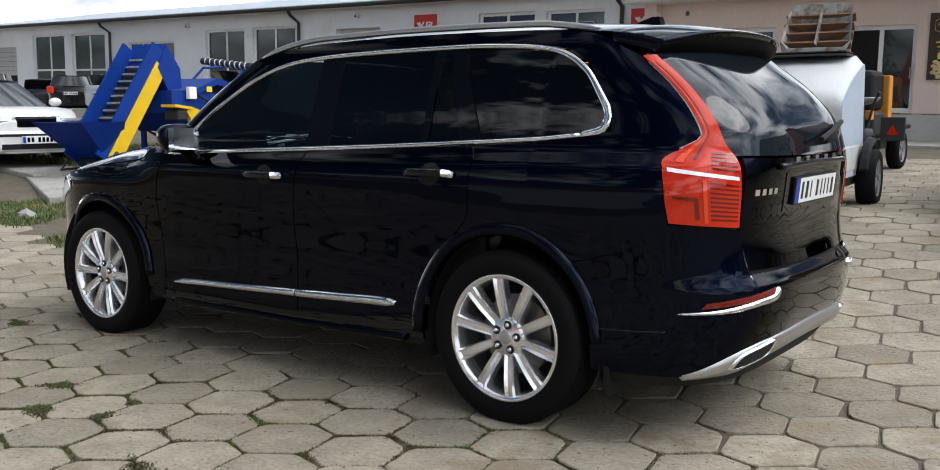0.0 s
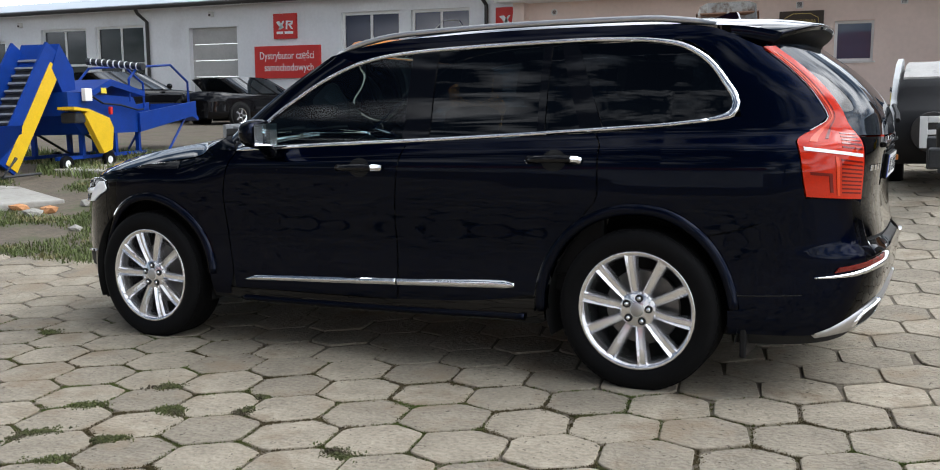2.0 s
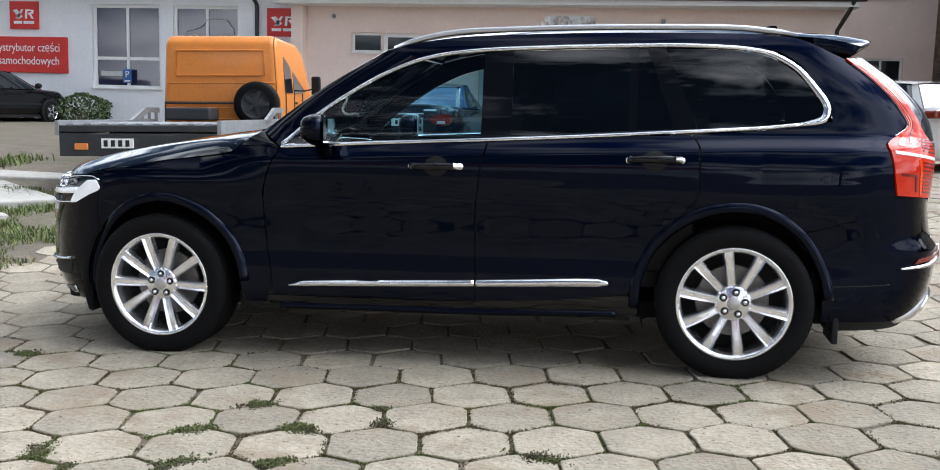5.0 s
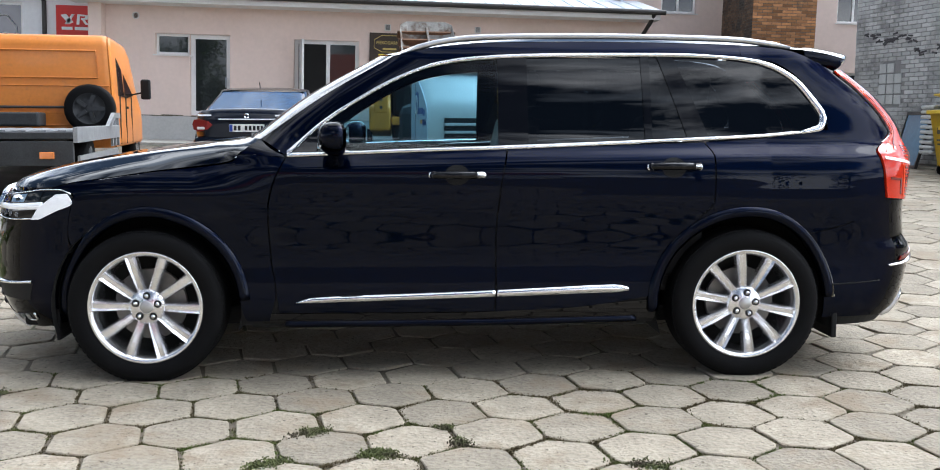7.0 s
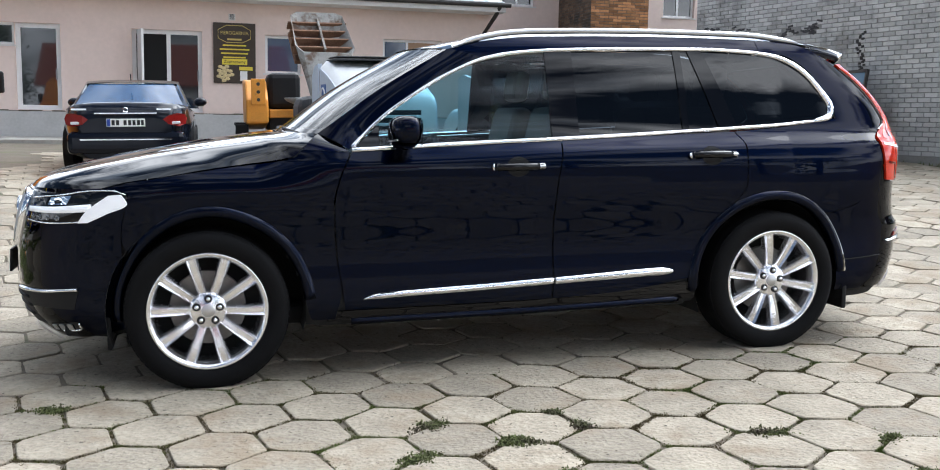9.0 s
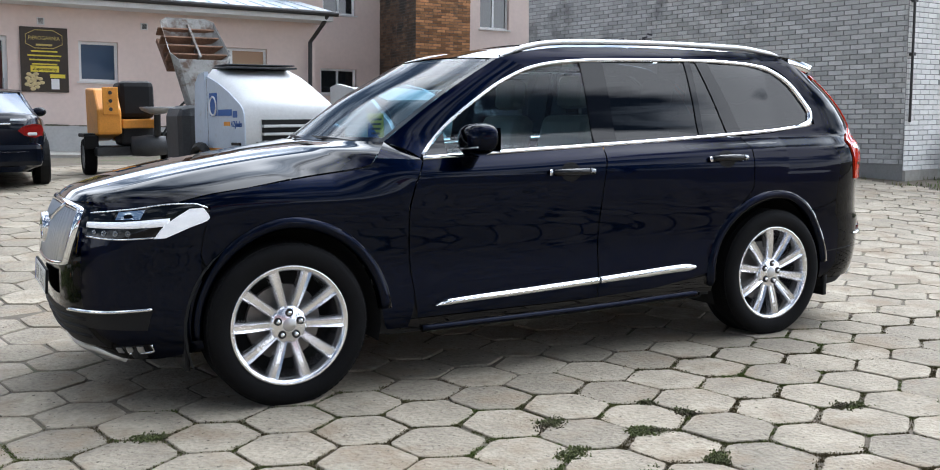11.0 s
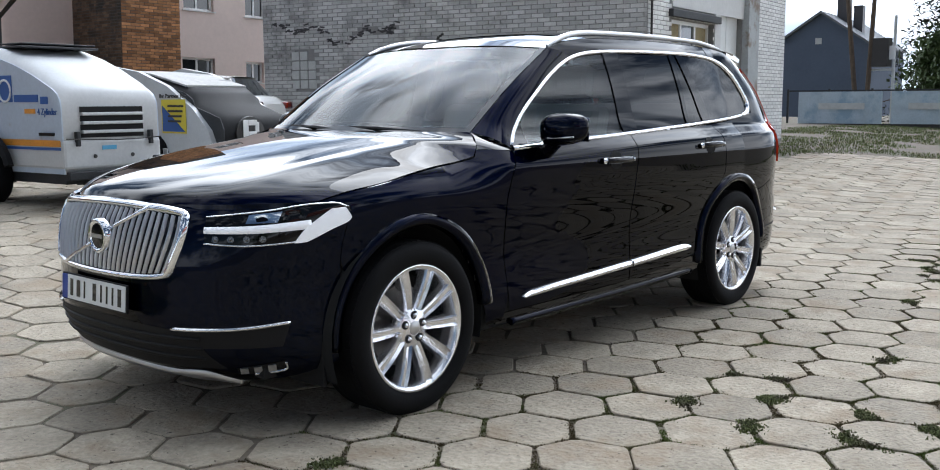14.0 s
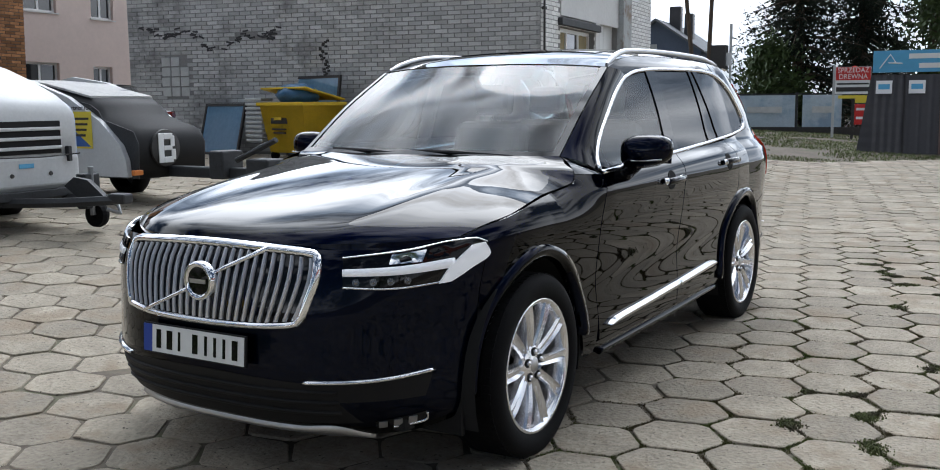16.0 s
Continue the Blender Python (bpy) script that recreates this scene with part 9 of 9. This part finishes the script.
def tile_rack():
    r = thing("roof_sample_rack", pose(-22.9, -0.25, 0.0, 0, 0, 97), "sloping display of roof tile samples with a blue sign", "display")
    m = pose(0, 0, 0.02, -17)
    # fields of pressed tiles, leaning back
    fields = [(-1.45, -0.62, "tile_dark"), (-0.60, 0.22, "tile_dark"), (0.24, 1.2, "tile_brown"), (1.22, 2.6, "tile_brown")]
    for k, (x0, x1, mt) in enumerate(fields):
        bm = bmesh.new()
        n = int((x1 - x0) / 0.03)

        def f(u, v, x0=x0, x1=x1, k=k):
            x = x0 + (x1 - x0) * u
            step = (v * 8) % 1.0
            wave = 0.018 * math.cos((x - x0) * 2 * math.pi / 0.19) if k != 1 else 0.012 * (1 if math.sin((x - x0) * 2 * math.pi / 0.28) > 0.6 else 0)
            return m @ Vector((x - 0.28 * (1 - v) * (1 if k == 0 and u < 0.02 else 0), -0.02 - wave - 0.022 * (1 - step) * (0 if k == 1 else 1), 2.15 * v))
        grid(bm, f, n, 32)
        part("tile_field", bm, M[mt], r, "ribbed pressed metal roof tiles", True)
        part("field_edge", boxes((x1, x1 + 0.02, -0.05, 0.03, 0, 2.15)), M["gutter"], r).matrix_basis = m
    part("backing", boxes((-1.45, 2.6, 0.03, 0.06, 0, 2.15)), M["wood"], r).matrix_basis = m
    for x in (-1.3, 0.6, 2.4):
        bm = bmesh.new()
        tube(bm, [m @ Vector((x, 0.06, 2.0)), (x, 1.3, 0.0)], 0.04, 6)
        part("prop", bm, M["wood"], r)
    b = part("sign_board", boxes((-1.42, 2.6, -0.03, 0.02, 2.17, 2.74), bevel=0.006), M["sheet_blue"], r)
    b.matrix_basis = pose(0, 0.62, -0.02)
    bm = bmesh.new()
    tube(bm, [(-1.25, -0.04, 2.28), (-1.0, -0.04, 2.64), (-0.85, -0.04, 2.40)], 0.016, 5)
    tube(bm, [(-1.05, -0.04, 2.42), (-0.7, -0.04, 2.40)], 0.016, 5)
    part("emblem", bm, M["paper"], b)
    part("number_bar", boxes((-0.55, 0.9, -0.037, -0.031, 2.52, 2.65), (-0.3, 0.9, -0.037, -0.031, 2.27, 2.40)), M["paper"], b)
    for x in (-1.12, -0.32, 0.55):
        q = part("card", boxes((x - 0.2, x + 0.2, -0.075, -0.065, 1.62, 1.98), bevel=0.004), M["paper"], r, "pale sample card")
        q.matrix_basis = m
        part("card_bar", boxes((x - 0.14, x + 0.14, -0.080, -0.075, 1.74, 1.88)), M["sheet_blue"], q)


tile_rack()


def far_house():
    h = thing("far_house", pose(-46, -15.75, 0.5, 0, 0, 8), "blue-grey gabled house beyond the fence", "house")
    bm = bmesh.new()
    prism(bm, [(-2.3, 0), (-2.3, 3.45), (0, 5.0), (2.3, 3.45), (2.3, 0)], 9, pose(2.2, 0, 0, 0, 0, 90))
    part("wall", bm, M["house_blue"], h)
    for sg in (1, -1):
        bm = bmesh.new()
        prism(bm, [(0, 5.15), (sg * 2.5, 3.45), (sg * 2.5, 3.35), (0, 5.02)], 9.5, pose(2.45, 0, 0, 0, 0, 90))
        part("roof", bm, M["roof_grey"], h)
    part("chimney", boxes((-0.9, -0.3, 0.15, 0.75, 4.0, 5.95), (-0.9, -0.3, 0.95, 1.4, 3.6, 5.55), bevel=0.02), M["tile_dark"], h)
    part("window", boxes((2.2, 2.24, -0.25, 0.05, 3.55, 3.85)), M["bone"], h)


far_house()


def poles():
    for x, y, a, b, h in ((-33.0, -10.1, -0.55, 0.0, 9.0), (-33.3, -9.3, 0.15, 0.1, 9.0)):
        p = thing("utility_pole", pose(x, y, 0.3), "leaning wooden utility pole", "pole")
        bm = bmesh.new()
        tube(bm, [(0, -0.9 * a, 0), (0, a, h)], [0.10, 0.07], 8)
        part("shaft", bm, M["bark"], p)
    p = thing("signal_pole", pose(-33.5, -8.55, 0.2), "grey metal pole with a box on its arm", "pole")
    bm = bmesh.new()
    tube(bm, [(0, 0, 0), (0, 0, 4.2)], 0.06, 8)
    part("shaft", bm, M["bone"], p)
    part("arm", boxes((-0.04, 0.04, -0.9, 0, 2.2, 2.28)), M["bone"], p)
    part("box", boxes((-0.25, 0.25, -0.75, -0.15, 2.35, 3.4), bevel=0.03), M["gutter"], p)
    part("white_plate", boxes((0.08, 0.1, -0.15, 0.06, 2.6, 3.1)), M["paper"], p)
    lamps = [(-62, 6.4, 7.2), (-70, 9.5, 6.8)]
    for x, y, h in lamps:
        p = thing("street_lamp", pose(x, y, 0), "slim grey street lamp far away", "lamp", "street lamps")
        bm = bmesh.new()
        tube(bm, [(0, 0, 0), (0, 0, h - 0.4), (0, 0.5, h), (0, 1.6, h + 0.2)], 0.06, 6)
        part("mast", bm, M["bone"], p)
        part("head", boxes((-0.12, 0.12, 1.5, 2.2, h + 0.12, h + 0.26), bevel=0.03), M["bone"], p)
    c = thing("signal_light", pose(-33.2, -3.9, 0.2), "red signal light on a dark post", "signal")
    bm = bmesh.new()
    tube(bm, [(0, 0, 0), (0, 0, 2.4)], 0.04, 6)
    part("post", bm, M["gutter"], c)
    bm = bmesh.new()
    lathe(bm, [(0.0, 0.09), (0.10, 0.07), (0.11, 0.0)], 16, "x", (0, 0, 2.35))
    part("lens", bm, M["signal_red"], c)


M["signal_red"] = mat("signal_red", (0.9, 0.02, 0.015), 0.3, emit=1.2)
poles()


def conifer(x, y, h, r, seed, label):
    t = thing("spruce_tree", pose(x, y, 0.1), label, "tree")
    rnd = random.Random(seed)
    bm = bmesh.new()
    tube(bm, [(0, 0, 0), (0.05, 0, h * 0.5), (0, 0.05, h)], [0.32, 0.2, 0.03], 8)
    V, F = [], []
    z = 0.8
    while z < h:
        share = (z - 0.8) / (h - 0.8)
        rad = r * (1 - share) ** 0.75 * rnd.uniform(0.75, 1.1)
        for k in range(9):
            a = rnd.uniform(0, 6.283)
            L = rad * rnd.uniform(0.6, 1.15)
            tip = Vector((math.cos(a) * L, math.sin(a) * L, z - 0.25 * L + rnd.uniform(-0.2, 0.3)))
            base = Vector((0, 0, z))
            tube(bm, [base, base.lerp(tip, 0.5) + Vector((0, 0, 0.1)), tip], [0.05, 0.03, 0.008], 4)
            for _ in range(95):
                u = rnd.uniform(0.12, 1.02)
                p = base.lerp(tip, u) + Vector((rnd.gauss(0, 0.16), rnd.gauss(0, 0.16), rnd.gauss(-0.16, 0.16)))
                d = Vector((rnd.gauss(0, 1), rnd.gauss(0, 1), rnd.gauss(-0.7, 0.8))).normalized()
                e = d.orthogonal().normalized()
                q = rnd.uniform(0.07, 0.16)
                b = len(V)
                V += [tuple(p - d * q), tuple(p + e * q * 0.3), tuple(p + d * q), tuple(p - e * q * 0.3)]
                F.append((b, b + 1, b + 2, b + 3))
        z += 0.42 - 0.1 * share
    part("trunk", bm, M["bark"], t)
    me = bpy.data.meshes.new("crown")
    me.from_pydata(V, [], F)
    me.materials.append(M["leaf_dark"])
    c = new("crown", me)
    c.parent = t
    c["kind"] = "stuff"
    return t


conifer(-39.0, -7.2, 10.5, 4.2, 1, "tall dark spruce with drooping branches")
conifer(-40.5, -4.9, 9.0, 3.0, 2, "dark spruce beside the taller one")


def leafy_tree(x, y, h, r, seed, label, mt="leaf"):
    t = thing("leafy_tree", pose(x, y, 0.0), label, "tree")
    rnd = random.Random(seed)
    bm = bmesh.new()
    tube(bm, [(0, 0, 0), (0.1, 0, h * 0.35), (0, 0.1, h * 0.8)], [0.22, 0.16, 0.04], 8)
    V, F = [], []
    for k in range(26):
        a, s = rnd.uniform(0, 6.283), rnd.uniform(0.25, 1.0)
        tip = Vector((math.cos(a) * r * rnd.uniform(0.3, 1) * math.sin(math.pi * min(1, s * 0.9 + 0.1)), math.sin(a) * r * rnd.uniform(0.3, 1) * math.sin(math.pi * min(1, s * 0.9 + 0.1)), h * s))
        tube(bm, [(0, 0, h * s * 0.55), tuple(tip * 0.6 + Vector((0, 0, h * s * 0.3))), tuple(tip)], [0.06, 0.03, 0.01], 4)
        for _ in range(170):
            p = tip + Vector((rnd.gauss(0, r * 0.22), rnd.gauss(0, r * 0.22), rnd.gauss(0, r * 0.2)))
            d = Vector((rnd.gauss(0, 1), rnd.gauss(0, 1), rnd.gauss(0, 1))).normalized()
            e = d.orthogonal().normalized()
            q = rnd.uniform(0.08, 0.16)
            b = len(V)
            V += [tuple(p - d * q), tuple(p + e * q * 0.6), tuple(p + d * q), tuple(p - e * q * 0.6)]
            F.append((b, b + 1, b + 2, b + 3))
    part("trunk", bm, M["bark"], t)
    me = bpy.data.meshes.new("crown")
    me.from_pydata(V, [], F)
    me.materials.append(M[mt])
    c = new("crown", me)
    c.parent = t
    c["kind"] = "stuff"


leafy_tree(-44.5, -2.6, 6.5, 2.2, 3, "slender green tree beside the spruce")
leafy_tree(-36.5, -7.6, 3.6, 1.7, 4, "bushy green tree behind the fence")
# what stands behind the camera and shows in the glass and paint
for _x, _y, _h in ((-16, 21, 7), (-9, 23, 8), (14, 22, 7.5), (20, 19, 6.5)):
    leafy_tree(_x, _y, _h, 3.0, int(_x) + 40, "broad green tree across the yard")


def red_roof_house():
    h = thing("red_roof_house", pose(3.5, 26, 0, 0, 0, 180), "low house with a red-brown roof across the yard", "house")
    part("wall", boxes((-7, 7, 0, 7, 0, 3.0)), M["render_grey"], h)
    bm = bmesh.new()
    prism(bm, [(-0.6, 2.9), (3.5, 5.6), (7.6, 2.9), (7.6, 2.8), (3.5, 5.5), (-0.6, 2.8)], 15, pose(7.5, 0, 0, 0, 0, 90))
    part("roof", bm, M["roof_red"], h)
    for x in (-5, -1.6, 1.8, 5.2):
        part("window", boxes((x - 0.6, x + 0.6, -0.03, 0.02, 1.0, 2.3)), M["pane"], h)


red_roof_house()


# ---- paving: six-sided concrete blocks, and what grows between and beside them ----
LA, LB, ANCHOR = Vector((0.354, 0.075)), Vector((0.132, 0.365)), Vector((0.289, 1.189))
NEIGHBOURS = [LA, LB, LB - LA, -LA, -LB, LA - LB]
HEX = []
for _i in range(6):
    _p, _q = NEIGHBOURS[_i], NEIGHBOURS[(_i + 1) % 6]
    _det = _p.x * _q.y - _p.y * _q.x
    _c1, _c2 = _p.length_squared / 2, _q.length_squared / 2
    HEX.append(Vector(((_c1 * _q.y - _c2 * _p.y) / _det, (_p.x * _c2 - _q.x * _c1) / _det)))


def paver_rings(rnd):
    """Rings of one worn block: top, rounded edge and foot."""
    k = 0.982 + rnd.uniform(-0.014, 0.010)
    pts = [h * (k + rnd.uniform(-0.020, 0.010)) for h in HEX]
    chip = rnd.randrange(6)
    pts[chip] = pts[chip] * rnd.uniform(0.90, 0.98)
    rim = []
    for k in range(6):
        a, b, c = pts[k - 1], pts[k], pts[(k + 1) % 6]
        w = rnd.uniform(0.03, 0.14)
        rim += [(b + (a - b) * w) * rnd.uniform(0.985, 1.006), (b + (c - b) * w * rnd.uniform(0.6, 1.4)) * rnd.uniform(0.985, 1.006)]
        if rnd.random() < 0.4:
            rim.append(b.lerp(c, rnd.uniform(0.35, 0.65)) * rnd.uniform(0.966, 1.008))
    top = [(p * 0.972, 0.0) for p in rim]
    edge = [(p * 0.994, -0.004) for p in rim]
    foot = [(p, -0.05) for p in rim]
    return top, edge, foot


def add_paver(bm_v, bm_f, rings, x, y, z, tx, ty):
    n = len(rings[0])
    base = len(bm_v)
    for ring in rings:
        for p, h in ring:
            bm_v.append((x + p.x, y + p.y, z + h + p.x * tx + p.y * ty))
    bm_f.append(tuple(range(base, base + n)))
    for r in range(2):
        for k in range(n):
            bm_f.append((base + r * n + k, base + (r + 1) * n + k, base + (r + 1) * n + (k + 1) % n, base + r * n + (k + 1) % n))


def is_paved(x, y):
    if y > 7.8 or y < -13 or x > 13 or x < -30:
        return False
    edge = math.sin(x * 1.7) * 0.25 + math.sin(x * 0.6 + 1) * 0.35
    if x > 4.1 + 0.3 * math.sin(y * 1.3) and y < -0.75 + edge * 0.5:
        return False
    if x < -9.6 and y < -4.0 + edge:
        return False
    if x < -14 and y < -4.3 + (-14 - x) * 0.62 + edge:
        return False
    if 5.2 < y and abs(x) > 9:
        return False
    return True


def paving():
    rnd = random.Random(21)
    shapes = []
    for k in range(10):
        vs, fs = [], []
        add_paver(vs, fs, paver_rings(rnd), 0, 0, 0, 0, 0)
        me = bpy.data.meshes.new("paver")
        me.from_pydata(vs, [], fs)
        me.materials.append(M["paver"])
        shapes.append(me)
    V, F, near = [], [], []
    for i in range(-110, 90):
        for j in range(-60, 45):
            c = ANCHOR + LA * i + LB * j
            if not is_paved(c.x, c.y):
                continue
            z = gz(c.x, c.y) + rnd.uniform(-0.004, 0.004)
            tx = (gz(c.x + 0.1, c.y) - gz(c.x - 0.1, c.y)) / 0.2 + rnd.uniform(-0.012, 0.012)
            ty = (gz(c.x, c.y + 0.1) - gz(c.x, c.y - 0.1)) / 0.2 + rnd.uniform(-0.012, 0.012)
            if -3.9 < c.x < 4.5 and 0.55 < c.y < 4.3 and len(near) < 300:
                near.append((c.x, c.y, z, tx, ty))
            else:
                add_paver(V, F, paver_rings(rnd), c.x, c.y, z, tx, ty)
    me = bpy.data.meshes.new("pavement")
    me.from_pydata(V, [], F)
    me.materials.append(M["paver_far"])
    pv = tagged(new("pavement", me), "worn six-sided concrete paving with moss in its joints", "pavement", kind="structure")
    for x, y, z, tx, ty in near:
        ob = new("paver", shapes[rnd.randrange(10)])
        ob.parent = pv
        ob.location, ob.rotation_euler = (x, y, z), (math.atan(ty), -math.atan(tx), 0)
    return pv


def grass_patch(name, places, label, mt, height, seed, blades=5, spread=0.05, broad=1.0, sink=0.014):
    """Thin bent blades in tufts at the places given, as one sheet of stuff."""
    rnd = random.Random(seed)
    V, F = [], []
    for x, y in places:
        for _ in range(blades):
            a = rnd.uniform(0, 6.283)
            px, py = x + rnd.gauss(0, spread), y + rnd.gauss(0, spread)
            pz = gz(px, py) - sink
            h = height * rnd.uniform(0.4, 1.2)
            lean, w = h * rnd.uniform(0.2, 0.9), height * rnd.uniform(0.05, 0.11) * broad
            dx, dy = math.cos(a), math.sin(a)
            b = len(V)
            V += [(px - dy * w, py + dx * w, pz), (px + dy * w, py - dx * w, pz), (px + dx * lean * 0.4 + dy * w * 0.6, py + dy * lean * 0.4 - dx * w * 0.6, pz + h * 0.65), (px + dx * lean * 0.4 - dy * w * 0.6, py + dy * lean * 0.4 + dx * w * 0.6, pz + h * 0.65), (px + dx * lean, py + dy * lean, pz + h)]
            F += [(b, b + 1, b + 2, b + 3), (b + 3, b + 2, b + 4)]
    me = bpy.data.meshes.new(name)
    me.from_pydata(V, [], F)
    me.materials.append(mt)
    return tagged(new(name, me), label, "grass", kind="stuff")


paving()
_r = random.Random(8)
_joint = []
for _i in range(-20, 16):
    for _j in range(-8, 14):
        _c = ANCHOR + LA * _i + LB * _j
        if not is_paved(_c.x, _c.y) or abs(_c.x) > 6 or _c.y < 0.9:
            continue
        for _k in range(6):
            _v = noise.noise(Vector((_c.x * 0.9, _c.y * 0.9, _k * 0.37)))
            _a, _b = HEX[_k], HEX[(_k + 1) % 6]
            for _n in range(_r.randrange(7, 15) if _v > -0.22 else _r.randrange(0, 3)):
                _p = _c + _a.lerp(_b, _r.random())
                _joint.append((_p.x + _r.gauss(0, 0.005), _p.y + _r.gauss(0, 0.005)))
            if _k < 2 and _r.random() < 0.6 + _v:
                _w = _r.uniform(0.010, 0.024)
                for _n in range(int(_r.uniform(700, 1700) * _w)):
                    _p = _c + _a.lerp(_b, min(1.0, abs(_r.gauss(0, 0.20))))
                    _joint.append((_p.x + _r.gauss(0, _w * 0.6), _p.y + _r.gauss(0, _w * 0.6)))
grass_patch("joint_moss", _joint, "dry brown moss and grass in the paving joints", M["joint_litter"], 0.0075, 3, 8, 0.009, 4.2, 0.006)
_tuft = []
for _i in range(230):
    _c = ANCHOR + LA * _r.randrange(-14, 13) + LB * _r.randrange(-1, 9)
    _k = _r.randrange(6)
    if is_paved(_c.x, _c.y) and _c.y > 1.2 and noise.noise(Vector((_c.x, _c.y, 3.0))) > -0.08:
        _w = _r.uniform(0.3, 1.15)
        for _ in range(int(60 * _w)):                    # a flat green cushion that runs out along the joint
            _p = _c + HEX[_k].lerp(HEX[(_k + 1) % 6], min(1.0, abs(_r.gauss(0, 0.28 * _w))))
            _tuft.append((_p.x + _r.gauss(0, 0.024 * _w), _p.y + _r.gauss(0, 0.020 * _w)))
grass_patch("joint_weeds", _tuft, "small green weeds at the corners of the blocks", M["moss"], 0.010, 4, 11, 0.013, 5.5, 0.001)
_strip = []
for _i in range(9000):
    _x, _y = _r.uniform(3.6, 9.5), _r.uniform(-4.6, -0.5)
    if not is_paved(_x, _y) and _y < -0.1 and noise.noise(Vector((_x * 0.8, _y * 0.8, 0))) > -0.12 and not (_x > 6.2 + 0.3 * math.sin(_y * 3) and -3.7 < _y < -2.4 + 0.1 * _x * 0.2):
        _strip.append((_x, _y))
grass_patch("grass_strip", _strip, "rough dry grass beside the paving", M["grass"], 0.055, 5, 6, 0.05, 1.5)
_edge = [(_r.uniform(9, 16), _r.uniform(-5.5, -4.2)) for _ in range(1500)] + [(_r.uniform(7.5, 12), _r.uniform(-7.5, -4.6)) for _ in range(1500)]
grass_patch("grass_by_machines", [p for p in _edge if noise.noise(Vector((p[0] * 0.9, p[1] * 0.9, 2))) > -0.05], "rough grass round the blue machine", M["grass"], 0.13, 6, 5, 0.06)
_far = []
for _i in range(22000):
    _x, _y = _r.uniform(-33, -9.3), _r.uniform(-9, 6)
    if not is_paved(_x, _y) and noise.noise(Vector((_x * 0.5, _y * 0.5, 5))) > -0.22:
        _far.append((_x, _y))
grass_patch("grass_verge", _far, "rough grass along the far fence", M["grass"], 0.06, 7, 5, 0.10, 1.6)
_pg = []
for _i in range(5200):
    _x, _y = _r.uniform(-20, -5), _r.uniform(-6, 3.5)
    if is_paved(_x, _y) and noise.noise(Vector((_x * 0.45, _y * 0.45, 8))) > 0.12:
        _pg.append((_x, _y))
grass_patch("yard_weeds", _pg, "thin weeds among the far blocks", M["moss"], 0.022, 9, 5, 0.07, 2.0)
